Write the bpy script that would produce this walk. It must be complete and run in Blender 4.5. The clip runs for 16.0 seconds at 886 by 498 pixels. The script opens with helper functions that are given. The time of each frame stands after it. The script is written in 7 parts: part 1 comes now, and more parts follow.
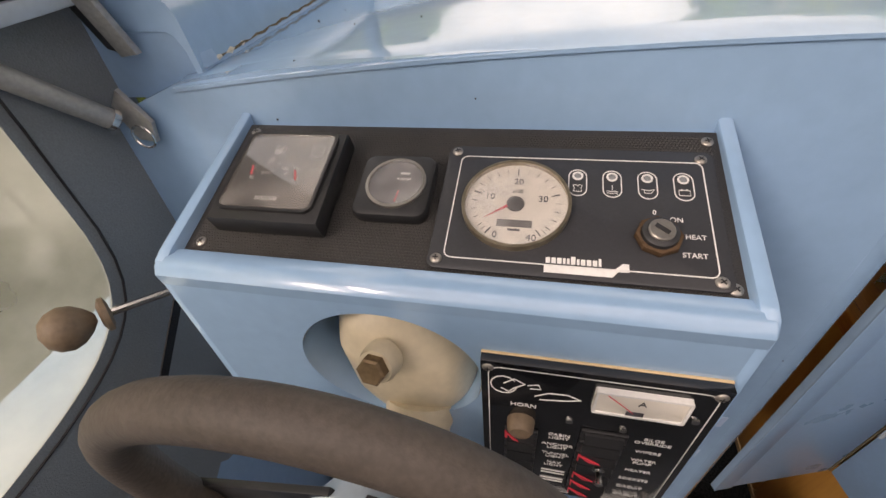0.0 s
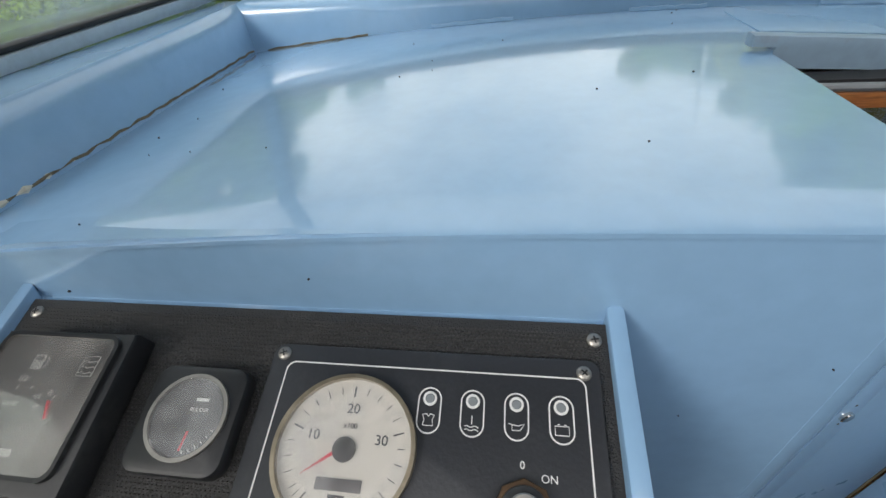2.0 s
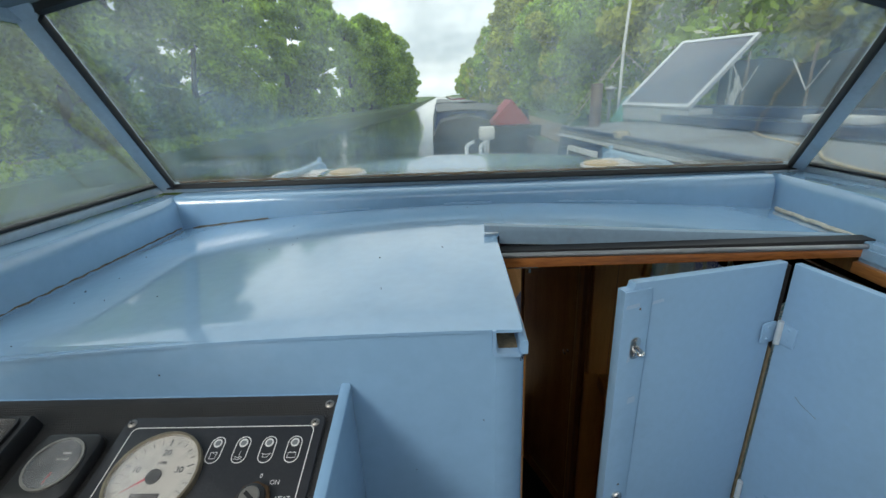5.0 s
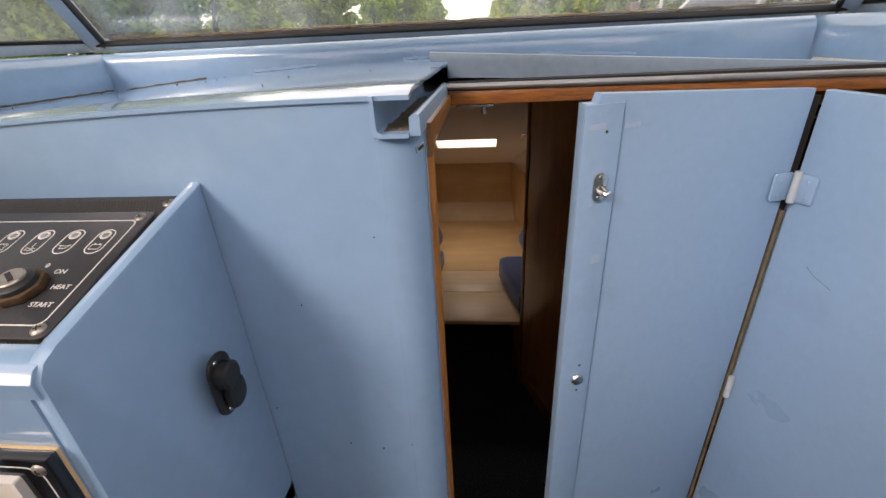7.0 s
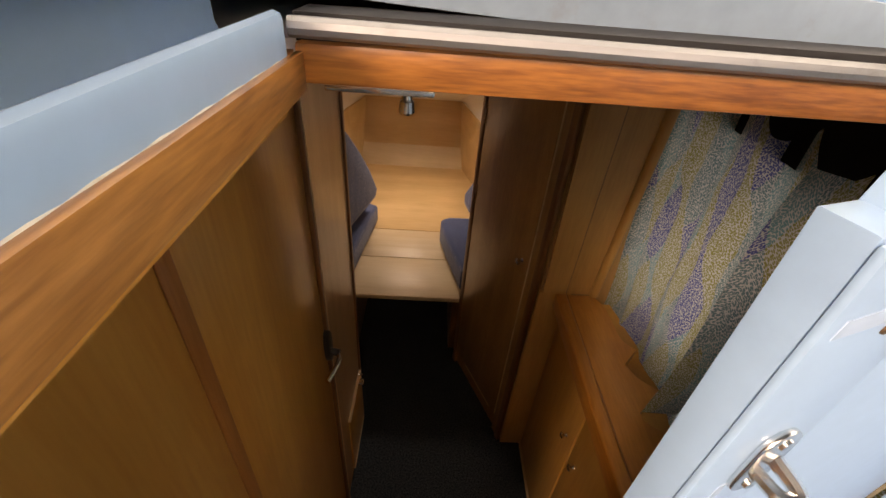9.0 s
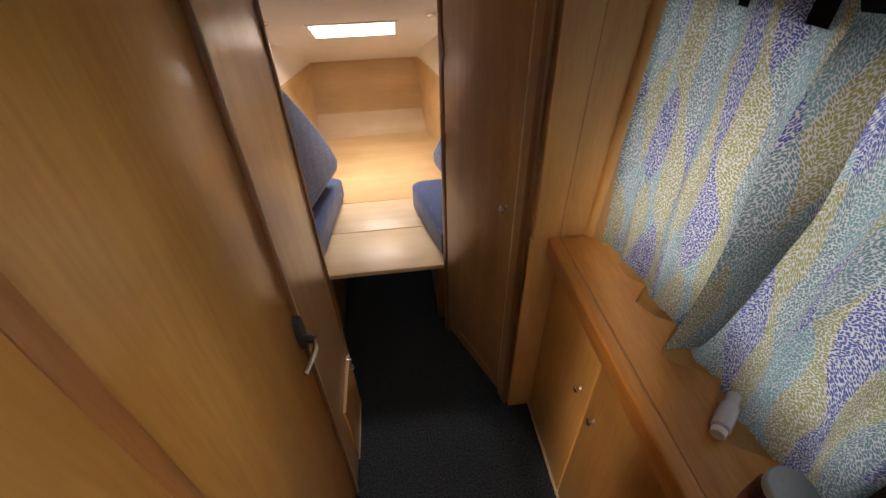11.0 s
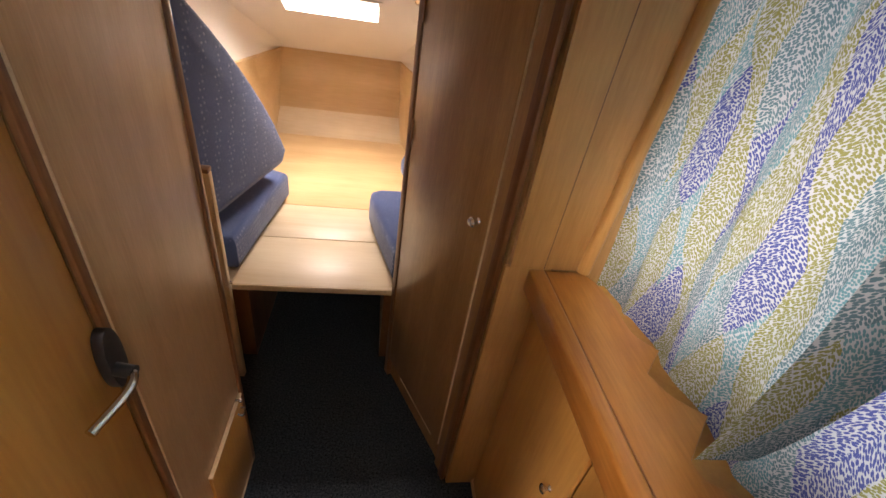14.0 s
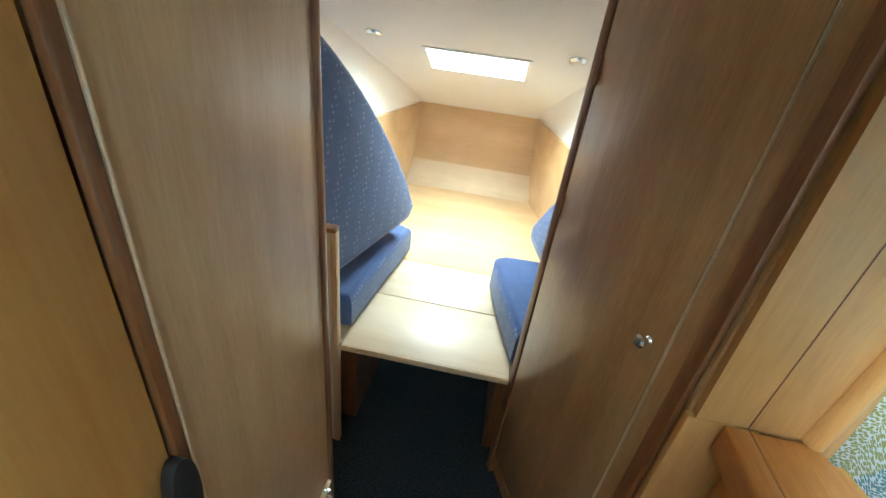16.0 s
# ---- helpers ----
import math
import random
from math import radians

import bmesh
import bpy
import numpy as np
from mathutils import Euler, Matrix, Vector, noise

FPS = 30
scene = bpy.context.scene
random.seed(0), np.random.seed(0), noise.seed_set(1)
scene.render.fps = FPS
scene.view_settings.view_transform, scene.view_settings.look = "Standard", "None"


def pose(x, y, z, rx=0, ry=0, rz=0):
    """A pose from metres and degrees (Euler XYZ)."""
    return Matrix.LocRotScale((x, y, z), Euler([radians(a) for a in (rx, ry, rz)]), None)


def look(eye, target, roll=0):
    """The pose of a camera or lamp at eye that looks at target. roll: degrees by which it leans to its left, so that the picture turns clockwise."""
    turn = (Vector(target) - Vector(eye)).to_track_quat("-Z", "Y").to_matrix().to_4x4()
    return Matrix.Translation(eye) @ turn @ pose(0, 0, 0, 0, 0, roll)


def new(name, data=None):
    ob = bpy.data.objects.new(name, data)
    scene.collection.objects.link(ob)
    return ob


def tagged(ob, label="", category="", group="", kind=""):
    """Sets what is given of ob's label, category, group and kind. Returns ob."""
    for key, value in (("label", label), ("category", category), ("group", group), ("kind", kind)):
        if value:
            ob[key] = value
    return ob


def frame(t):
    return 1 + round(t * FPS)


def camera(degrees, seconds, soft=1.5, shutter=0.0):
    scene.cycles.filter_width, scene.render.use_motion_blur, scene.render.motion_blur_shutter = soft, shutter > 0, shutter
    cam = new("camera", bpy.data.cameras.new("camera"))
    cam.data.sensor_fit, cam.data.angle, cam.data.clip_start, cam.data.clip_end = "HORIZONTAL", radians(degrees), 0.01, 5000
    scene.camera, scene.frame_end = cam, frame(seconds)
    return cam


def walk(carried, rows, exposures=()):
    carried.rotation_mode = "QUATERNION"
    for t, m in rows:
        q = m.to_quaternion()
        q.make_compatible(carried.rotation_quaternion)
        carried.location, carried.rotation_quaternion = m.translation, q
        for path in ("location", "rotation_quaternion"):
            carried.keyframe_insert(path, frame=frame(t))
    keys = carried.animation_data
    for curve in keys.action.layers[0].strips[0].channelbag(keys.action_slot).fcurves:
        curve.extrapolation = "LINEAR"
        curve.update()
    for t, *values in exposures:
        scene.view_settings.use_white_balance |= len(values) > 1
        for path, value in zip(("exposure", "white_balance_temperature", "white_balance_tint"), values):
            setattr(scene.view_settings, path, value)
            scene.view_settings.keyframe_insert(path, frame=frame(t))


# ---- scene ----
cam = camera(92.1, 16.0)
PATH = [
    (0, (0.163, 0.15, 1.766), (-0.253, 1.578, 0.429), -6.6),
    (0.5, (0.157, 0.226, 1.774), (-0.233, 1.585, 0.359), -6.0),
    (1, (0.163, 0.264, 1.768), (-0.248, 1.619, 0.355), -5.6),
    (1.5, (0.192, 0.285, 1.782), (-0.189, 1.699, 0.421), -5.7),
    (2, (0.232, 0.313, 1.804), (-0.042, 1.834, 0.534), -5.2),
    (2.5, (0.281, 0.319, 1.837), (0.114, 1.968, 0.719), -4.0),
    (3, (0.333, 0.292, 1.875), (0.232, 2.048, 0.922), -3.3),
    (3.2, (0.348, 0.276, 1.883), (0.262, 2.068, 0.998), -3.2),
    (5.3, (0.447, 0.106, 1.882), (0.367, 1.986, 1.203), -2.6),
    (5.5, (0.46, 0.095, 1.865), (0.376, 1.965, 1.16), -2.6),
    (6, (0.493, 0.107, 1.79), (0.387, 1.948, 1.016), -2.9),
    (6.5, (0.528, 0.125, 1.723), (0.376, 1.935, 0.886), -3.1),
    (7, (0.545, 0.185, 1.694), (0.345, 1.968, 0.81), -3.1),
    (7.5, (0.57, 0.273, 1.673), (0.282, 2.037, 0.774), -3.4),
    (8, (0.576, 0.363, 1.677), (0.293, 2.102, 0.73), -1.6),
    (8.5, (0.572, 0.475, 1.674), (0.436, 2.168, 0.619), 1.4),
    (9, (0.556, 0.578, 1.669), (0.634, 2.2, 0.502), 4.8),
    (9.2, (0.553, 0.602, 1.667), (0.702, 2.194, 0.466), 5.4),
    (11.3, (0.572, 0.676, 1.509), (0.692, 2.223, 0.248), -3.5),
    (11.5, (0.575, 0.691, 1.481), (0.608, 2.245, 0.223), -5.1),
    (12, (0.587, 0.784, 1.394), (0.778, 2.368, 0.188), 6.2),
    (12.5, (0.615, 0.82, 1.318), (0.907, 2.387, 0.11), 14.2),
    (13, (0.63, 0.844, 1.331), (0.934, 2.416, 0.132), 10.6),
    (13.5, (0.641, 0.877, 1.327), (0.983, 2.454, 0.146), 9.6),
    (14, (0.642, 0.889, 1.313), (0.969, 2.521, 0.204), 9.7),
    (14.5, (0.629, 0.915, 1.272), (0.814, 2.592, 0.199), 8.1),
    (15, (0.617, 0.97, 1.255), (0.602, 2.609, 0.109), 3.8),
    (15.5, (0.6, 1.048, 1.272), (0.464, 2.703, 0.157), 4.3),
    (16, (0.58, 1.081, 1.297), (0.39, 2.804, 0.3), 7.3),
]
EXPOSURES = [(0, 0.64, 7900, 26), (1.5, 0.60, 7000, 16), (3.0, 0.14, 5900, 6), (5.5, 0.24, 6600, 7), (7.0, 0.72, 7700, 26), (8.0, 0.80, 7900, 30), (8.5, 1.10, 7800, 30), (9.0, 1.80, 10000, 29), (11.3, 2.95, 7300, 24), (12.5, 3.15, 7300, 26), (14.5, 3.35, 7300, 24), (15.2, 3.50, 6500, 8), (16, 4.0, 5150, -8)]
walk(cam, [(t, look(eye, target, roll)) for t, eye, target, roll in PATH], EXPOSURES)


# ---- world, sun and large lights ----
SUN_DIR = Vector((-0.52, -0.66, 0.54)).normalized()
world = bpy.data.worlds.new("overcast_sky")
scene.world = world
world.use_nodes = True
wn, wl = world.node_tree.nodes, world.node_tree.links
sky = wn.new("ShaderNodeTexSky")
sky.sky_type = "NISHITA"
sky.sun_disc = False
sky.sun_elevation = math.asin(SUN_DIR.z)
sky.sun_rotation = math.atan2(SUN_DIR.x, SUN_DIR.y)
sky.air_density, sky.dust_density = 1.2, 2.5
w_co = wn.new("ShaderNodeTexCoord")
w_map = wn.new("ShaderNodeMapping")
w_map.inputs["Scale"].default_value = (1.0, 1.0, 2.6)
w_noise = wn.new("ShaderNodeTexNoise")
w_noise.inputs["Scale"].default_value = 2.6
w_noise.inputs["Detail"].default_value = 7
w_noise.inputs["Roughness"].default_value = 0.58
w_ramp = wn.new("ShaderNodeValToRGB")
w_ramp.color_ramp.elements[0].position, w_ramp.color_ramp.elements[0].color = 0.36, (5.6, 6.0, 6.5, 1)
w_ramp.color_ramp.elements[1].position, w_ramp.color_ramp.elements[1].color = 0.62, (12.4, 12.2, 11.8, 1)
w_mix = wn.new("ShaderNodeMixRGB")
w_mix.inputs["Fac"].default_value = 0.88
wl.new(w_co.outputs["Generated"], w_map.inputs["Vector"])
wl.new(w_map.outputs["Vector"], w_noise.inputs["Vector"])
wl.new(w_noise.outputs["Fac"], w_ramp.inputs["Fac"])
wl.new(sky.outputs["Color"], w_mix.inputs["Color1"])
wl.new(w_ramp.outputs["Color"], w_mix.inputs["Color2"])
wl.new(w_mix.outputs["Color"], wn["Background"].inputs["Color"])
wn["Background"].inputs["Strength"].default_value = 0.13

sun_data = bpy.data.lights.new("sun", "SUN")
sun_data.energy, sun_data.angle, sun_data.color = 1.15, radians(18), (1.0, 0.96, 0.9)
sun = new("sun", sun_data)
sun.matrix_world = look((0, 0, 20), Vector((0, 0, 20)) - SUN_DIR)



def daylight(name, at, target, w, h, watts, color):
    """The sky's light through a window's opening."""
    d = bpy.data.lights.new(name, "AREA")
    d.shape, d.size, d.size_y, d.energy, d.color = "RECTANGLE", w, h, watts, color
    ob = new(name, d)
    ob.matrix_world = look(at, target)
    return ob


daylight("skylight_daylight", (0.425, 2.872, 1.170), (0.425, 2.872 - 0.486, 0.170), 0.37, 0.185, 1.3, (1.0, 0.98, 0.95))
daylight("window_daylight", (1.215, 1.22, 1.12), (0.2, 1.22, 1.12), 0.74, 0.54, 0.66, (1.0, 0.98, 0.95))

# ---- helpers of this scene ----
ORG = {}


def root(name, at, label, category, group="", kind=""):
    """An empty at a thing's base, that parents its parts."""
    ob = new(name)
    ob.empty_display_size = 0.05
    ob.location = at
    ORG[ob.name] = Vector(at)
    return tagged(ob, label, category, group, kind)


def finish(bm, smooth=True, angle=35):
    bmesh.ops.recalc_face_normals(bm, faces=bm.faces)
    if smooth:
        lim = radians(angle)
        for f in bm.faces:
            f.smooth = True
        for e in bm.edges:
            if len(e.link_faces) != 2 or e.calc_face_angle(0) > lim:
                e.smooth = False


def part(name, bm, material, parent=None, label="", smooth=True, at=None):
    """Links a bmesh, in world metres, as one mesh object under a thing or part."""
    finish(bm, smooth)
    me = bpy.data.meshes.new(name)
    base = ORG[parent.name] if parent else Vector(at or (0, 0, 0))
    bmesh.ops.translate(bm, verts=bm.verts, vec=-base)
    bm.to_mesh(me)
    bm.free()
    for m in (material if isinstance(material, (list, tuple)) else (material,)):
        me.materials.append(m)
    ob = new(name, me)
    ORG[ob.name] = base
    if parent:
        ob.parent = parent
    else:
        ob.location = base
    if label:
        ob["label"] = label
    return ob


def thing(name, bm, material, label, category, group="", kind="", at=None, smooth=True):
    if at is None:
        xs = [v.co for v in bm.verts]
        lo = Vector([min(c[i] for c in xs) for i in range(3)])
        hi = Vector([max(c[i] for c in xs) for i in range(3)])
        at = ((lo.x + hi.x) / 2, (lo.y + hi.y) / 2, lo.z)
    return tagged(part(name, bm, material, None, "", smooth, at), label, category, group, kind)


def structure(name, bm, material, label, category="", smooth=True):
    return tagged(part(name, bm, material, None, "", smooth), label, category or name.split("_")[0], "", "structure")


def obox(bm, c, ax, ay, az, bevel=0.0, seg=2):
    """A box from its centre and three half axes."""
    c, ax, ay, az = Vector(c), Vector(ax), Vector(ay), Vector(az)
    vs = [bm.verts.new(c + sx * ax + sy * ay + sz * az) for sx in (-1, 1) for sy in (-1, 1) for sz in (-1, 1)]
    fs = [(0, 1, 3, 2), (4, 6, 7, 5), (0, 4, 5, 1), (2, 3, 7, 6), (0, 2, 6, 4), (1, 5, 7, 3)]
    faces = [bm.faces.new([vs[i] for i in f]) for f in fs]
    if bevel:
        edges = list({e for f in faces for e in f.edges})
        bmesh.ops.bevel(bm, geom=edges, offset=bevel, segments=seg, profile=0.5, affect="EDGES")
    return bm


def box(x0, x1, y0, y1, z0, z1, bevel=0.0, seg=2, bm=None):
    bm = bm or bmesh.new()
    return obox(bm, ((x0 + x1) / 2, (y0 + y1) / 2, (z0 + z1) / 2), ((x1 - x0) / 2, 0, 0), (0, (y1 - y0) / 2, 0), (0, 0, (z1 - z0) / 2), bevel, seg)


def cyl(p0, p1, r0, r1=None, seg=20, bm=None, cap=True):
    bm = bm or bmesh.new()
    p0, p1 = Vector(p0), Vector(p1)
    r1 = r0 if r1 is None else r1
    q = (p1 - p0).to_track_quat("Z", "Y")
    rings = []
    for p, r in ((p0, r0), (p1, r1)):
        rings.append([bm.verts.new(p + q @ Vector((r * math.cos(a), r * math.sin(a), 0))) for a in [2 * math.pi * i / seg for i in range(seg)]])
    for i in range(seg):
        bm.faces.new((rings[0][i], rings[0][(i + 1) % seg], rings[1][(i + 1) % seg], rings[1][i]))
    if cap:
        bm.faces.new(rings[0][::-1])
        bm.faces.new(rings[1])
    return bm


def lathe(p0, axis, profile, seg=24, bm=None):
    """Turns (radius, height) pairs round an axis from p0."""
    bm = bm or bmesh.new()
    p0 = Vector(p0)
    q = Vector(axis).to_track_quat("Z", "Y")
    rings = []
    for r, h in profile:
        rings.append([bm.verts.new(p0 + q @ Vector((max(r, 1e-4) * math.cos(a), max(r, 1e-4) * math.sin(a), h))) for a in [2 * math.pi * i / seg for i in range(seg)]])
    for a, b in zip(rings, rings[1:]):
        for i in range(seg):
            bm.faces.new((a[i], a[(i + 1) % seg], b[(i + 1) % seg], b[i]))
    bm.faces.new(rings[0][::-1])
    bm.faces.new(rings[-1])
    return bm


def smooth_line(pts, n=8):
    """Points on a curve through pts (Catmull-Rom)."""
    p = [Vector(a) for a in pts]
    p = [2 * p[0] - p[1]] + p + [2 * p[-1] - p[-2]]
    out = []
    for i in range(1, len(p) - 2):
        for k in range(n):
            t = k / n
            out.append(0.5 * (2 * p[i] + (p[i + 1] - p[i - 1]) * t + (2 * p[i - 1] - 5 * p[i] + 4 * p[i + 1] - p[i + 2]) * t * t + (3 * p[i] - p[i - 1] - 3 * p[i + 1] + p[i + 2]) * t ** 3))
    return out + [p[-2]]


def tube(pts, r, seg=10, bm=None, closed=False):
    bm = bm or bmesh.new()
    pts = [Vector(p) for p in pts]
    n = len(pts)
    rings, q_old = [], None
    for i, p in enumerate(pts):
        a = pts[(i - 1) % n] if (closed or i) else p
        b = pts[(i + 1) % n] if (closed or i < n - 1) else p
        d = (b - a).normalized()
        q = d.to_track_quat("Z", "Y") if q_old is None else q_old
        if q_old is not None:
            q = (q @ Vector((0, 0, 1))).rotation_difference(d) @ q
        q_old = q
        rings.append([bm.verts.new(p + q @ Vector((r * math.cos(t), r * math.sin(t), 0))) for t in [2 * math.pi * k / seg for k in range(seg)]])
    for i in range(n if closed else n - 1):
        a, b = rings[i], rings[(i + 1) % n]
        best = 0
        if closed and i == n - 1:
            best = min(range(seg), key=lambda s: (a[0].co - b[s].co).length)
        for k in range(seg):
            bm.faces.new((a[k], a[(k + 1) % seg], b[(k + 1 + best) % seg], b[(k + best) % seg]))
    if not closed:
        bm.faces.new(rings[0][::-1])
        bm.faces.new(rings[-1])
    return bm


def grid(f, nu, nv, bm=None, thick=None):
    """A sheet from f(u, v), u and v from 0 to 1; thick: a vector by which it is doubled into a slab."""
    bm = bm or bmesh.new()

    def sheet(off):
        return [[bm.verts.new(Vector(f(i / nu, j / nv)) + off) for j in range(nv + 1)] for i in range(nu + 1)]
    a = sheet(Vector((0, 0, 0)))
    for i in range(nu):
        for j in range(nv):
            bm.faces.new((a[i][j], a[i + 1][j], a[i + 1][j + 1], a[i][j + 1]))
    if thick is not None:
        b = sheet(Vector(thick))
        for i in range(nu):
            for j in range(nv):
                bm.faces.new((b[i][j], b[i][j + 1], b[i + 1][j + 1], b[i + 1][j]))
        rim_a = [a[i][0] for i in range(nu + 1)] + [a[nu][j] for j in range(1, nv + 1)] + [a[i][nv] for i in range(nu - 1, -1, -1)] + [a[0][j] for j in range(nv - 1, 0, -1)]
        rim_b = [b[i][0] for i in range(nu + 1)] + [b[nu][j] for j in range(1, nv + 1)] + [b[i][nv] for i in range(nu - 1, -1, -1)] + [b[0][j] for j in range(nv - 1, 0, -1)]
        n = len(rim_a)
        for i in range(n):
            bm.faces.new((rim_a[i], rim_b[i], rim_b[(i + 1) % n], rim_a[(i + 1) % n]))
    return bm


def prism(pts, off, bm=None, bevel=0.0, seg=2):
    """A slab from an outline of points in space and the vector to its other face."""
    bm = bm or bmesh.new()
    off = Vector(off)
    a = [bm.verts.new(Vector(p)) for p in pts]
    b = [bm.verts.new(Vector(p) + off) for p in pts]
    n = len(a)
    faces = [bm.faces.new(a[::-1]), bm.faces.new(b)]
    faces += [bm.faces.new((a[i], a[(i + 1) % n], b[(i + 1) % n], b[i])) for i in range(n)]
    if bevel:
        bmesh.ops.recalc_face_normals(bm, faces=faces)
        bmesh.ops.bevel(bm, geom=list({e for f in faces[:2] for e in f.edges}), offset=bevel, segments=seg, profile=0.5, affect="EDGES")
    return bm


def ring_frame(outer, inner, off, bm=None):
    """A frame between two outlines of equal count, as thick as off."""
    bm = bm or bmesh.new()
    off = Vector(off)
    o0, i0 = [bm.verts.new(Vector(p)) for p in outer], [bm.verts.new(Vector(p)) for p in inner]
    o1, i1 = [bm.verts.new(Vector(p) + off) for p in outer], [bm.verts.new(Vector(p) + off) for p in inner]
    n = len(outer)
    for k in range(n):
        m = (k + 1) % n
        bm.faces.new((o0[k], o0[m], i0[m], i0[k]))
        bm.faces.new((o1[k], i1[k], i1[m], o1[m]))
        bm.faces.new((o0[k], o1[k], o1[m], o0[m]))
        bm.faces.new((i0[k], i0[m], i1[m], i1[k]))
    return bm


def rounded(w, h, r, n=6):
    """The outline of a rectangle with round corners, centred."""
    out = []
    for cx, cy, a0 in ((w / 2 - r, h / 2 - r, 0), (-w / 2 + r, h / 2 - r, 90), (-w / 2 + r, -h / 2 + r, 180), (w / 2 - r, -h / 2 + r, 270)):
        for k in range(n + 1):
            a = radians(a0 + 90 * k / n)
            out.append((cx + r * math.cos(a), cy + r * math.sin(a)))
    return out


class Plane:
    """A flat place on a panel: at(u, v, h) gives the world point."""

    def __init__(self, origin, eu, ev):
        self.o, self.u, self.v = Vector(origin), Vector(eu).normalized(), Vector(ev).normalized()
        self.n = self.u.cross(self.v)

    def at(self, u, v, h=0.0):
        return self.o + self.u * u + self.v * v + self.n * h

    def slab(self, u0, u1, v0, v1, h0, h1, bevel=0.0, bm=None):
        bm = bm or bmesh.new()
        return obox(bm, self.at((u0 + u1) / 2, (v0 + v1) / 2, (h0 + h1) / 2), self.u * ((u1 - u0) / 2), self.v * ((v1 - v0) / 2), self.n * ((h1 - h0) / 2), bevel)

    def shape(self, pts, h0, h1, bevel=0.0, bm=None):
        return prism([self.at(u, v, h0) for u, v in pts], self.n * (h1 - h0), bm, bevel)

    def loop(self, outer, inner, h0, h1, bm=None):
        return ring_frame([self.at(u, v, h0) for u, v in outer], [self.at(u, v, h0) for u, v in inner], self.n * (h1 - h0), bm)

    def line(self, pts, width, h, bm=None):
        """A painted line: a thin raised ribbon through pts."""
        return tube([self.at(u, v, h) for u, v in pts], width / 2, 6, bm)


def text(plane, body, u, v, size, h, material, parent, name="lettering"):
    cu = bpy.data.curves.new(name, "FONT")
    cu.body, cu.size, cu.align_x, cu.align_y, cu.extrude = body, size, "CENTER", "CENTER", 0.0003
    ob = new(name + "_curve", cu)
    me = bpy.data.meshes.new_from_object(ob.evaluated_get(bpy.context.evaluated_depsgraph_get()))
    bpy.data.objects.remove(ob)
    bpy.data.curves.remove(cu)
    m = Matrix((plane.u.to_4d(), plane.v.to_4d(), plane.n.to_4d(), (0, 0, 0, 1))).transposed()
    for i in range(3):
        m[3][i] = 0
    m.translation = plane.at(u, v, h) - ORG[parent.name]
    me.transform(m)
    me.materials.clear()
    me.materials.append(material)
    t = new(name, me)
    t.parent = parent
    ORG[t.name] = ORG[parent.name]
    return t


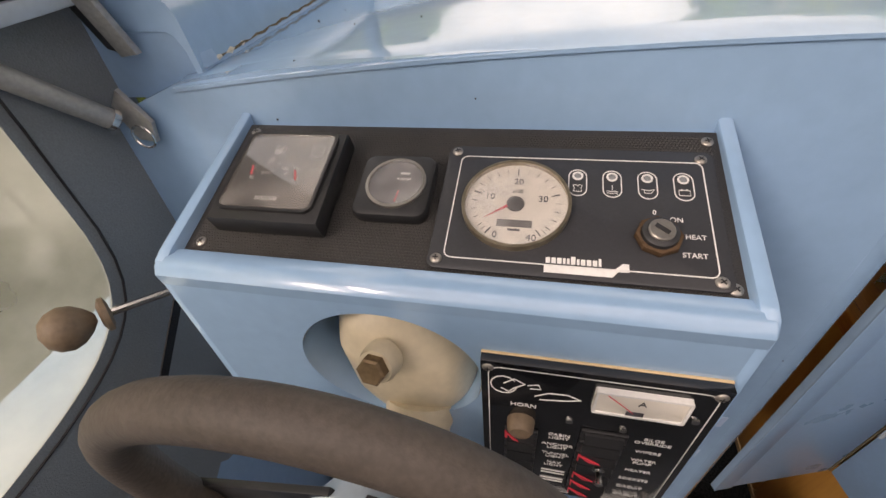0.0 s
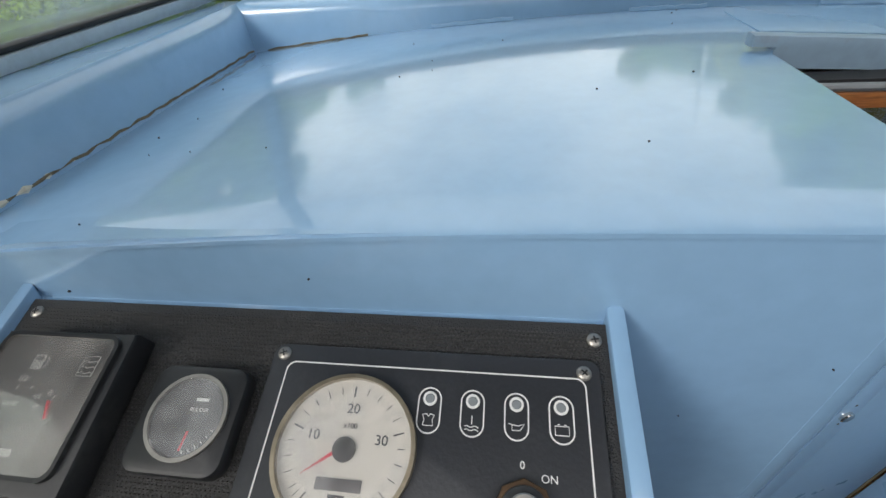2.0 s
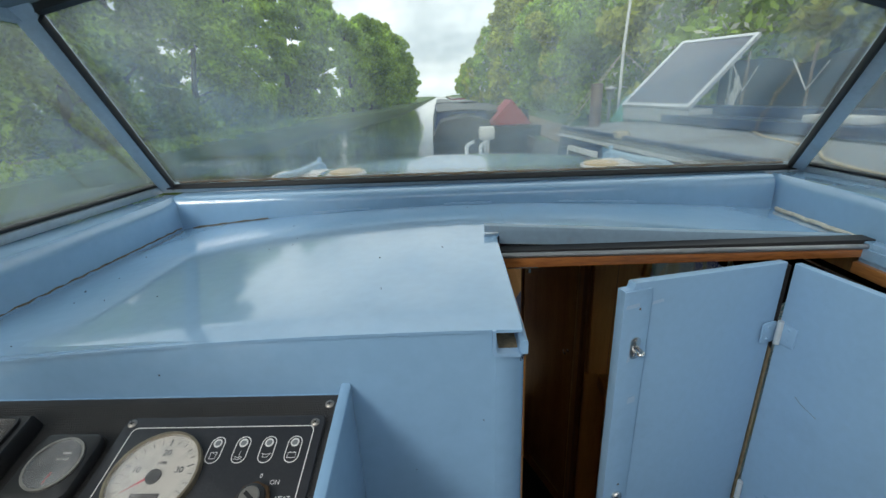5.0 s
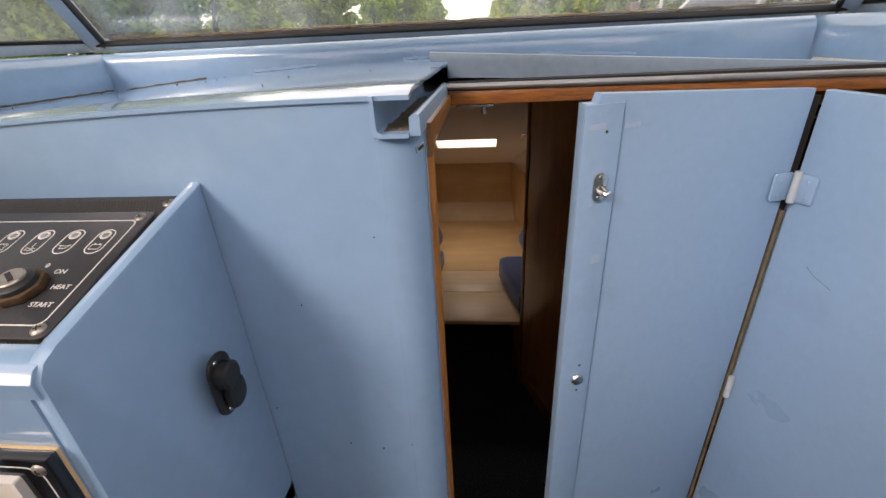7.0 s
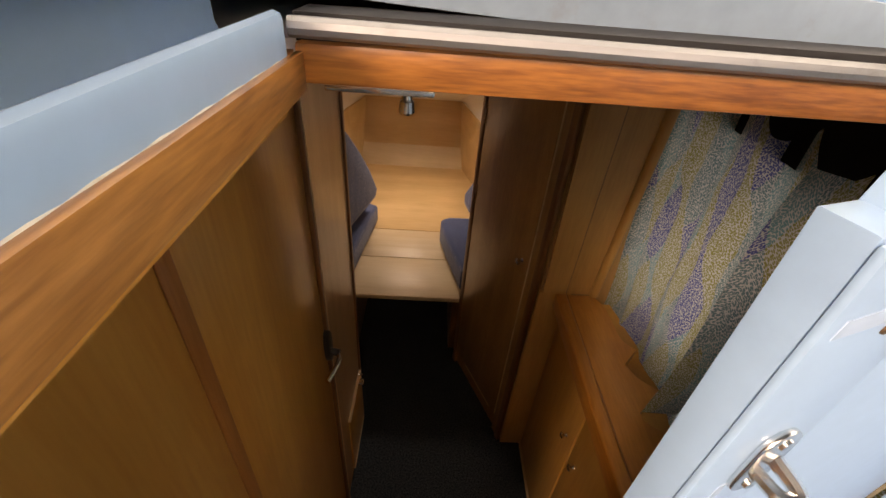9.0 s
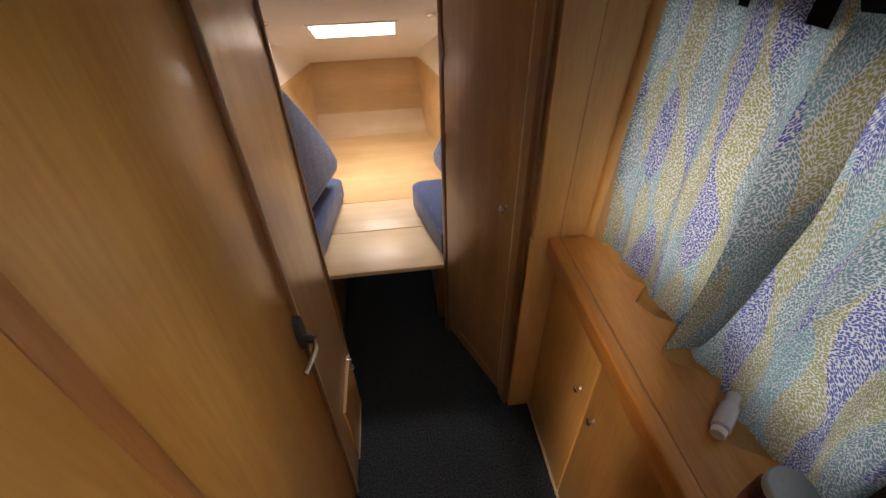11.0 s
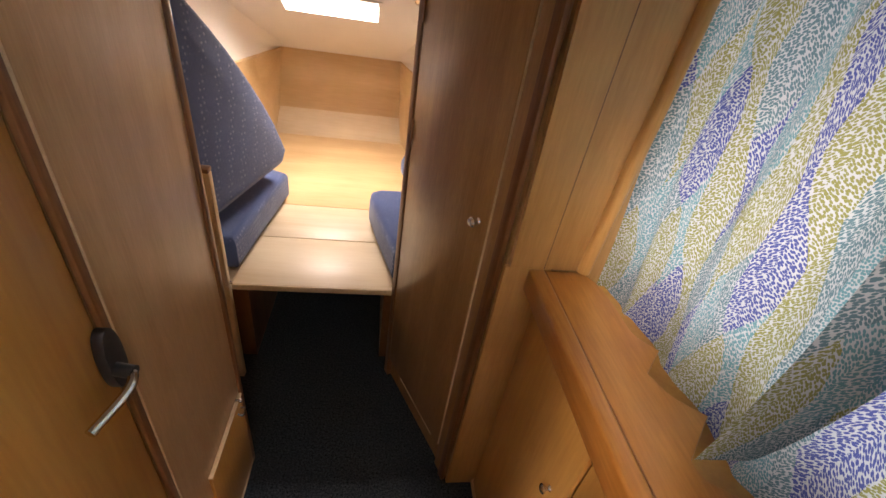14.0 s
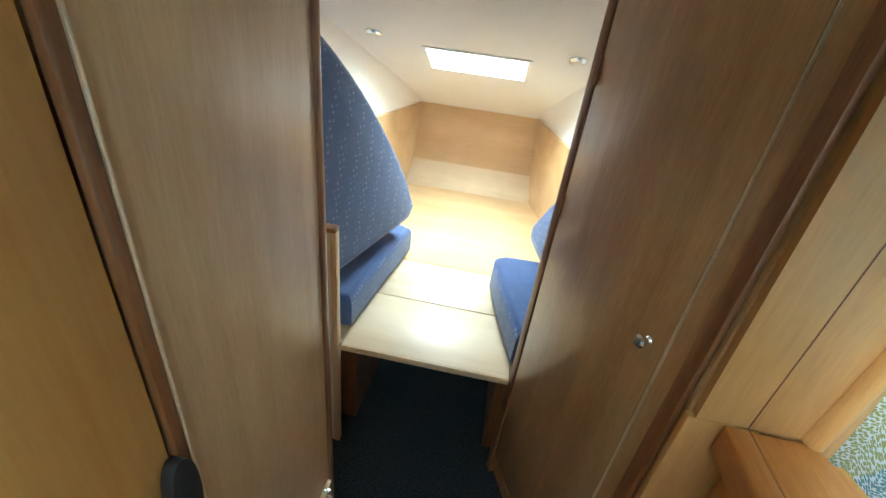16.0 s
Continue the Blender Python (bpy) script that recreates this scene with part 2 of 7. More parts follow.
# ---- materials ----
def mat(name, color, rough=0.5, metal=0.0, vary=0.08, scale=6.0, fine=120.0, bump=0.0, coat=0.0, stretch=(1, 1, 1), dark=None, dark_amount=0.0, dark_scale=3.0, rough_vary=0.1, spec=0.5, per_object=0.0):
    """A painted or plain surface: large and fine variation of colour, patches of wear, fine relief."""
    m = bpy.data.materials.new(name)
    m.use_nodes = True
    nt, ln = m.node_tree.nodes, m.node_tree.links
    b = nt["Principled BSDF"]
    co = nt.new("ShaderNodeTexCoord")
    mp = nt.new("ShaderNodeMapping")
    mp.inputs["Scale"].default_value = stretch
    ln.new(co.outputs["Object"], mp.inputs["Vector"])
    n1 = nt.new("ShaderNodeTexNoise")
    n1.inputs["Scale"].default_value, n1.inputs["Detail"].default_value = scale, 5
    n2 = nt.new("ShaderNodeTexNoise")
    n2.inputs["Scale"].default_value, n2.inputs["Detail"].default_value = fine, 3
    for n in (n1, n2):
        ln.new(mp.outputs["Vector"], n.inputs["Vector"])
    add = nt.new("ShaderNodeMath")
    add.operation = "ADD"
    ln.new(n1.outputs["Fac"], add.inputs[0])
    ln.new(n2.outputs["Fac"], add.inputs[1])
    ramp = nt.new("ShaderNodeMapRange")
    ramp.inputs["From Min"].default_value, ramp.inputs["From Max"].default_value = 0.6, 1.4
    ramp.inputs["To Min"].default_value, ramp.inputs["To Max"].default_value = 1 - vary, 1 + vary
    ln.new(add.outputs[0], ramp.inputs["Value"])
    mul = nt.new("ShaderNodeVectorMath")
    mul.operation = "SCALE"
    mul.inputs[0].default_value = color
    ln.new(ramp.outputs[0], mul.inputs["Scale"])
    out = mul.outputs["Vector"]
    if per_object:
        info = nt.new("ShaderNodeObjectInfo")
        r2 = nt.new("ShaderNodeMapRange")
        r2.inputs["To Min"].default_value, r2.inputs["To Max"].default_value = 1 - per_object, 1 + per_object
        ln.new(info.outputs["Random"], r2.inputs["Value"])
        mul2 = nt.new("ShaderNodeVectorMath")
        mul2.operation = "SCALE"
        ln.new(out, mul2.inputs[0])
        ln.new(r2.outputs[0], mul2.inputs["Scale"])
        out = mul2.outputs["Vector"]
    if dark:
        n3 = nt.new("ShaderNodeTexNoise")
        n3.inputs["Scale"].default_value, n3.inputs["Detail"].default_value, n3.inputs["Roughness"].default_value = dark_scale, 8, 0.7
        ln.new(co.outputs["Object"], n3.inputs["Vector"])
        r3 = nt.new("ShaderNodeMapRange")
        r3.inputs["From Min"].default_value, r3.inputs["From Max"].default_value = 0.55, 0.72
        r3.inputs["To Max"].default_value = dark_amount
        ln.new(n3.outputs["Fac"], r3.inputs["Value"])
        mx = nt.new("ShaderNodeMixRGB")
        mx.inputs["Color2"].default_value = (*dark, 1)
        ln.new(r3.outputs[0], mx.inputs["Fac"])
        ln.new(out, mx.inputs["Color1"])
        out = mx.outputs["Color"]
    ln.new(out, b.inputs["Base Color"])
    rr = nt.new("ShaderNodeMapRange")
    rr.inputs["To Min"].default_value, rr.inputs["To Max"].default_value = max(rough - rough_vary, 0.02), min(rough + rough_vary, 1)
    ln.new(n1.outputs["Fac"], rr.inputs["Value"])
    ln.new(rr.outputs[0], b.inputs["Roughness"])
    b.inputs["Metallic"].default_value = metal
    b.inputs["Coat Weight"].default_value = coat
    b.inputs["Coat Roughness"].default_value = 0.06
    b.inputs["Specular IOR Level"].default_value = spec
    if bump:
        bp = nt.new("ShaderNodeBump")
        bp.inputs["Strength"].default_value, bp.inputs["Distance"].default_value = bump, 0.002
        ln.new(n2.outputs["Fac"], bp.inputs["Height"])
        ln.new(bp.outputs["Normal"], b.inputs["Normal"])
    return m


def wood(name, light, dark, axis="z", rough=0.35, freq=9.0, coat=0.25, figure=0.5, coat_rough=0.16):
    """Varnished wood or veneer with long grain along one axis."""
    m = bpy.data.materials.new(name)
    m.use_nodes = True
    nt, ln = m.node_tree.nodes, m.node_tree.links
    b = nt["Principled BSDF"]
    co = nt.new("ShaderNodeTexCoord")
    mp = nt.new("ShaderNodeMapping")
    mp.inputs["Scale"].default_value = {"x": (0.09, 1, 1), "y": (1, 0.09, 1), "z": (1, 1, 0.09)}[axis]
    ln.new(co.outputs["Object"], mp.inputs["Vector"])
    big = nt.new("ShaderNodeTexNoise")
    big.inputs["Scale"].default_value, big.inputs["Detail"].default_value, big.inputs["Distortion"].default_value = freq, 4, 0.9
    finer = nt.new("ShaderNodeTexNoise")
    finer.inputs["Scale"].default_value, finer.inputs["Detail"].default_value = freq * 22, 4
    blot = nt.new("ShaderNodeTexNoise")
    blot.inputs["Scale"].default_value, blot.inputs["Detail"].default_value = 2.2, 3
    ln.new(mp.outputs["Vector"], big.inputs["Vector"])
    ln.new(mp.outputs["Vector"], finer.inputs["Vector"])
    ln.new(co.outputs["Object"], blot.inputs["Vector"])
    s1 = nt.new("ShaderNodeMath")
    s1.operation, s1.inputs[1].default_value = "MULTIPLY_ADD", figure
    ln.new(finer.outputs["Fac"], s1.inputs[0])
    ln.new(big.outputs["Fac"], s1.inputs[2])
    rp = nt.new("ShaderNodeMapRange")
    rp.inputs["From Min"].default_value, rp.inputs["From Max"].default_value = 0.35 + 0.3 * figure, 0.65 + 0.7 * figure
    ln.new(s1.outputs[0], rp.inputs["Value"])
    mx = nt.new("ShaderNodeMixRGB")
    mx.inputs["Color1"].default_value, mx.inputs["Color2"].default_value = (*light, 1), (*dark, 1)
    ln.new(rp.outputs[0], mx.inputs["Fac"])
    r2 = nt.new("ShaderNodeMapRange")
    r2.inputs["From Min"].default_value, r2.inputs["From Max"].default_value, r2.inputs["To Min"].default_value, r2.inputs["To Max"].default_value = 0.3, 0.7, 0.82, 1.14
    ln.new(blot.outputs["Fac"], r2.inputs["Value"])
    sc = nt.new("ShaderNodeVectorMath")
    sc.operation = "SCALE"
    ln.new(mx.outputs["Color"], sc.inputs[0])
    ln.new(r2.outputs[0], sc.inputs["Scale"])
    ln.new(sc.outputs["Vector"], b.inputs["Base Color"])
    b.inputs["Roughness"].default_value = rough
    b.inputs["Coat Weight"].default_value, b.inputs["Coat Roughness"].default_value = coat, coat_rough
    bp = nt.new("ShaderNodeBump")
    bp.inputs["Strength"].default_value, bp.inputs["Distance"].default_value = 0.12, 0.001
    ln.new(finer.outputs["Fac"], bp.inputs["Height"])
    ln.new(bp.outputs["Normal"], b.inputs["Normal"])
    return m


def hazy_glass(name, tint, haze, haze_color, scale=4.0, gloss=0.08, stretch=(1, 1, 0.35), film="ShaderNodeBsdfTranslucent"):
    """A clear pane with dust and run marks; gauge films stand in for reflections."""
    m = bpy.data.materials.new(name)
    m.use_nodes = True
    nt, ln = m.node_tree.nodes, m.node_tree.links
    nt.remove(nt["Principled BSDF"])
    co, mp = nt.new("ShaderNodeTexCoord"), nt.new("ShaderNodeMapping")
    mp.inputs["Scale"].default_value = stretch
    ln.new(co.outputs["Object"], mp.inputs["Vector"])
    n1 = nt.new("ShaderNodeTexNoise")
    n1.inputs["Scale"].default_value, n1.inputs["Detail"].default_value = scale, 8 if film.endswith("Translucent") else 2
    ln.new(mp.outputs["Vector"], n1.inputs["Vector"])
    r1 = nt.new("ShaderNodeMapRange")
    r1.inputs["From Min"].default_value, r1.inputs["From Max"].default_value = 0.4, 0.75
    r1.inputs["To Min"].default_value, r1.inputs["To Max"].default_value = haze * 0.35, haze * 1.6
    ln.new(n1.outputs["Fac"], r1.inputs["Value"])
    tr, df, gl = nt.new("ShaderNodeBsdfTransparent"), nt.new(film), nt.new("ShaderNodeBsdfGlossy")
    tr.inputs["Color"].default_value = (*tint, 1)
    df.inputs["Color"].default_value = (*haze_color, 1)
    gl.inputs["Roughness"].default_value = 0.03
    m1, m2 = nt.new("ShaderNodeMixShader"), nt.new("ShaderNodeMixShader")
    ln.new(r1.outputs[0], m1.inputs["Fac"])
    ln.new(tr.outputs[0], m1.inputs[1])
    ln.new(df.outputs[0], m1.inputs[2])
    fr = nt.new("ShaderNodeFresnel")
    fr.inputs["IOR"].default_value = 1.35
    ml = nt.new("ShaderNodeMath")
    ml.operation, ml.inputs[1].default_value = "MULTIPLY", gloss * 10
    ln.new(fr.outputs[0], ml.inputs[0])
    ln.new(ml.outputs[0], m2.inputs["Fac"])
    ln.new(m1.outputs[0], m2.inputs[1])
    ln.new(gl.outputs[0], m2.inputs[2])
    ln.new(m2.outputs[0], nt["Material Output"].inputs["Surface"])
    return m


GEL = mat("blue_gelcoat", (0.262, 0.437, 0.64), 0.22, vary=0.05, scale=3, fine=60, coat=1.0, dark=(0.16, 0.28, 0.45), dark_amount=0.14, dark_scale=5, rough_vary=0.07)
GEL_IN = mat("blue_painted_ply", (0.262, 0.43, 0.63), 0.3, vary=0.05, scale=4, fine=90, coat=0.1, dark=(0.14, 0.22, 0.36), dark_amount=0.2, dark_scale=7)
GREY_PAINT = mat("grey_painted_board", (0.19, 0.25, 0.31), 0.45, vary=0.12, scale=5, fine=50, dark=(0.2, 0.16, 0.12), dark_amount=0.4, dark_scale=12)
ALU = mat("dull_aluminium_frame", (0.50, 0.59, 0.66), 0.42, 0.15, vary=0.08, scale=9, fine=150, dark=(0.2, 0.24, 0.26), dark_amount=0.3, dark_scale=20)
RUBBER = mat("black_rubber_seal", (0.018, 0.018, 0.02), 0.6, vary=0.2)
BLACK_PLASTIC = mat("black_satin_plastic", (0.018, 0.019, 0.021), 0.42, vary=0.15, fine=300, dark=(0.1, 0.1, 0.09), dark_amount=0.25, dark_scale=30)
BLACK_PANEL = mat("black_engine_panel", (0.034, 0.036, 0.041), 0.4, vary=0.12, fine=400, bump=0.1, dark=(0.09, 0.09, 0.09), dark_amount=0.18, dark_scale=25)
SWITCH_PANEL = mat("gloss_black_laminate", (0.008, 0.009, 0.011), 0.12, vary=0.2, coat=0.4)
WHITE_PRINT = mat("white_print", (0.78, 0.78, 0.76), 0.5, vary=0.1, fine=300)
RED = mat("red_plastic", (0.75, 0.06, 0.09), 0.35, vary=0.1)
CHROME = mat("polished_steel", (0.72, 0.71, 0.69), 0.18, 1.0, vary=0.1, fine=200, dark=(0.3, 0.25, 0.2), dark_amount=0.4, dark_scale=40)
SCREW = mat("dull_steel_screw", (0.36, 0.34, 0.31), 0.38, 0.8, vary=0.2, scale=60, fine=300)
TRACK = mat("worn_aluminium_track", (0.30, 0.31, 0.32), 0.36, 0.7, vary=0.25, scale=18, fine=200, stretch=(0.05, 1, 1), dark=(0.10, 0.09, 0.08), dark_amount=0.6, dark_scale=14)
RUST = mat("rusty_brass_nut", (0.11, 0.065, 0.035), 0.62, 0.5, vary=0.35, scale=40, fine=300, bump=0.3)
CREAM = mat("cream_enamel_steering_head", (0.62, 0.545, 0.40), 0.38, vary=0.1, scale=14, coat=0.15, dark=(0.4, 0.3, 0.17), dark_amount=0.5, dark_scale=9)
WHEEL = mat("worn_brown_black_rubber", (0.075, 0.062, 0.052), 0.62, vary=0.3, scale=18, fine=260, bump=0.3, dark=(0.15, 0.12, 0.09), dark_amount=0.5, dark_scale=14)
KNOB_WOOD = mat("worn_lever_knob", (0.16, 0.115, 0.075), 0.6, vary=0.25, scale=30, fine=200, bump=0.2)
CANVAS = mat("grey_canopy_canvas", (0.19, 0.22, 0.24), 0.85, vary=0.16, scale=6, fine=500, bump=0.4, dark=(0.08, 0.08, 0.075), dark_amount=0.4, dark_scale=4)
STRAP = mat("black_webbing", (0.012, 0.012, 0.014), 0.85, vary=0.2, fine=400, bump=0.4)
GALV = mat("weathered_tube", (0.42, 0.43, 0.42), 0.5, 0.6, vary=0.2, scale=25, fine=200, dark=(0.16, 0.12, 0.08), dark_amount=0.7, dark_scale=20)
DIAL = mat("cream_dial", (0.8, 0.76, 0.68), 0.5, vary=0.04)
DIAL_DARK = mat("dark_dial", (0.028, 0.027, 0.027), 0.5, vary=0.2)
TAPE = mat("clear_tape", (0.38, 0.52, 0.69), 0.2, vary=0.08)
GRIME = mat("mossy_sealant", (0.14, 0.12, 0.08), 0.9, vary=0.4, scale=60, fine=300, bump=0.8, dark=(0.05, 0.045, 0.03), dark_amount=0.95, dark_scale=70)
SEAL_WHITE = mat("cracked_white_filler", (0.62, 0.6, 0.52), 0.85, vary=0.25, scale=50, bump=0.6, dark=(0.25, 0.2, 0.1), dark_amount=0.8, dark_scale=30)
# pale diffuse film paints the sky's reflection on the gauge glass
CLEAR = hazy_glass("reflection_hazed_glass", (0.93, 0.93, 0.93), 0.16, (0.7, 0.7, 0.7), 40.0, 0.05, (1, 1, 1), "ShaderNodeBsdfDiffuse")
SCREEN_GLASS = hazy_glass("dusty_windscreen_glass", (0.93, 0.96, 0.95), 0.125, (0.62, 0.72, 0.76), 3.2, 0.05, (3.0, 1, 0.5))
VINYL = hazy_glass("cloudy_clear_vinyl", (0.72, 0.76, 0.7), 0.5, (0.74, 0.78, 0.7), 3.0, 0.04, (1, 1, 1))
CABIN_GLASS = hazy_glass("cabin_window_glass", (0.9, 0.95, 0.92), 0.06, (0.7, 0.75, 0.75), 5.0, 0.05)

PLY_Z = wood("amber_varnished_ply_upright", (0.74, 0.40, 0.105), (0.53, 0.24, 0.052), "z", freq=6, figure=0.35, coat=0.6, coat_rough=0.2)
OAK_Z = wood("brown_varnished_veneer", (0.58, 0.34, 0.135), (0.38, 0.20, 0.07), "z", freq=14, figure=0.8, coat=0.7, coat_rough=0.22)
# port veneer lighter than OAK_Z: missing light from above put into its colour
OAK_PORT = wood("lightened_brown_veneer", (0.75, 0.48, 0.24), (0.57, 0.34, 0.15), "z", freq=16, figure=0.7, coat=0.9, coat_rough=0.24)
TRIM = wood("dark_hardwood_moulding", (0.34, 0.15, 0.05), (0.15, 0.055, 0.018), "z", freq=16)
TRIM_Y = wood("hardwood_capping", (0.50, 0.23, 0.07), (0.17, 0.065, 0.02), "y", freq=26, figure=0.9)
TRIM_X = wood("hardwood_beam", (0.52, 0.20, 0.05), (0.15, 0.05, 0.015), "x", freq=26, figure=0.9)
PINE_Z = wood("honey_pine_upright", (0.75, 0.42, 0.14), (0.57, 0.28, 0.075), "z", freq=10)
PINE_Y = wood("honey_pine_ledge", (0.74, 0.33, 0.075), (0.48, 0.17, 0.03), "y", freq=10)
BIRCH = wood("pale_birch_ply", (0.72, 0.58, 0.39), (0.60, 0.44, 0.26), "x", freq=6, figure=0.35, coat=0.05, rough=0.45)
BIRCH_DARK = wood("golden_birch_ply", (0.70, 0.50, 0.27), (0.55, 0.35, 0.16), "x", freq=5, figure=0.3, coat=0.3)
PALE_EDGE = mat("pale_ply_edge", (0.7, 0.52, 0.3), 0.5, vary=0.15, fine=150)
LINING = mat("white_vinyl_lining", (0.8, 0.76, 0.71), 0.75, vary=0.04, scale=5, fine=250, bump=0.15)
CARPET = mat("blue_grey_cord_carpet", (0.036, 0.044, 0.051), 1.0, vary=1.0, scale=260, fine=150, bump=1.0, spec=0.0, dark=(0.02, 0.024, 0.034), dark_amount=0.5, dark_scale=8)
FLOOR_GREY = mat("grey_cockpit_floor", (0.085, 0.09, 0.095), 0.8, vary=0.25, bump=0.3)


def spotted_fabric():
    """Blue woven upholstery with small pale flecks in rows."""
    m = mat("blue_flecked_upholstery", (0.052, 0.088, 0.215), 0.9, vary=0.2, scale=12, fine=700, bump=0.5)
    nt, ln = m.node_tree.nodes, m.node_tree.links
    b = nt["Principled BSDF"]
    old = b.inputs["Base Color"].links[0].from_socket
    co = nt.new("ShaderNodeTexCoord")
    vo = nt.new("ShaderNodeTexVoronoi")
    vo.inputs["Scale"].default_value, vo.inputs["Randomness"].default_value = 55, 0.25
    ln.new(co.outputs["Object"], vo.inputs["Vector"])
    lt = nt.new("ShaderNodeMapRange")
    lt.inputs["From Min"].default_value, lt.inputs["From Max"].default_value = 0.20, 0.29
    lt.inputs["To Min"].default_value, lt.inputs["To Max"].default_value = 0.45, 0.0
    ln.new(vo.outputs["Distance"], lt.inputs["Value"])
    mx = nt.new("ShaderNodeMixRGB")
    mx.inputs["Color2"].default_value = (0.28, 0.33, 0.5, 1)
    ln.new(lt.outputs[0], mx.inputs["Fac"])
    ln.new(old, mx.inputs["Color1"])
    ln.new(mx.outputs["Color"], b.inputs["Base Color"])
    b.inputs["Sheen Weight"].default_value = 0.3
    return m


def floral_curtain():
    """White cotton printed with leafy sprigs in olive, teal and violet bands; light comes through it."""
    m = bpy.data.materials.new("leaf_print_cotton")
    m.use_nodes = True
    nt, ln = m.node_tree.nodes, m.node_tree.links
    b = nt["Principled BSDF"]
    uv = nt.new("ShaderNodeUVMap")
    uv.uv_map = "UVMap"
    sep = nt.new("ShaderNodeSeparateXYZ")
    ln.new(uv.outputs["UV"], sep.inputs[0])

    def calc(op, p, q=0.0, r=0.0):
        n = nt.new("ShaderNodeMath")
        n.operation = op
        for i, val in enumerate((p, q, r)):
            if isinstance(val, (int, float)):
                n.inputs[i].default_value = val
            else:
                ln.new(val, n.inputs[i])
        return n.outputs[0]

    def noise_of(scale, detail):
        n = nt.new("ShaderNodeTexNoise")
        n.inputs["Scale"].default_value, n.inputs["Detail"].default_value = scale, detail
        ln.new(uv.outputs["UV"], n.inputs["Vector"])
        return n.outputs["Fac"]
    # staggered pointed fronds, each of one colour
    wob = noise_of(11.0, 2)
    x = calc("MULTIPLY_ADD", calc("MULTIPLY_ADD", wob, 0.03, sep.outputs["X"]), 12.0, 0.0)
    col = calc("FLOOR", x)
    fx = calc("FRACT", x)
    y = calc("MULTIPLY_ADD", col, 0.37, calc("MULTIPLY", sep.outputs["Y"], 4.2))
    row, fy = calc("FLOOR", y), calc("FRACT", y)
    half = calc("MULTIPLY", calc("SINE", calc("MULTIPLY", fy, math.pi)), 0.54)
    inside = calc("LESS_THAN", calc("ABSOLUTE", calc("SUBTRACT", fx, 0.5)), half)
    tone_in = calc("FRACT", calc("MULTIPLY_ADD", col, 0.385, calc("MULTIPLY", row, 0.46)))
    tone_out = calc("FRACT", calc("MULTIPLY_ADD", calc("FLOOR", calc("ADD", x, 0.5)), 0.41, calc("MULTIPLY_ADD", calc("FLOOR", calc("ADD", y, 0.5)), 0.29, 0.13)))
    tone = nt.new("ShaderNodeMixRGB")
    ln.new(inside, tone.inputs["Fac"])
    ln.new(tone_out, tone.inputs["Color1"])
    ln.new(tone_in, tone.inputs["Color2"])
    ramp = nt.new("ShaderNodeValToRGB")
    ramp.color_ramp.interpolation = "CONSTANT"
    stops = [(0.0, (0.23, 0.24, 0.08)), (0.36, (0.10, 0.20, 0.24)), (0.60, (0.06, 0.085, 0.29)), (0.80, (0.11, 0.27, 0.32))]
    for i, (p, c) in enumerate(stops):
        e = ramp.color_ramp.elements[i] if i < 2 else ramp.color_ramp.elements.new(p)
        e.position, e.color = p, (*c, 1)
    ln.new(tone.outputs["Color"], ramp.inputs["Fac"])

    def leaves(angle, scale, width):
        mp = nt.new("ShaderNodeMapping")
        mp.inputs["Rotation"].default_value = (0, 0, radians(angle))
        ln.new(uv.outputs["UV"], mp.inputs["Vector"])
        st = nt.new("ShaderNodeMapping")
        st.inputs["Scale"].default_value = (2.3, 1, 1)
        ln.new(mp.outputs["Vector"], st.inputs["Vector"])
        v = nt.new("ShaderNodeTexVoronoi")
        v.voronoi_dimensions = "2D"
        v.inputs["Scale"].default_value = scale
        v.inputs["Randomness"].default_value = 0.75
        ln.new(st.outputs["Vector"], v.inputs["Vector"])
        size = calc("MULTIPLY_ADD", noise_of(30.0, 2), 0.22, width - 0.11)
        return calc("MULTIPLY", calc("SUBTRACT", calc("ADD", size, 0.05), v.outputs["Distance"]), 14.0)
    right_half = calc("GREATER_THAN", fx, 0.5)
    pick = nt.new("ShaderNodeMixRGB")
    pick.use_clamp = True
    ln.new(right_half, pick.inputs["Fac"])
    ln.new(leaves(52, 128, 0.43), pick.inputs["Color1"])
    ln.new(leaves(-52, 128, 0.43), pick.inputs["Color2"])
    clamped = nt.new("ShaderNodeClamp")
    ln.new(pick.outputs["Color"], clamped.inputs["Value"])
    mx = nt.new("ShaderNodeMixRGB")
    mx.inputs["Color1"].default_value = (0.47, 0.51, 0.55, 1)
    ln.new(clamped.outputs[0], mx.inputs["Fac"])
    ln.new(ramp.outputs["Color"], mx.inputs["Color2"])
    ln.new(mx.outputs["Color"], b.inputs["Base Color"])
    b.inputs["Roughness"].default_value = 0.9
    tl = nt.new("ShaderNodeBsdfTranslucent")
    ln.new(mx.outputs["Color"], tl.inputs["Color"])
    ms = nt.new("ShaderNodeMixShader")
    ms.inputs["Fac"].default_value = 0.18
    ln.new(b.outputs[0], ms.inputs[1])
    ln.new(tl.outputs[0], ms.inputs[2])
    ln.new(ms.outputs[0], nt["Material Output"].inputs["Surface"])
    return m


UPHOLSTERY = spotted_fabric()
CURTAIN = floral_curtain()

# ---- the boat: hull, decks, bulkhead ----
MID = 0.455


def deck_z(x, y):
    """Height of the cabin top: cambered, level to the windscreen, falling to the bow."""
    fall = 0.0
    if y > 1.75:
        fall = 0.33 * max(0.0, y - 1.75) * min(1.0, (y - 1.75) / 0.7)
    return 1.663 - (0.085 if y < 1.04 else 0.13) * (x - MID) ** 2 - fall


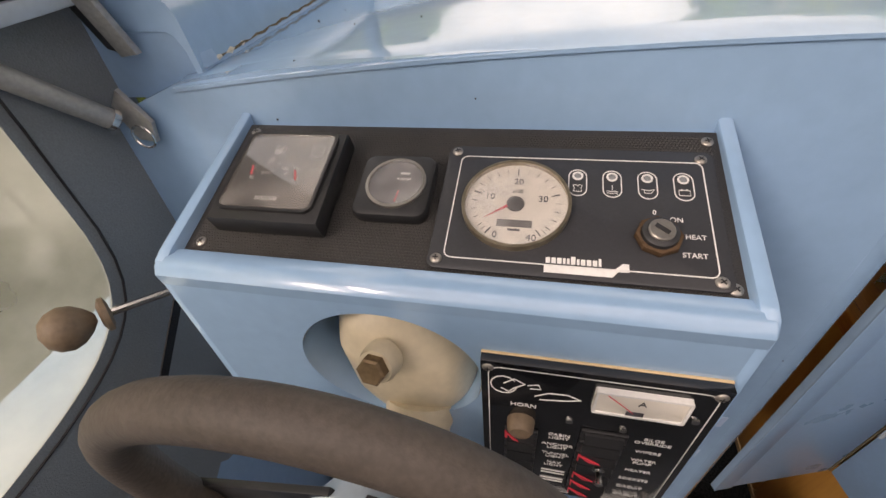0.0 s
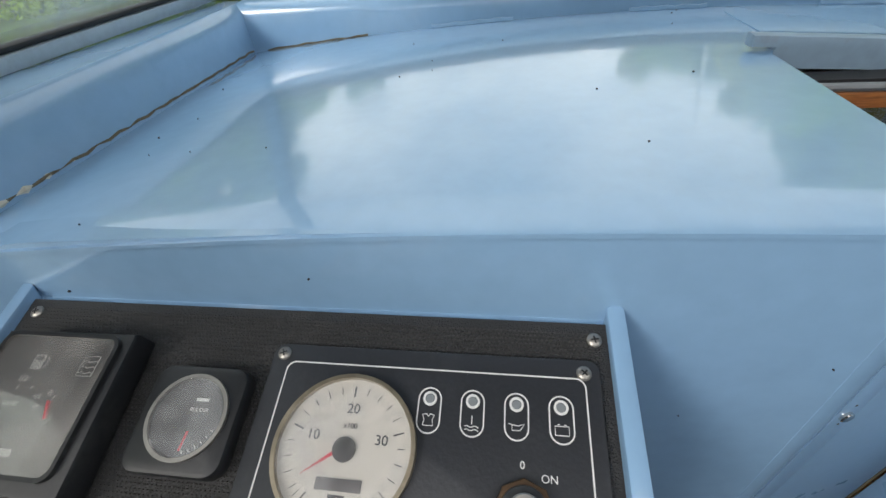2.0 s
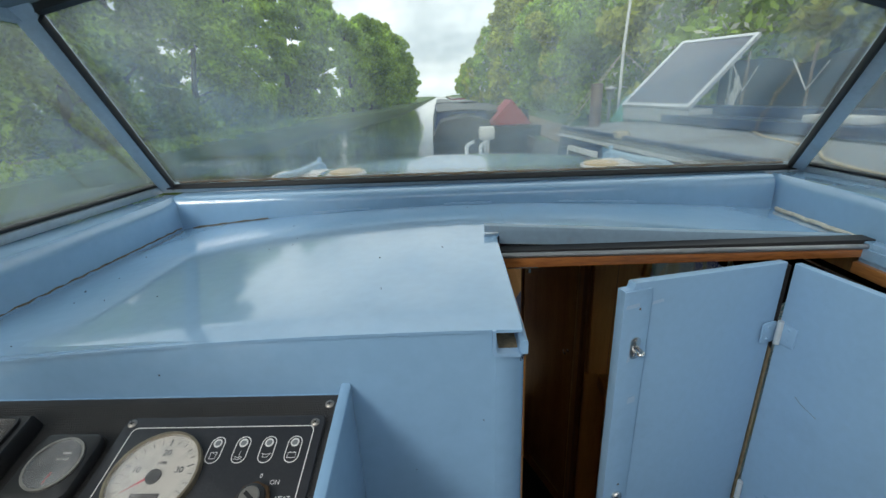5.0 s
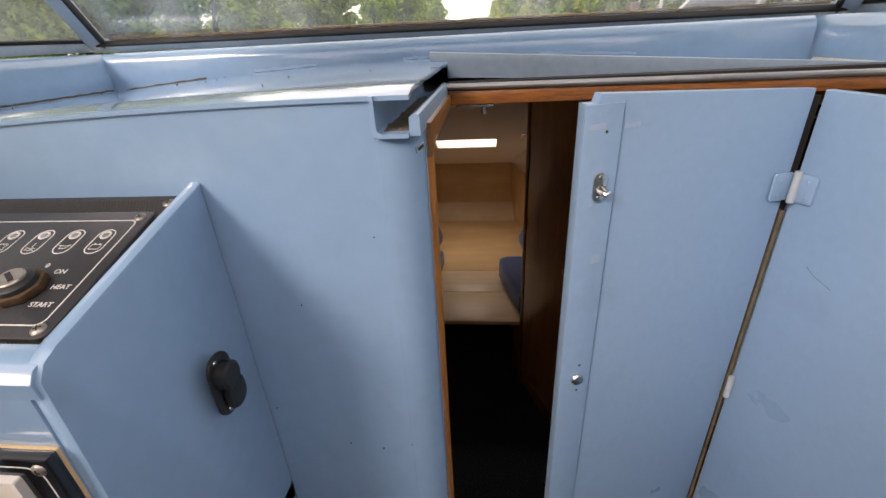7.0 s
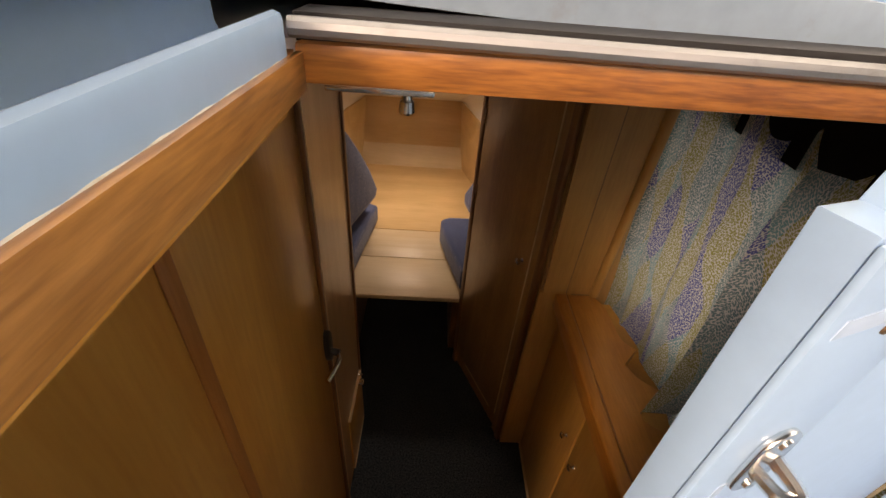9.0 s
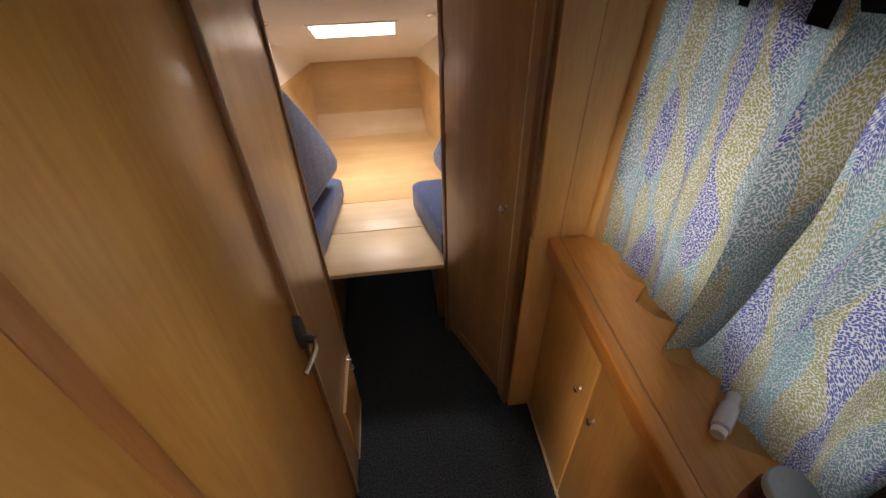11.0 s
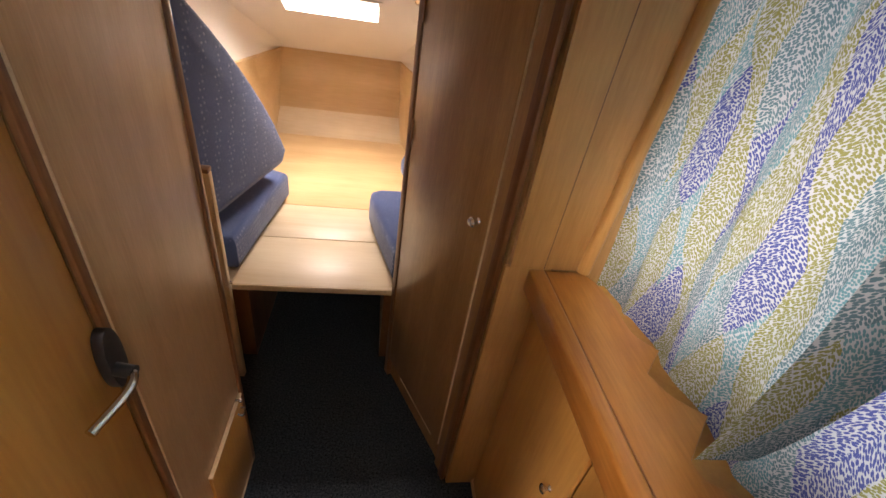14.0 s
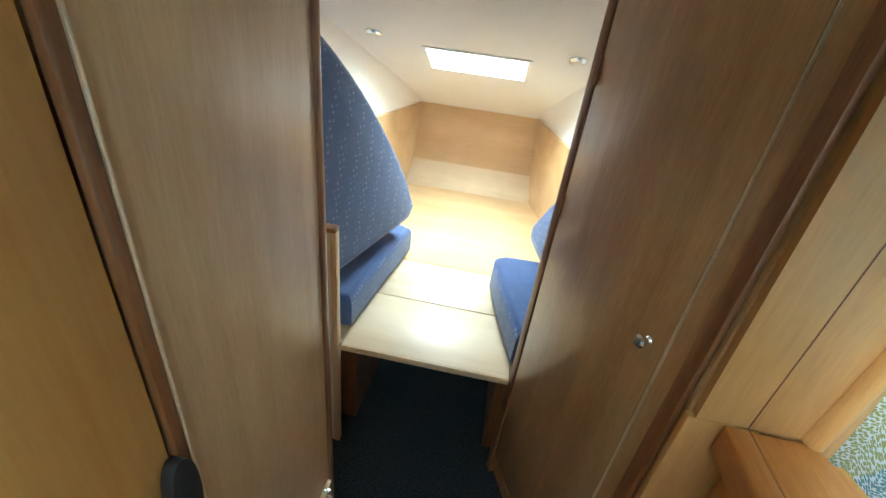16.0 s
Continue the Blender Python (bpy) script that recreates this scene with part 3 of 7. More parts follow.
def half_beam(y):
    return 0.93 - (0.0 if y < 1.4 else 0.93 * min(1.0, (y - 1.4) / 2.75) ** 2.1)


def hull_side(u, v):
    y = -2.4 + 6.5 * u
    h = half_beam(y)
    top = 0.92 if y < 2.4 else 0.92 - 0.04 * (y - 2.4)
    z = -0.1 + (top + 0.1) * v
    flare = 0.82 + 0.18 * min(1.0, v * 1.6)
    return y, h * flare, z


hull = root("boat_hull", (MID, 0.8, -0.1), "pale blue moulded hull of the small cruiser", "boat")
for s, nm in ((-1, "port_side"), (1, "starboard_side")):
    def side(u, v, s=s):
        y, h, z = hull_side(u, v)
        return (MID + s * h, y, z)
    part(nm, grid(side, 40, 8, thick=(s * 0.02, 0, 0)), GEL, hull)

    def side_deck(u, v, s=s):
        y = 0.54 + 3.5 * u
        h = half_beam(y)
        inner = min(0.72, h * 0.9)
        return (MID + s * (inner + (h - inner) * v), y, 0.915 if y < 2.4 else 0.915 - 0.04 * (y - 2.4))
    part("side_deck", grid(side_deck, 30, 3, thick=(0, 0, -0.02)), GEL, hull)
part("bottom", box(MID - 0.8, MID + 0.8, -2.4, 3.2, -0.24, -0.1), GEL, hull)
part("transom", box(MID - 0.93, MID + 0.93, -2.44, -2.4, -0.1, 1.3), GEL, hull)


# fore deck, outside the windscreen
def fore(u, v):
    y = 1.05 + 3.05 * v
    h = max(half_beam(y) * 0.98, 0.02)
    x = MID + (2 * u - 1) * h
    return (x, y, max(deck_z(x, y), 0.87) - (1.2 * max(0, abs(2 * u - 1) - 0.8)) * (1.0 if y < 2.6 else max(0.0, 1 - (y - 2.6))))


bm = grid(fore, 36, 60, thick=(0, 0, -0.02))
hole = [f for f in bm.faces if 0.2 < f.calc_center_median().x < 0.65 and 2.70 < f.calc_center_median().y < 3.0]
bmesh.ops.delete(bm, geom=hole, context="FACES")
structure("foredeck", bm, GEL, "pale blue cambered glassfibre foredeck")


# cabin top inside the windscreen, with the open hatch cut out of it
def top_port(u, v):
    y = 0.5055 + 0.5325 * v
    x = -0.20 + ((0.490 if y < 0.796 else 0.5013) + 0.20) * u
    edge = 0.004 * max(0.0, 1 - v * 22) ** 2
    return (x, y, deck_z(x, y) - edge)


bm = grid(top_port, 30, 26, thick=(0, 0, -0.0035))
structure("cabin_top_port", bm, GEL, "glossy pale blue cabin top before the windscreen")
structure("cabin_top_forward", grid(lambda u, v: (0.5005 + 0.6075 * u, 0.818 + 0.222 * v, deck_z(0.5005 + 0.6075 * u, 0.9) - 0.0004), 20, 6, thick=(0, 0, -0.016)), GEL, "blue cabin top ahead of the hatch")
structure("cabin_top_starboard", grid(lambda u, v: (1.055 + 0.06 * u, 0.503 + 0.29 * v, deck_z(1.08, 0.6)), 4, 10, thick=(0, 0, -0.016)), GEL, "narrow blue deck strip beside the hatch")

# coaming: upstand round the cabin top that carries the windscreen
WS = {"bl": Vector((-0.221, 1.062, 1.712)), "br": Vector((1.150, 1.062, 1.704)), "tl": Vector((-0.128, 0.75, 2.005)), "tr": Vector((1.008, 0.75, 1.955))}
bm = grid(lambda u, v: (-0.19 + 1.268 * u, [1.010, 1.012, 1.016, 1.024, 1.085][round(v * 4)], [deck_z(-0.19 + 1.268 * u, 1.0) - 0.004, 1.680, 1.692, 1.698, 1.700][round(v * 4)]), 30, 4, thick=(0, 0.004, -0.03))
structure("coaming_front", bm, GEL, "pale blue moulded coaming under the windscreen")
for s, nm in ((-1, "coaming_port"), (1, "coaming_starboard")):
    def co_f(u, v, s=s):
        k = round(v * 4)
        y = 0.53 + 0.52 * u
        if s < 0:
            x0 = -0.178 + 0.006 * u
            x = x0 - (0.0, 0.003, 0.008, 0.016, 0.09)[k]
        else:
            x = 1.080 + (0.0, 0.003, 0.008, 0.016, 0.10)[k]
        return (x, y, (1.632, 1.680, 1.692, 1.698, 1.70)[k])
    structure(nm, grid(co_f, 14, 4, thick=(s * 0.006, 0, -0.03)), GEL, "pale blue moulded coaming along the cabin top")
# corner block where the port coaming ends
bm = prism([(-0.176, 0.532, 1.632), (-0.20, 0.532, 1.752), (-0.30, 0.532, 1.752), (-0.33, 0.532, 1.60), (-0.26, 0.532, 1.60)], (0, 0.03, 0), bevel=0.006)
structure("coaming_block", bm, GEL_IN, "blue block that ends the port coaming")

# sealant along the foot of the coaming
bm = tube([(-0.179 + 0.006 * k / 30 + 0.0006 * math.sin(k * 2.1), 0.545 + 0.46 * k / 30, 1.634 + 0.001 * math.sin(k * 3.3)) for k in range(31)], 0.0017, 6)
structure("sealant_port", bm, GRIME, "dirty cracked sealant along the coaming")
bm = tube([(-0.181 + 0.0012 * math.sin(k * 2.7), 0.55 + 0.09 * k / 8, 1.634) for k in range(9)], 0.0042, 6)
structure("filler_port", bm, SEAL_WHITE, "flaking white filler at the coaming's foot")
bm = tube([(1.078 + 0.003 * math.sin(k * 1.9), 0.60 + 0.40 * k / 24, 1.634) for k in range(25)], 0.004, 6)
structure("sealant_starboard", bm, SEAL_WHITE, "yellowed sealant along the starboard coaming")
for a, b in ((-0.15, 0.02), (0.12, 0.24), (0.40, 0.50), (0.64, 0.80)):
    bm = tube([(a + (b - a) * k / 10, 1.010, deck_z(a + (b - a) * k / 10, 1.0) + 0.001 + 0.001 * math.sin(k * 2.3 + a * 9)) for k in range(11)], 0.004 if a > 0 else 0.0016, 6)
    structure("sealant_front", bm, GEL_IN if a > 0 else GRIME, "lumpy sealant along the front coaming")

# aft bulkhead of the cabin
bm = prism([(-0.315, 0.508, 1.585), (-0.20, 0.508, 1.625), (-0.10, 0.508, 1.638), (0.1, 0.508, 1.650), (0.3, 0.508, 1.6575), (0.460, 0.508, 1.6595), (0.461, 0.508, 1.628), (0.466, 0.508, 1.626), (0.466, 0.508, 0.5), (-0.315, 0.508, 0.5)], (0, 0.03, 0))
structure("bulkhead_port", bm, GEL, "pale blue moulded cabin bulkhead")


# round edge of the bulkhead and the return into the doorway
def ret(u, v):
    a = u * 3
    z = 0.5 + 1.129 * v
    if a < 2.0:
        t = a / 2.0 * math.pi / 2
        return (0.4635 + 0.033 * math.sin(t), 0.5077 + 0.0243 * (1 - math.cos(t)), z)
    return (0.4965, 0.532 + 0.0105 * (a - 2.0), z)


structure("bulkhead_return", grid(ret, 24, 10, thick=(-0.006, 0.004, 0)), GEL, "rounded blue edge of the bulkhead beside the doorway")
# hatch rail: the gutter's inner wall, running forward to the beam
RAIL = [(0.4885, 1.6292), (0.4968, 1.6292), (0.4968, 1.6425), (0.4960, 1.6445), (0.4935, 1.6455), (0.4905, 1.6445), (0.4885, 1.6425)]
structure("hatch_rail_port", prism([(x, 0.5070, z) for x, z in RAIL], (0, 0.253, -0.0015)), GEL_IN, "blue side rail of the hatch")
structure("rail_sealant_port", tube([(0.4970, 0.545 + 0.0072 * k, 1.6322 - 0.00016 * k + 0.0003 * math.sin(k * 2.3)) for k in range(31)], 0.0006, 5), SEAL_WHITE, "cracked white sealant along the capping")
structure("jamb_cap_port", prism([(0.4965, 0.5425, 1.6325), (0.4965, 0.770, 1.6280), (0.4965, 0.770, 1.6120), (0.4965, 0.572, 1.6115), (0.4965, 0.563, 1.6095), (0.4965, 0.5570, 1.6040), (0.4965, 0.5425, 1.6040)], (0.004, 0, 0), bevel=0.001), TRIM_Y, "weathered varnished hardwood capping of the hatch side")
structure("jamb_core_port", box(0.478, 0.4963, 0.5445, 0.770, 1.6120, 1.6285), TRIM_Y, "hardwood rail behind the capping")
JAMB = wood("orange_varnished_post", (0.66, 0.27, 0.06), (0.34, 0.12, 0.03), "z", freq=14, figure=0.8)
structure("jamb_post_port", prism([(0.480, 0.5430, 0.5), (0.5003, 0.5430, 0.5), (0.5003, 0.5570, 0.5), (0.480, 0.5610, 0.5)], (0, 0, 1.1038), bevel=0.001), JAMB, "varnished hardwood door post, worn at the top")
# gutter of the hatch: an open channel
GUTTER = [(0.4605, 1.6590), (0.4605, 1.6325), (0.4625, 1.6295), (0.4660, 1.6285), (0.4884, 1.6285), (0.4884, 1.6318), (0.4675, 1.6318), (0.4650, 1.6335), (0.4640, 1.6365), (0.4640, 1.6590)]
structure("hatch_gutter_port", prism([(x, 0.5030, z) for x, z in GUTTER], (0, 0.272, 0)), GEL_IN, "blue gutter channel under the hatch edge")
structure("gutter_dirt", grid(lambda u, v: (0.467 + 0.020 * u, 0.515 + 0.2 * v, 1.6322 + 0.004 * max(0.0, noise.noise(Vector((u * 5, v * 14, 0))))), 6, 20, thick=(0, 0, -0.002)), GRIME, "leaf dirt lying in the gutter")
# starboard side of the doorway
structure("bulkhead_starboard", box(1.075, 1.45, 0.508, 0.538, 0.5, 1.632), GEL, "pale blue cabin bulkhead beside the door")
structure("hatch_rail_starboard", box(1.058, 1.076, 0.51, 0.776, 1.588, 1.640, 0.002), GEL_IN, "blue side rail of the hatch")
structure("jamb_cap_starboard", box(1.050, 1.066, 0.53, 0.776, 1.588, 1.607, 0.002), TRIM_Y, "varnished hardwood capping of the hatch side")
structure("jamb_post_starboard", box(1.045, 1.0745, 0.515, 0.548, 0.5, 1.587, 0.002), TRIM, "varnished hardwood door post")
# the beam at the hatch's forward end
structure("hatch_beam", box(0.4965, 1.075, 0.770, 0.800, 1.6145, 1.6315, 0.002), TRIM_X, "varnished hardwood beam across the hatch")
structure("hatch_track", tube([(0.4965, 0.768, 1.6375), (1.075, 0.768, 1.6335)], 0.0042, 10), TRACK, "dull aluminium track over the beam")
structure("hatch_track_plate", box(0.4965, 1.075, 0.775, 0.80, 1.631, 1.642), RUBBER, "dark seal behind the track")

# the sliding hatch, pushed forward: its aft board shows
slide = root("sliding_hatch", (0.77, 0.85, 1.652), "blue sliding hatch pushed open, with a grey end board", "hatch")
part("end_board", prism([(0.495, 0.800, 1.646), (1.052, 0.800, 1.620), (1.066, 0.800, 1.632), (1.066, 0.800, 1.640), (0.472, 0.800, 1.6785), (0.472, 0.800, 1.667), (0.495, 0.800, 1.666)], (0, 0.016, 0), bevel=0.0015), mat("weathered_blue_grey_paint", (0.24, 0.34, 0.44), 0.45, vary=0.12, scale=9, fine=80, dark=(0.2, 0.17, 0.13), dark_amount=0.35, dark_scale=30), slide, "blue-grey weathered end board")
part("lid", grid(lambda u, v: (0.512 + 0.53 * u, 0.8175 + 0.16 * v, deck_z(0.512 + 0.53 * u, 0.9) + 0.0006), 14, 4, thick=(0, 0, -0.005)), GEL, slide)

# ---- cabin doors ----
D1A, D1B = Vector((0.646, 0.6475, 0)), Vector((0.925, 0.7425, 0))
D2A, D2B = Vector((0.9335, 0.741, 0)), Vector((1.000, 0.470, 0))


def leaf(name, a, b, ztop_a, ztop_b, notch, label):
    r = root(name, ((a.x + b.x) / 2, (a.y + b.y) / 2, 0.55), label, "door")
    d = (b - a).normalized()
    n = Vector((d.y, -d.x, 0))
    pts = [(a, 0.55), (a, ztop_a - (0.009 if notch else 0))]
    if notch:
        pts += [(a + d * 0.014, ztop_a - 0.009), (a + d * 0.017, ztop_a)]
    pts += [(b, ztop_b), (b, 0.55)]
    part("panel", prism([(p.x, p.y, z) for p, z in pts], -n * 0.014, bevel=0.0015), GEL_IN, r)
    return r, d, n


door1, d1, n1 = leaf("cabin_door_leaf", D1A, D1B, 1.6365, 1.622, True, "pale blue cabin door leaf, swung half open")
door2, d2, n2 = leaf("cabin_door_leaf", D2A, D2B, 1.620, 1.616, False, "pale blue folded cabin door leaf beside the doorway")
p1 = Plane(D1A + Vector((0, 0, 1.0)), d1, (0, 0, 1))
if p1.n.y > 0:
    p1.n = -p1.n
part("edge_strip", p1.slab(-0.001, 0.044, -0.45, 0.6265, 0.0, 0.003, 0.0012), GEL_IN, door1)
part("edge_strip_line", p1.slab(0.0441, 0.0450, -0.45, 0.62, 0.0, 0.0008), GREY_PAINT, door1)
# remnants of old tape on the door's edge
for u, v, w, h in ((0.014, 0.604, 0.022, 0.007), (0.058, 0.602, 0.020, 0.006), (0.030, 0.447, 0.014, 0.012), (0.016, 0.520, 0.005, 0.010)):
    part("tape_remnant", p1.shape([(u - w / 2, v - h / 2), (u + w / 2, v - h / 2 + 0.001), (u + w / 2 - 0.001, v + h / 2), (u - w / 2 + 0.001, v + h / 2 - 0.001)], *((0.0026, 0.0033) if u < 0.044 else (-0.0004, 0.0004))), TAPE, door1, "scrap of old clear tape")
# hasp plate with its staple
lk = part("staple_plate", p1.shape([(0.024 + x, 0.538 + y) for x, y in rounded(0.017, 0.034, 0.008)], 0.003, 0.0055, 0.0008), CHROME, door1, "chrome staple plate")
part("staple", tube(smooth_line([p1.at(0.023, 0.533, 0.005), p1.at(0.0235, 0.533, 0.014), p1.at(0.0285, 0.5345, 0.0155), p1.at(0.0285, 0.538, 0.005)], 6), 0.0026, 8), CHROME, lk)
for dv in (0.012, -0.012):
    part("screw", lathe(p1.at(0.024, 0.538 + dv, 0.0055), p1.n, [(0.0026, 0), (0.0024, 0.001), (0.0008, 0.0014)], 12), CHROME, lk)
part("door_lock", lathe(p1.at(0.024, 0.2594, 0.003), p1.n, [(0.009, 0), (0.009, 0.003), (0.0075, 0.005), (0.0015, 0.0058)], 24), CHROME, door1, "round chrome lock")
for dv in (0.283, 0.238, 0.598):
    part("screw_hole", lathe(p1.at(0.026, dv, 0.003), p1.n, [(0.0017, 0), (0.0015, 0.0006), (0.0005, 0.0007)], 10), RUST, door1)
# hinges between the leaves
for z in (1.506, 1.175, 0.78):
    hg = root("door_hinge", (0.931, 0.737, z), "silver butt hinge between the folding door leaves", "hinge", "door hinges")
    part("barrel", cyl((0.929, 0.7335, z - 0.020), (0.929, 0.7335, z + 0.020), 0.0045, seg=14), ALU, hg)
    for a, d, out in () if z < 1.4 else ((Vector((0.9265, 0.7420, z)), -d1, Vector((0.3, -1, 0))), (Vector((0.9345, 0.7390, z)), d2, Vector((-1, -0.2, 0)))):
        pl = Plane(a, d, (0, 0, 1))
        if pl.n.dot(out) < 0:
            pl.n = -pl.n
        lf = part("leaf", pl.shape([(0.014 + x, y) for x, y in rounded(0.028, 0.036, 0.004)], 0.001, 0.004, 0.0006), GEL_IN, hg)
        for y in (-0.01, 0.01):
            part("screw", lathe(pl.at(0.016, y, 0.004), pl.n, [(0.003, 0), (0.0026, 0.0008), (0.0006, 0.001)], 10), GEL_IN, lf)
# worn edge of the inner leaf, its colour darkened for the gap's shade
part("worn_edge", prism([(0.9285, 0.7440, 0.55), (0.9285, 0.7440, 1.47), (0.9322, 0.7432, 1.47), (0.9322, 0.7432, 0.55)], (0.001, 0.010, 0)), GRIME, door2, "worn speckled edge, coloured dark for the gap's shade")
# black strip added behind the leaves as the shade in their gap
part("gap_backing", prism([(0.921, 0.754, 0.55), (0.921, 0.754, 1.612), (0.940, 0.754, 1.612), (0.940, 0.754, 0.55)], (0.001, 0.010, 0)), RUBBER, door2, "added black strip that keeps the gap dark")
# scratch on the inner leaf
p2 = Plane(D2A + Vector((0, 0, 1.0)), d2, (0, 0, 1))
if p2.n.x > 0:
    p2.n = -p2.n
part("scratch", p2.line([(0.05, 0.415), (0.06, 0.409), (0.085, 0.402)], 0.0009, 0.0003), GREY_PAINT, door2)

# slot for the latch in the jamb
STK = Plane((0.4926, 0.5215, 1.6170), (0.53, 0.85, 0.28), (-0.10, -0.16, 0.98))
STK.n = STK.n if STK.n.y < 0 else -STK.n
stk = root("strike_plate", tuple(STK.o), "chrome latch strike in the door jamb", "strike plate")
part("plate", STK.slab(-0.0050, 0.0050, -0.0024, 0.0024, -0.0004, 0.0016, 0.0004), CHROME, stk)
part("slot", STK.slab(-0.0034, 0.0036, -0.0010, 0.0016, 0.0014, 0.0019), RUBBER, stk, "dark slot")

# ---- windscreen ----
ws = root("windscreen", (0.46, 1.06, 1.70), "raked boat windscreen in a dull blue-grey aluminium frame", "windscreen")


def bar(a, b, w, t, nrm, bm=None):
    a, b, nrm = Vector(a), Vector(b), Vector(nrm).normalized()
    d = (b - a).normalized()
    s = d.cross(nrm).normalized()
    return obox(bm or bmesh.new(), (a + b) / 2, d * ((b - a).length / 2), s * (w / 2), nrm * (t / 2), 0.002)


WN = (WS["br"] - WS["bl"]).cross(WS["tl"] - WS["bl"]).normalized()
WN = -WN if WN.y > 0 else WN
up_l, up_r = (WS["tl"] - WS["bl"]).normalized(), (WS["tr"] - WS["br"]).normalized()
part("bottom_rail", bar(WS["bl"] + Vector((-0.012, 0, 0.002)), WS["br"] + Vector((0.012, 0, 0.002)), 0.018, 0.02, WN), ALU, ws)
part("bottom_seal", bar(WS["bl"] + up_l * 0.011 + WN * 0.004, WS["br"] + up_r * 0.011 + WN * 0.004, 0.006, 0.012, WN), RUBBER, ws)
for b, t, s, nm in ((WS["bl"], WS["tl"], -1, "port_pillar"), (WS["br"], WS["tr"], 1, "starboard_pillar")):
    pl = part(nm, bar(b + Vector((-0.004 * s, 0, 0)), t + (t - b) * 0.06, 0.03, 0.02, WN + Vector((-s * 0.35, 0, 0))), ALU, ws)
    part("glazing_seal", bar(b + Vector((-0.02 * s, 0, 0.004)) + WN * 0.006, t + Vector((-0.02 * s, 0, 0.0)) + WN * 0.006, 0.006, 0.012, WN), RUBBER, pl)
    part("edge_bead", tube([b + Vector((0.004 * s, -0.004, 0.012)) + WN * 0.012 + (t - b) * k for k in (0.0, 0.5, 1.0)], 0.0016, 6), RUBBER, pl)
pane = part("pane", grid(lambda u, v: (WS["bl"].lerp(WS["br"], u)).lerp(WS["tl"].lerp(WS["tr"], u) + Vector((0, 0, 0.075 * (1 - (2 * u - 1) ** 2))), v), 20, 8, thick=-WN * 0.004), SCREEN_GLASS, ws, "dusty streaked glass pane")
pane.visible_shadow = False
arch = [WS["tl"].lerp(WS["tr"], k / 16) + Vector((0, 0, 0.075 * (1 - (k / 8 - 1) ** 2))) for k in range(17)]
part("top_rail", tube([a + Vector((0, 0, 0.006)) for a in arch], 0.012, 8), BLACK_PLASTIC, ws, "black top rail")
SIDE = {}
for s, nm in ((-1, "port"), (1, "starboard")):
    b0 = WS["bl"] if s < 0 else WS["br"]
    t0 = WS["tl"] if s < 0 else WS["tr"]
    b1, t1 = Vector((b0.x + s * 0.05, 0.28, b0.z - 0.006)), Vector((t0.x + s * 0.02, 0.28, t0.z + 0.03))
    SIDE[s] = (b0, t0, b1, t1)
    so = Vector((s * 0.012, 0, 0))
    sw = part("side_pane", grid(lambda u, v: b0.lerp(b1, u).lerp(t0.lerp(t1, u), v) + so, 10, 6, thick=(s * 0.004, 0, 0)), SCREEN_GLASS, ws)
    sw.visible_shadow = False
    part("side_bottom_rail", bar(b0 + so, b1 + so, 0.016, 0.018, (s, 0, 0.2)), ALU, ws)
    part("side_seal", bar(b0 + so + Vector((-s * 0.004, 0, 0.011)), b1 + so + Vector((-s * 0.004, 0, 0.011)), 0.006, 0.012, (s, 0, 0.2)), RUBBER, ws)
    part("side_top_rail", bar(t0 + so, t1 + so, 0.02, 0.02, (s, 0, 0)), ALU, ws)

part("dirt_line", tube([WS["bl"].lerp(WS["br"], k / 40) + Vector((0, -0.002, 0.016 + 0.0012 * math.sin(k * 2.9))) + WN * 0.004 for k in range(1, 40)], 0.003, 5), mat("brown_moss_line", (0.2, 0.12, 0.05), 0.95, vary=0.6, scale=80, bump=0.6), ws, "brown dirt along the glass's foot")

# ---- cockpit: floor, sides, canopy ----
structure("cockpit_floor", box(-0.47, 1.40, -2.3, 0.508, 0.47, 0.50), FLOOR_GREY, "grey cockpit floor")
for s, nm in ((-1, "cockpit_side_port"), (1, "cockpit_side_starboard")):
    x0 = MID + s * 0.80
    structure(nm, prism([(x0 - s * 0.0, 0.507, 0.5), (x0, 0.507, 1.30), (x0 + s * 0.12, 0.507, 1.32), (x0 + s * 0.12, 0.507, 0.5)], (0, -2.8, 0)), GEL, "blue moulded cockpit side")


def canopy_edge(y):
    """Half width and height of the canvas top at y."""
    return 0.60 + 0.14 * min(1, max(0, 0.75 - y)), 2.0 + 0.16 * min(1.0, max(0.0, 0.75 - y))


can = root("canopy", (MID, -0.4, 1.30), "grey canvas cockpit canopy, cloudy vinyl window to port, front part raised, unseen aft closing added for shade", "canopy")


def roof(u, v):
    y = 0.76 - 0.50 * v
    h, z = canopy_edge(y)
    x = MID + (2 * u - 1) * h
    return (x, y, z + 0.075 * (1 - (2 * u - 1) ** 2) + 0.004 * math.sin(v * 40))


# how far this roof reaches aft is out of view, set to shade the cockpit
part("roof_sheet", grid(roof, 20, 24, thick=(0, 0, 0.004)), CANVAS, can)


# unseen roof and wall added aft to block low light from behind
def aft_shade(u, v):
    y = -0.72 - 0.54 * v
    h, z = canopy_edge(y)
    return (MID + (2 * u - 1) * (h + 0.03), y, z + 0.075 * (1 - (2 * u - 1) ** 2) - 0.03 * v)


part("aft_shade_roof", grid(aft_shade, 20, 12, thick=(0, 0, 0.004)), CANVAS, can)
part("aft_shade_wall", grid(lambda u, v: (MID + (2 * u - 1) * (0.80 - 0.02 * v), -1.262, 0.9 + 1.27 * v), 12, 12, thick=(0, -0.004, 0)), CANVAS, can)


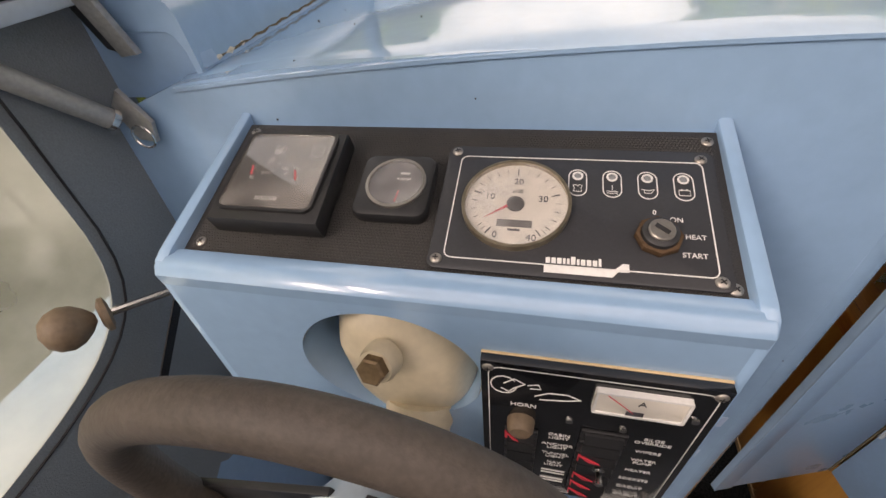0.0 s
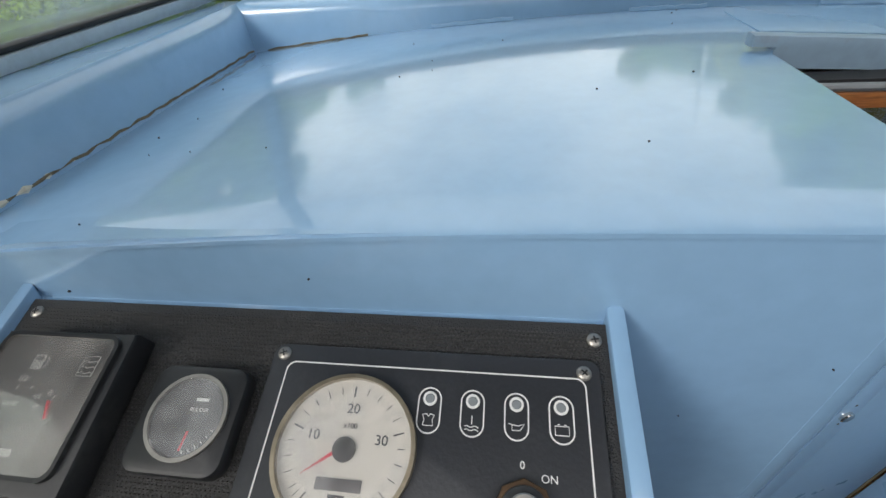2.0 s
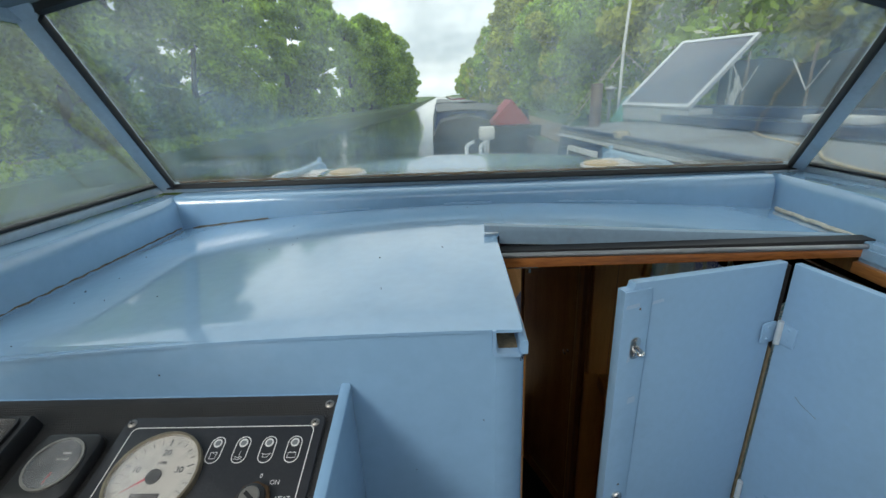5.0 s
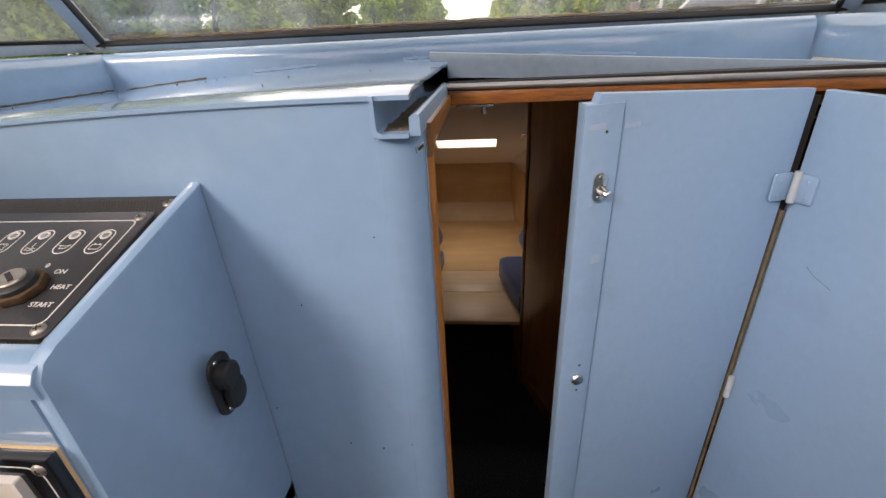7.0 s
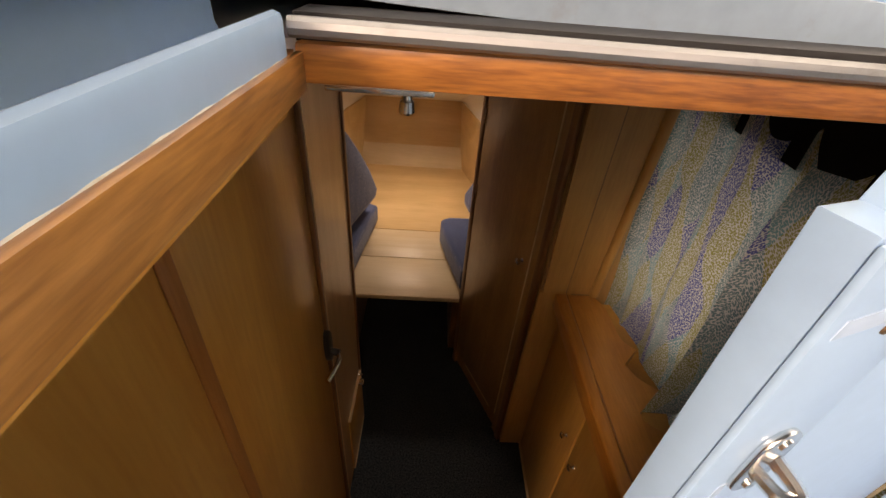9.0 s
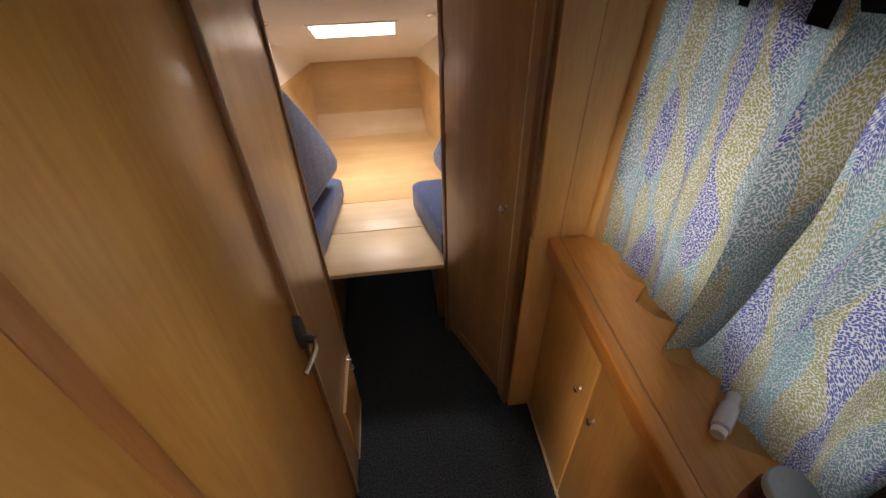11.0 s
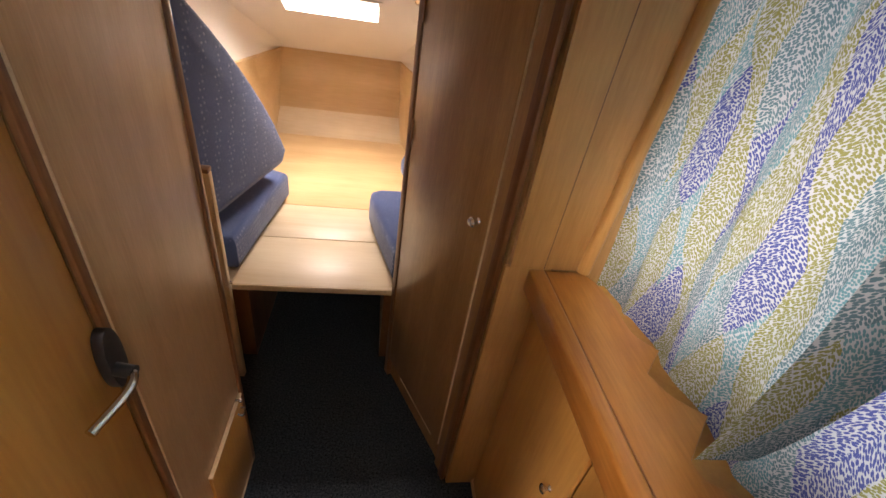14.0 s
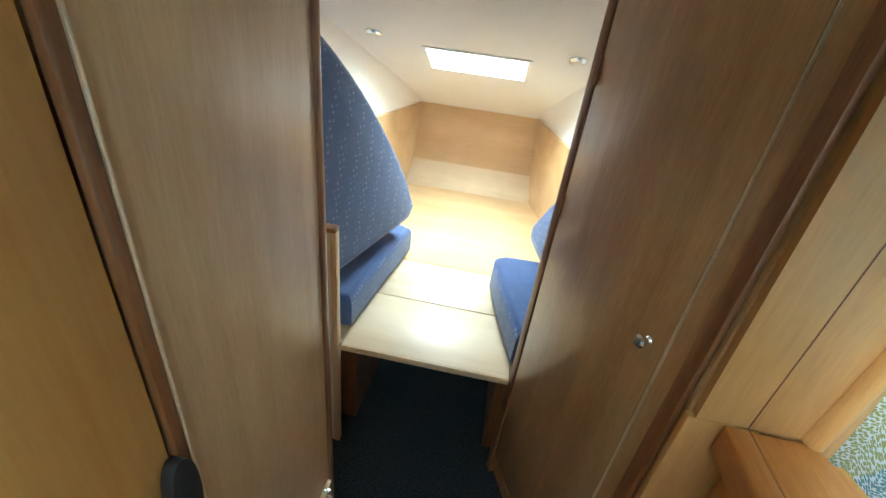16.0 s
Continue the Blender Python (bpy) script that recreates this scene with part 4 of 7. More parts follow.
def drape(s, y, z):
    """A point on the canvas side, which hangs in from the coaming to the roof."""
    h, zt = canopy_edge(y)
    t = (z - 0.9) / (zt - 0.9)
    return Vector((MID + s * (0.80 * (1 - t) + (h + 0.09) * t) + 0.006 * s * math.sin(y * 9 + z * 5), y, z))


def win_outline(k, n, grow=0.0):
    a = 2 * math.pi * k / n
    c, q = math.cos(a), math.sin(a)
    e = 0.42
    y = -0.33 + (0.74 + grow) * math.copysign(abs(c) ** e, c)
    z = 1.62 + (0.30 + grow) * math.copysign(abs(q) ** e, q)
    return y, z + 0.12 * (y + 0.36) * 0


for s in (-1, 1):
    n = 64
    inner = [drape(s, *win_outline(k, n)) for k in range(n)]
    outer = []
    for k in range(n):
        a = 2 * math.pi * (k + 0.0) / n
        c, q = math.cos(a), math.sin(a)
        m = max(abs(c), abs(q))
        outer.append(drape(s, -0.36 + 0.905 * c / m, 1.48 + 0.58 * q / m))
    sheet = part("side_sheet", ring_frame(outer, inner, (s * 0.003, 0, 0)), CANVAS, can)
    cen = drape(s, -0.36, 1.60)
    bm = bmesh.new()
    cv = bm.verts.new(cen)
    rv = [bm.verts.new(p) for p in inner]
    for k in range(n):
        bm.faces.new((cv, rv[k], rv[(k + 1) % n]))
    # clear vinyl to port; the unseen starboard one is canvas, added for shade
    vw = part("window_infill", bm, VINYL if s < 0 else CANVAS, can, "window infill, cloudy clear vinyl to port, added opaque canvas to starboard")
    vw.visible_shadow = False
    part("window_piping", tube([drape(s, *win_outline(k, n, 0.012)) - Vector((s * 0.003, 0, 0)) for k in range(n)], 0.0016, 6, closed=True), RUBBER, sheet)
# canopy stay tube, its bracket and ring at the port end of the bulkhead
stay = root("canopy_stay", (-0.262, 0.49, 1.585), "weathered grey canopy stay tube on a steel bracket", "canopy frame")
part("tube", tube([(-0.272, 0.482, 1.602), (-0.30, 0.40, 1.70), (-0.33, 0.31, 1.80)], 0.0105, 14), GALV, stay)
part("tube_end", lathe((-0.272, 0.482, 1.602), (0.03, 0.085, -0.1), [(0.012, 0), (0.012, 0.006), (0.006, 0.01)], 14), CHROME, stay)
part("bracket", prism([(-0.282, 0.503, 1.605), (-0.262, 0.503, 1.625), (-0.240, 0.503, 1.59), (-0.247, 0.503, 1.567), (-0.268, 0.503, 1.57)], (0, -0.006, 0), bevel=0.001), GALV, stay)
part("ring", tube([(-0.252 + 0.0125 * math.cos(a), 0.49, 1.577 + 0.0125 * math.sin(a)) for a in [k * math.pi / 10 for k in range(20)]], 0.0013, 6, closed=True), CHROME, stay)
part("hinge_strap", prism([(-0.252, 0.524, 1.65), (-0.232, 0.524, 1.652), (-0.246, 0.50, 1.76), (-0.266, 0.50, 1.758)], (0, -0.008, 0), bevel=0.001), GALV, stay, "rusty hinge strap")
part("hinge_flap", prism([(-0.275, 0.53, 1.655), (-0.25, 0.526, 1.65), (-0.262, 0.50, 1.80), (-0.30, 0.50, 1.80)], (0, -0.004, 0), bevel=0.001), BLACK_PLASTIC, stay)
st = root("strap", (-0.29, 0.35, 1.2), "black webbing strap hanging by the canvas side", "strap")
part("webbing", grid(lambda u, v: (-0.262 - 0.055 * v, 0.46 - 0.20 * v + 0.035 * (u - 0.5), 1.43 - 0.24 * v + 0.012 * (u - 0.5)), 2, 10, thick=(0.002, 0, 0)), STRAP, st)

# cabin sides with the starboard window
structure("cabin_side_port", box(-0.275, -0.255, 0.538, 2.3, 0.90, 1.60), GEL, "blue cabin side")
WY0, WY1, WZ0, WZ1 = 0.84, 1.60, 0.79, 1.41
SX = 1.165
for nm, a in (("below", (0.538, 2.35, 0.0, WZ0)), ("above", (0.538, 2.35, WZ1, 1.60)), ("aft", (0.538, WY0, WZ0, WZ1)), ("fwd", (WY1, 2.35, WZ0, WZ1))):
    structure("cabin_side_starboard_" + nm, box(SX, SX + 0.022, a[0], a[1], a[2], a[3]), GEL, "blue cabin side round the window")
# near-black sheet over the wall above the window
structure("window_head_lining", box(1.150, 1.163, 0.60, 1.545, 1.405, 1.60), mat("black_lining_cloth", (0.012, 0.012, 0.014), 0.9, vary=0.2, spec=0.1), "black cloth lining above the window")
win = tagged(root("window_1", (SX + 0.01, 1.2, WZ0), "long cabin side window behind the curtain", "window"), kind="structure")
part("window_frame", ring_frame([(SX - 0.002, WY0 - 0.01, WZ0 - 0.01), (SX - 0.002, WY1 + 0.01, WZ0 - 0.01), (SX - 0.002, WY1 + 0.01, WZ1 + 0.01), (SX - 0.002, WY0 - 0.01, WZ1 + 0.01)], [(SX - 0.002, WY0 + 0.012, WZ0 + 0.012), (SX - 0.002, WY1 - 0.012, WZ0 + 0.012), (SX - 0.002, WY1 - 0.012, WZ1 - 0.012), (SX - 0.002, WY0 + 0.012, WZ1 - 0.012)], (0.028, 0, 0)), ALU, win)
pn = part("pane", box(SX + 0.009, SX + 0.013, WY0, WY1, WZ0, WZ1), CABIN_GLASS, win)
pn.visible_shadow = False

# ---- cabin: floor, ceiling, linings ----
structure("floor", box(-0.26, 1.2, 0.50, 3.0, -0.03, 0.0), CARPET, "dark blue-grey cord carpet on the cabin floor")
structure("companion_step", box(0.33, 1.0, 0.51, 0.72, 0.0, 0.27, 0.004), PLY_Z, "wooden step below the cabin doorway")
structure("threshold", box(0.33, 1.075, 0.51, 0.54, 0.0, 0.50), PLY_Z, "wooden sill of the cabin doorway")


def ceil_z(y):
    return min(1.6145, 0.818 + 0.486 * (3.44 - y))


SKY = (0.238, 0.613, 2.765, 2.938)
bm = bmesh.new()
for x0, x1, y0, y1 in ((-0.255, 1.165, 0.802, 1.80), (-0.255, 1.165, 1.80, SKY[2]), (-0.255, SKY[0], SKY[2], SKY[3]), (SKY[1], 1.165, SKY[2], SKY[3]), (-0.255, 1.165, SKY[3], 3.46)):
    v = [bm.verts.new((x, y, ceil_z(y) + dz)) for dz in (0, 0.012) for x, y in ((x0, y0), (x1, y0), (x1, y1), (x0, y1))]
    for f in ((3, 2, 1, 0), (4, 5, 6, 7), (0, 1, 5, 4), (1, 2, 6, 5), (2, 3, 7, 6), (3, 0, 4, 7)):
        bm.faces.new([v[i] for i in f])
structure("ceiling", bm, LINING, "white padded vinyl cabin ceiling", smooth=False)
structure("ceiling_port_strip", box(-0.25, 0.48, 0.54, 0.80, 1.59, 1.60), PLY_Z, "varnished ply ceiling beside the hatch")

# skylight
sk = tagged(root("skylight", (0.425, 2.9, 1.05), "small bright skylight in the sloping forward ceiling", "skylight"), kind="structure")
tilt = Plane((0, SKY[2], ceil_z(SKY[2])), (1, 0, 0), (0, 1, -0.486))
lv = (SKY[3] - SKY[2]) * math.hypot(1, 0.486)
part("skylight_frame", tilt.loop([(SKY[0] - 0.016, -0.014), (SKY[1] + 0.016, -0.014), (SKY[1] + 0.016, lv + 0.014), (SKY[0] - 0.016, lv + 0.014)], [(SKY[0], 0.0), (SKY[1], 0.0), (SKY[1], lv), (SKY[0], lv)], -0.004, 0.06), LINING, sk)
pn = part("pane", tilt.slab(SKY[0], SKY[1], 0, lv, 0.058, 0.062), CABIN_GLASS, sk)
pn.visible_shadow = False
for u in (SKY[0] + 0.06, SKY[1] - 0.06):
    part("catch", tilt.slab(u - 0.014, u + 0.014, lv * 0.35, lv * 0.6, 0.035, 0.05, 0.004), CHROME, sk)
# the deck opens above the skylight

# ---- port side of the cabin: heads door, panel, locker ----
LX = 0.325
STRIP = wood("reddish_hardwood_strip", (0.46, 0.19, 0.055), (0.28, 0.10, 0.025), "z", freq=12)
structure("cabin_wall_port_aft", box(LX - 0.018, LX, 0.54, 0.886, 0.0, 1.59), PLY_Z, "amber varnished ply wall by the entrance")
heads = root("door_1", (LX - 0.01, 1.09, 0.0), "amber varnished ply door, closed, with a lever handle", "door", kind="structure")
part("panel", box(LX - 0.020, LX - 0.003, 0.889, 1.292, 0.02, 1.585, 0.001), PLY_Z, heads)
lock = part("backplate", prism([(LX - 0.002, 1.288 + 0.018 * y, 0.848 + 0.050 * z) for y, z in rounded(1.9, 2.0, 0.9, 8)], (0.0135, 0, 0), bevel=0.001), BLACK_PLASTIC, heads, "dark worn lock backplate")
part("spindle", cyl((LX + 0.010, 1.280, 0.838), (LX + 0.034, 1.276, 0.837), 0.009, seg=16), BLACK_PLASTIC, lock)
part("lever", tube(smooth_line([(LX + 0.012, 1.283, 0.838), (LX + 0.032, 1.274, 0.836), (LX + 0.034, 1.250, 0.830), (LX + 0.020, 1.199, 0.826)], 6), 0.0062, 10), CHROME, lock, "chrome lever handle")
structure("wall_cover_strip", box(LX, LX + 0.003, 0.862, 0.886, 0.0, 1.59, 0.001), STRIP, "brown hardwood cover strip beside the door")
structure("door_moulding", box(LX - 0.004, LX + 0.005, 1.294, 1.308, 0.0, 1.59, 0.002), TRIM, "dark hardwood moulding beside the door")
structure("panel_edge_port", box(LX - 0.004, LX + 0.0062, 1.3082, 1.3108, 0.0, 1.59, 0.0006), PALE_EDGE, "thin pale bead beside the dark moulding")
structure("cabin_wall_port", box(LX - 0.020, LX, 1.311, 1.628, 0.0, 1.60), OAK_PORT, "brown varnished veneer panel beside the berth")
structure("end_moulding_port", box(LX - 0.03, LX + 0.006, 1.628, 1.646, 0.0, 1.60, 0.004), TRIM, "dark hardwood moulding at the panel's end")
structure("bulkhead_port_fore", box(-0.255, LX - 0.03, 1.63, 1.645, 0.0, 1.60), OAK_Z, "veneered cross bulkhead behind the panel")
lkr = root("locker_door", (LX, 1.52, 0.03), "small varnished locker door with pale edges low in the panel", "locker door")
part("panel", box(LX + 0.001, LX + 0.008, 1.405, 1.622, 0.035, 0.33, 0.001), PLY_Z, lkr)
part("top_edge", box(LX + 0.001, LX + 0.010, 1.405, 1.622, 0.330, 0.335), PALE_EDGE, lkr, "pale bare edge")
part("bottom_edge", box(LX + 0.001, LX + 0.010, 1.405, 1.622, 0.030, 0.035), PALE_EDGE, lkr, "pale bare edge")
part("catch", lathe((LX + 0.006, 1.588, 0.350), (1, 0, 0), [(0.004, 0), (0.003, 0.008), (0.006, 0.011), (0.005, 0.015), (0.001, 0.017)], 14), CHROME, lkr)
part("pull", tube(smooth_line([(LX + 0.008, 1.58, 0.305), (LX + 0.02, 1.582, 0.300), (LX + 0.02, 1.60, 0.300), (LX + 0.008, 1.603, 0.305)], 5), 0.003, 8), CHROME, lkr)

# ---- starboard side: wardrobe across the corner, post, cabinet with ledge ----
A, B = Vector((0.905, 1.563, 0)), Vector((0.725, 1.985, 0))
wd = (B - A).normalized()
wf = Plane(A, wd, (0, 0, 1))
if wf.n.x > 0:
    wf.n = -wf.n
ward = root("wardrobe", (0.95, 1.8, 0.0), "brown varnished wardrobe set across the corner, door shut", "wardrobe")
WL = (B - A).length
WTOP = 1.598
part("body", prism([(A.x + 0.005, A.y, 0), (B.x + 0.005, B.y - 0.002, 0), (1.155, B.y - 0.002, 0), (1.155, A.y, 0)], (0, 0, 1.355)), OAK_Z, ward)
part("upper_body", prism([(A.x + 0.005, A.y, 1.355), (B.x + 0.10, 1.76, 1.355), (1.155, 1.76, 1.355), (1.155, A.y, 1.355)], (0, 0, 0.24)), OAK_Z, ward)


def face_top(u):
    """How high the front may reach under the sloping ceiling."""
    y = A.y + (B.y - A.y) * u / WL
    return ceil_z(y) - 0.004


part("pale_bead", wf.shape([(0.0595, 0.10), (0.0608, 0.10), (0.0608, face_top(0.06) - 0.02), (0.0595, face_top(0.06) - 0.02)], 0.001, 0.0105), PALE_EDGE, ward, "pale bead beside the door")
wdoor = part("door", wf.shape([(0.062, 0.10), (WL - 0.03, 0.10), (WL - 0.03, face_top(WL - 0.03) - 0.03), (0.09, face_top(0.09) - 0.02), (0.062, face_top(0.062) - 0.02)], 0.001, 0.012, 0.0015), OAK_Z, ward)
part("post_moulding", wf.shape([(0.0, 0.0), (0.024, 0.0), (0.024, face_top(0.024)), (0.0, face_top(0.0))], 0.0, 0.016, 0.004), TRIM, ward)
part("inner_moulding", wf.shape([(0.026, 0.0), (0.058, 0.0), (0.058, face_top(0.058)), (0.026, face_top(0.026))], 0.0, 0.008, 0.002), OAK_Z, ward)
part("end_moulding", wf.shape([(WL - 0.026, 0.0), (WL, 0.0), (WL, face_top(WL)), (WL - 0.026, face_top(WL - 0.026))], -0.008, 0.014, 0.005), TRIM, ward)
part("pale_edge", wf.shape([(0.10, 0.094), (WL - 0.13, 0.094), (WL - 0.13, 0.099), (0.10, 0.099)], 0.001, 0.013), PALE_EDGE, ward, "pale bare lower edge")
part("knob", lathe(wf.at(0.093, 0.876, 0.012), wf.n, [(0.0075, 0), (0.0045, 0.004), (0.0045, 0.009), (0.011, 0.014), (0.0115, 0.018), (0.008, 0.022), (0.001, 0.023)], 20), CHROME, wdoor, "round chrome knob")
for z in (0.30, 0.95, 1.22):
    part("hinge", wf.slab(WL - 0.034, WL - 0.027, z - 0.025, z + 0.025, 0.010, 0.016, 0.001), TRIM, wdoor)

post = root("corner_post", (1.0, 1.555, 0.0), "honey coloured pine post between wardrobe and window", "post")
part("lower", box(0.905, 1.003, 1.548, 1.562, 0.0, 0.83, 0.002), PINE_Z, post)
part("upper", prism([(0.915, 1.548, 0.831), (1.066, 1.548, 0.831), (1.105, 1.548, 1.59), (0.905, 1.548, 1.59)], (0, 0.014, 0)), PINE_Z, post)
part("round_edge", tube([(1.068, 1.545, 0.832), (1.107, 1.545, 1.59)], 0.014, 12), PINE_Z, post)
part("seam", prism([(0.985, 1.5470, 0.831), (0.9862, 1.5470, 0.831), (0.9977, 1.5470, 1.59), (0.9965, 1.5470, 1.59)], (0, 0.003, 0)), TRIM, post)

cabi = root("galley_cabinet", (1.08, 1.1, 0.0), "honey pine cabinet under the window with two small knobs", "cabinet")
CX = 0.998
part("body", box(CX, 1.16, 0.70, 1.547, 0.0, 0.795), PLY_Z, cabi)
for i, (y0, y1) in enumerate(((1.212, 1.535), (0.885, 1.204), (0.705, 0.878))):
    dr = part("door", box(CX - 0.014, CX - 0.001, y0, y1, 0.03, 0.772, 0.002), PLY_Z, cabi)
    if i < 2:
        part("knob", lathe((CX - 0.014, (1.254, 1.165)[i], (0.555, 0.548)[i]), (-1, 0, 0), [(0.0065, 0), (0.004, 0.004), (0.004, 0.008), (0.009, 0.012), (0.0095, 0.015), (0.006, 0.018), (0.001, 0.019)], 18), CHROME, dr, "round chrome knob")
part("plinth_strip", box(CX - 0.016, CX - 0.001, 0.70, 1.547, 0.002, 0.026, 0.002), PALE_EDGE, cabi)

# ledge with a scalloped back edge
ledge = root("window_ledge", (1.05, 1.1, 0.796), "honey pine window ledge with a scalloped back edge", "ledge")
front, back = 0.968, []
# plan of the wavy back edge: long swells that end in points
for run in (((1.066, 1.546), (1.088, 1.506), (1.094, 1.441), (1.097, 1.376), (1.125, 1.338)), ((1.078, 1.290), (1.095, 1.249), (1.133, 1.215)), ((1.064, 1.150), (1.069, 1.127), (1.098, 1.105), (1.142, 1.073)), ((1.070, 0.995), (1.080, 0.955), (1.140, 0.915)), ((1.070, 0.84), (1.085, 0.79), (1.130, 0.705))):
    back += [(p.x, p.y) for p in smooth_line([(x, y, 0) for x, y in run], 5)]
part("board", prism([(front, 1.546, 0.797), *[(x, y, 0.797) for x, y in back], (front, 0.705, 0.797)], (0, 0, 0.032), bevel=0.003), PINE_Y, ledge)
part("front_moulding", box(0.952, 0.986, 0.705, 1.546, 0.778, 0.8335, 0.006, 3), PINE_Y, ledge)
part("front_groove", box(0.9865, 0.9885, 0.705, 1.546, 0.826, 0.8298), STRIP, ledge)

# ---- curtain ----
CUR_Y0, CUR_Y1 = 0.62, 1.560


def curtain_pt(u, v, phase=0.0):
    y = CUR_Y1 + (CUR_Y0 - CUR_Y1) * u
    amp = 0.016 + 0.010 * v
    ph = u * 2 * math.pi * 6.5 + phase + 0.8 * math.sin(u * 9)
    wob = math.sin(ph) + 0.35 * math.sin(2.3 * ph + 1)
    top = 1.515 - 0.07 * min(1.0, u * 1.5) - 0.045 * abs(math.sin(u * math.pi * 8)) ** 0.8
    z = top - (top - 0.77) * v
    x = 1.137 + 0.006 * (1 - v) + amp * wob * 0.6 - 0.034 * math.exp(-u * 16)
    k = min(1.0, max(0.0, (v - 0.55) / 0.33))
    k = k * k * (3 - 2 * k)
    x += (1.150 + 0.005 * wob - 0.03 * math.exp(-u * 14) - x) * k * 0.9
    yy = y + 0.012 * math.cos(ph) * v + 0.02 * v * (u - 0.3)
    return x, yy, z + 0.010 * (1 - v) * math.sin(u * 40)


def cloth(name, f, nu, nv, uvs, material, parent, label=""):
    """A hanging cloth with its print laid on in metres."""
    bm = bmesh.new()
    lay = bm.loops.layers.uv.new("UVMap")
    vs = [[bm.verts.new(Vector(f(i / nu, j / nv))) for j in range(nv + 1)] for i in range(nu + 1)]
    for i in range(nu):
        for j in range(nv):
            fc = bm.faces.new((vs[i][j], vs[i + 1][j], vs[i + 1][j + 1], vs[i][j + 1]))
            for lp, (a, b) in zip(fc.loops, ((i, j), (i + 1, j), (i + 1, j + 1), (i, j + 1))):
                lp[lay].uv = (uvs[0] * a / nu, uvs[1] * (1 - b / nv))
    return part(name, bm, material, parent, label)


cur = root("curtain", (1.13, 1.1, 0.77), "white cotton curtain printed with olive, teal and violet leaves", "curtain")
cloth("cloth", curtain_pt, 220, 40, (1.7, 0.78), CURTAIN, cur)


def fold(u, v):
    """The pleat of the curtain that stands out over the ledge and ends in a point."""
    z = 1.44 - 0.608 * v
    w = 0.004 + 0.105 * (1 - v) ** 0.8 * min(1.0, 0.35 + 1.6 * v)
    y = 1.150 + 0.012 * math.sin(5 * v) * (1 - v) - w * u
    out = (0.028 + 0.040 * v) * (1 - u) ** 1.4
    return 1.136 - out - 0.004 * math.sin(7 * v + 4 * u), y, z


cloth("loose_fold", fold, 16, 36, (0.13, 0.62), CURTAIN, cur)
part("curtain_wire", tube([(1.135, CUR_Y1, 1.535), (1.135, CUR_Y0, 1.535)], 0.0025, 8), CHROME, cur)
structure("window_head_shade", box(1.10, 1.165, 0.54, 1.56, 1.565, 1.60), OAK_Z, "dark wooden rail over the curtain")

# ---- things on the ledge ----
btl = root("plastic_bottle", (1.10, 1.01, 0.829), "small clear plastic bottle lying on the ledge", "bottle")
part("body", lathe((1.062, 0.972, 0.846), (0.074, 0.062, 0.0), [(0.010, 0), (0.016, 0.004), (0.0165, 0.050), (0.012, 0.062), (0.012, 0.085)], 20), mat("cloudy_plastic", (0.55, 0.56, 0.6), 0.25, vary=0.1, coat=0.4), btl)
part("cap", lathe((1.062, 0.972, 0.846), (-0.074, -0.062, 0.0), [(0.0125, 0), (0.0125, 0.010), (0.011, 0.012)], 20), WHITE_PRINT, btl)
jar = root("dark_jar", (1.045, 0.845, 0.829), "dark purple-brown glass jar with a grey lid on the ledge", "jar")
part("body", lathe((1.045, 0.845, 0.8295), (0, 0, 1), [(0.030, 0), (0.034, 0.004), (0.034, 0.075), (0.028, 0.088)], 28), mat("dark_plum_glass", (0.045, 0.012, 0.022), 0.12, vary=0.2, coat=0.4), jar)
part("label", lathe((1.045, 0.845, 0.845), (0, 0, 1), [(0.0343, 0), (0.0345, 0.001), (0.0345, 0.036), (0.0343, 0.037)], 28), mat("plum_label", (0.16, 0.04, 0.075), 0.5, vary=0.3, scale=40), jar)
part("lid", lathe((1.045, 0.845, 0.917), (0, 0, 1), [(0.030, 0), (0.031, 0.002), (0.031, 0.016), (0.029, 0.018)], 28), mat("grey_lid", (0.25, 0.3, 0.32), 0.4, vary=0.1), jar)

# ---- small reading lamp on the beam ----
lamp = root("reading_lamp", (0.54, 0.785, 1.595), "small brushed metal reading lamp under the beam", "lamp")
part("bar", box(0.506, 0.556, 0.776, 0.790, 1.6105, 1.6140, 0.001), CHROME, lamp)
part("head", lathe((0.543, 0.783, 1.6105), (0, 0, -1), [(0.002, 0), (0.0025, 0.003), (0.0035, 0.004), (0.004, 0.009), (0.0032, 0.010)], 16), CHROME, lamp)

# ---- fore cabin: berth, cushions, bow ----
BZ = 0.39
berth = root("berth", (0.46, 2.6, 0.0), "pale birch ply berth filling the bow, with a removable infill board", "berth")
part("infill_front", box(0.215, 0.716, 1.988, 2.262, BZ - 0.022, BZ, 0.002), BIRCH, berth, "pale glossy infill board")
part("infill_back", box(0.215, 0.716, 2.266, 2.512, BZ - 0.022, BZ, 0.002), BIRCH, berth)
part("front_edge", box(0.215, 0.716, 1.9835, 1.9878, BZ - 0.022, BZ - 0.001, 0.001), PALE_EDGE, berth)
part("bow_board", box(-0.02, 0.86, 2.516, 3.32, BZ - 0.022, BZ - 0.001), BIRCH_DARK, berth)
part("port_board", box(-0.25, 0.213, 1.985, 2.514, BZ - 0.022, BZ - 0.002), BIRCH, berth)
part("starboard_board", box(0.718, 1.16, 1.988, 2.514, BZ - 0.022, BZ - 0.002), BIRCH, berth)
for x, nm in ((0.232, "port_side_panel"), (0.70, "starboard_side_panel")):
    part(nm, box(x - 0.008, x + 0.008, 2.06, 2.9, 0.0, BZ - 0.023), TRIM, berth)
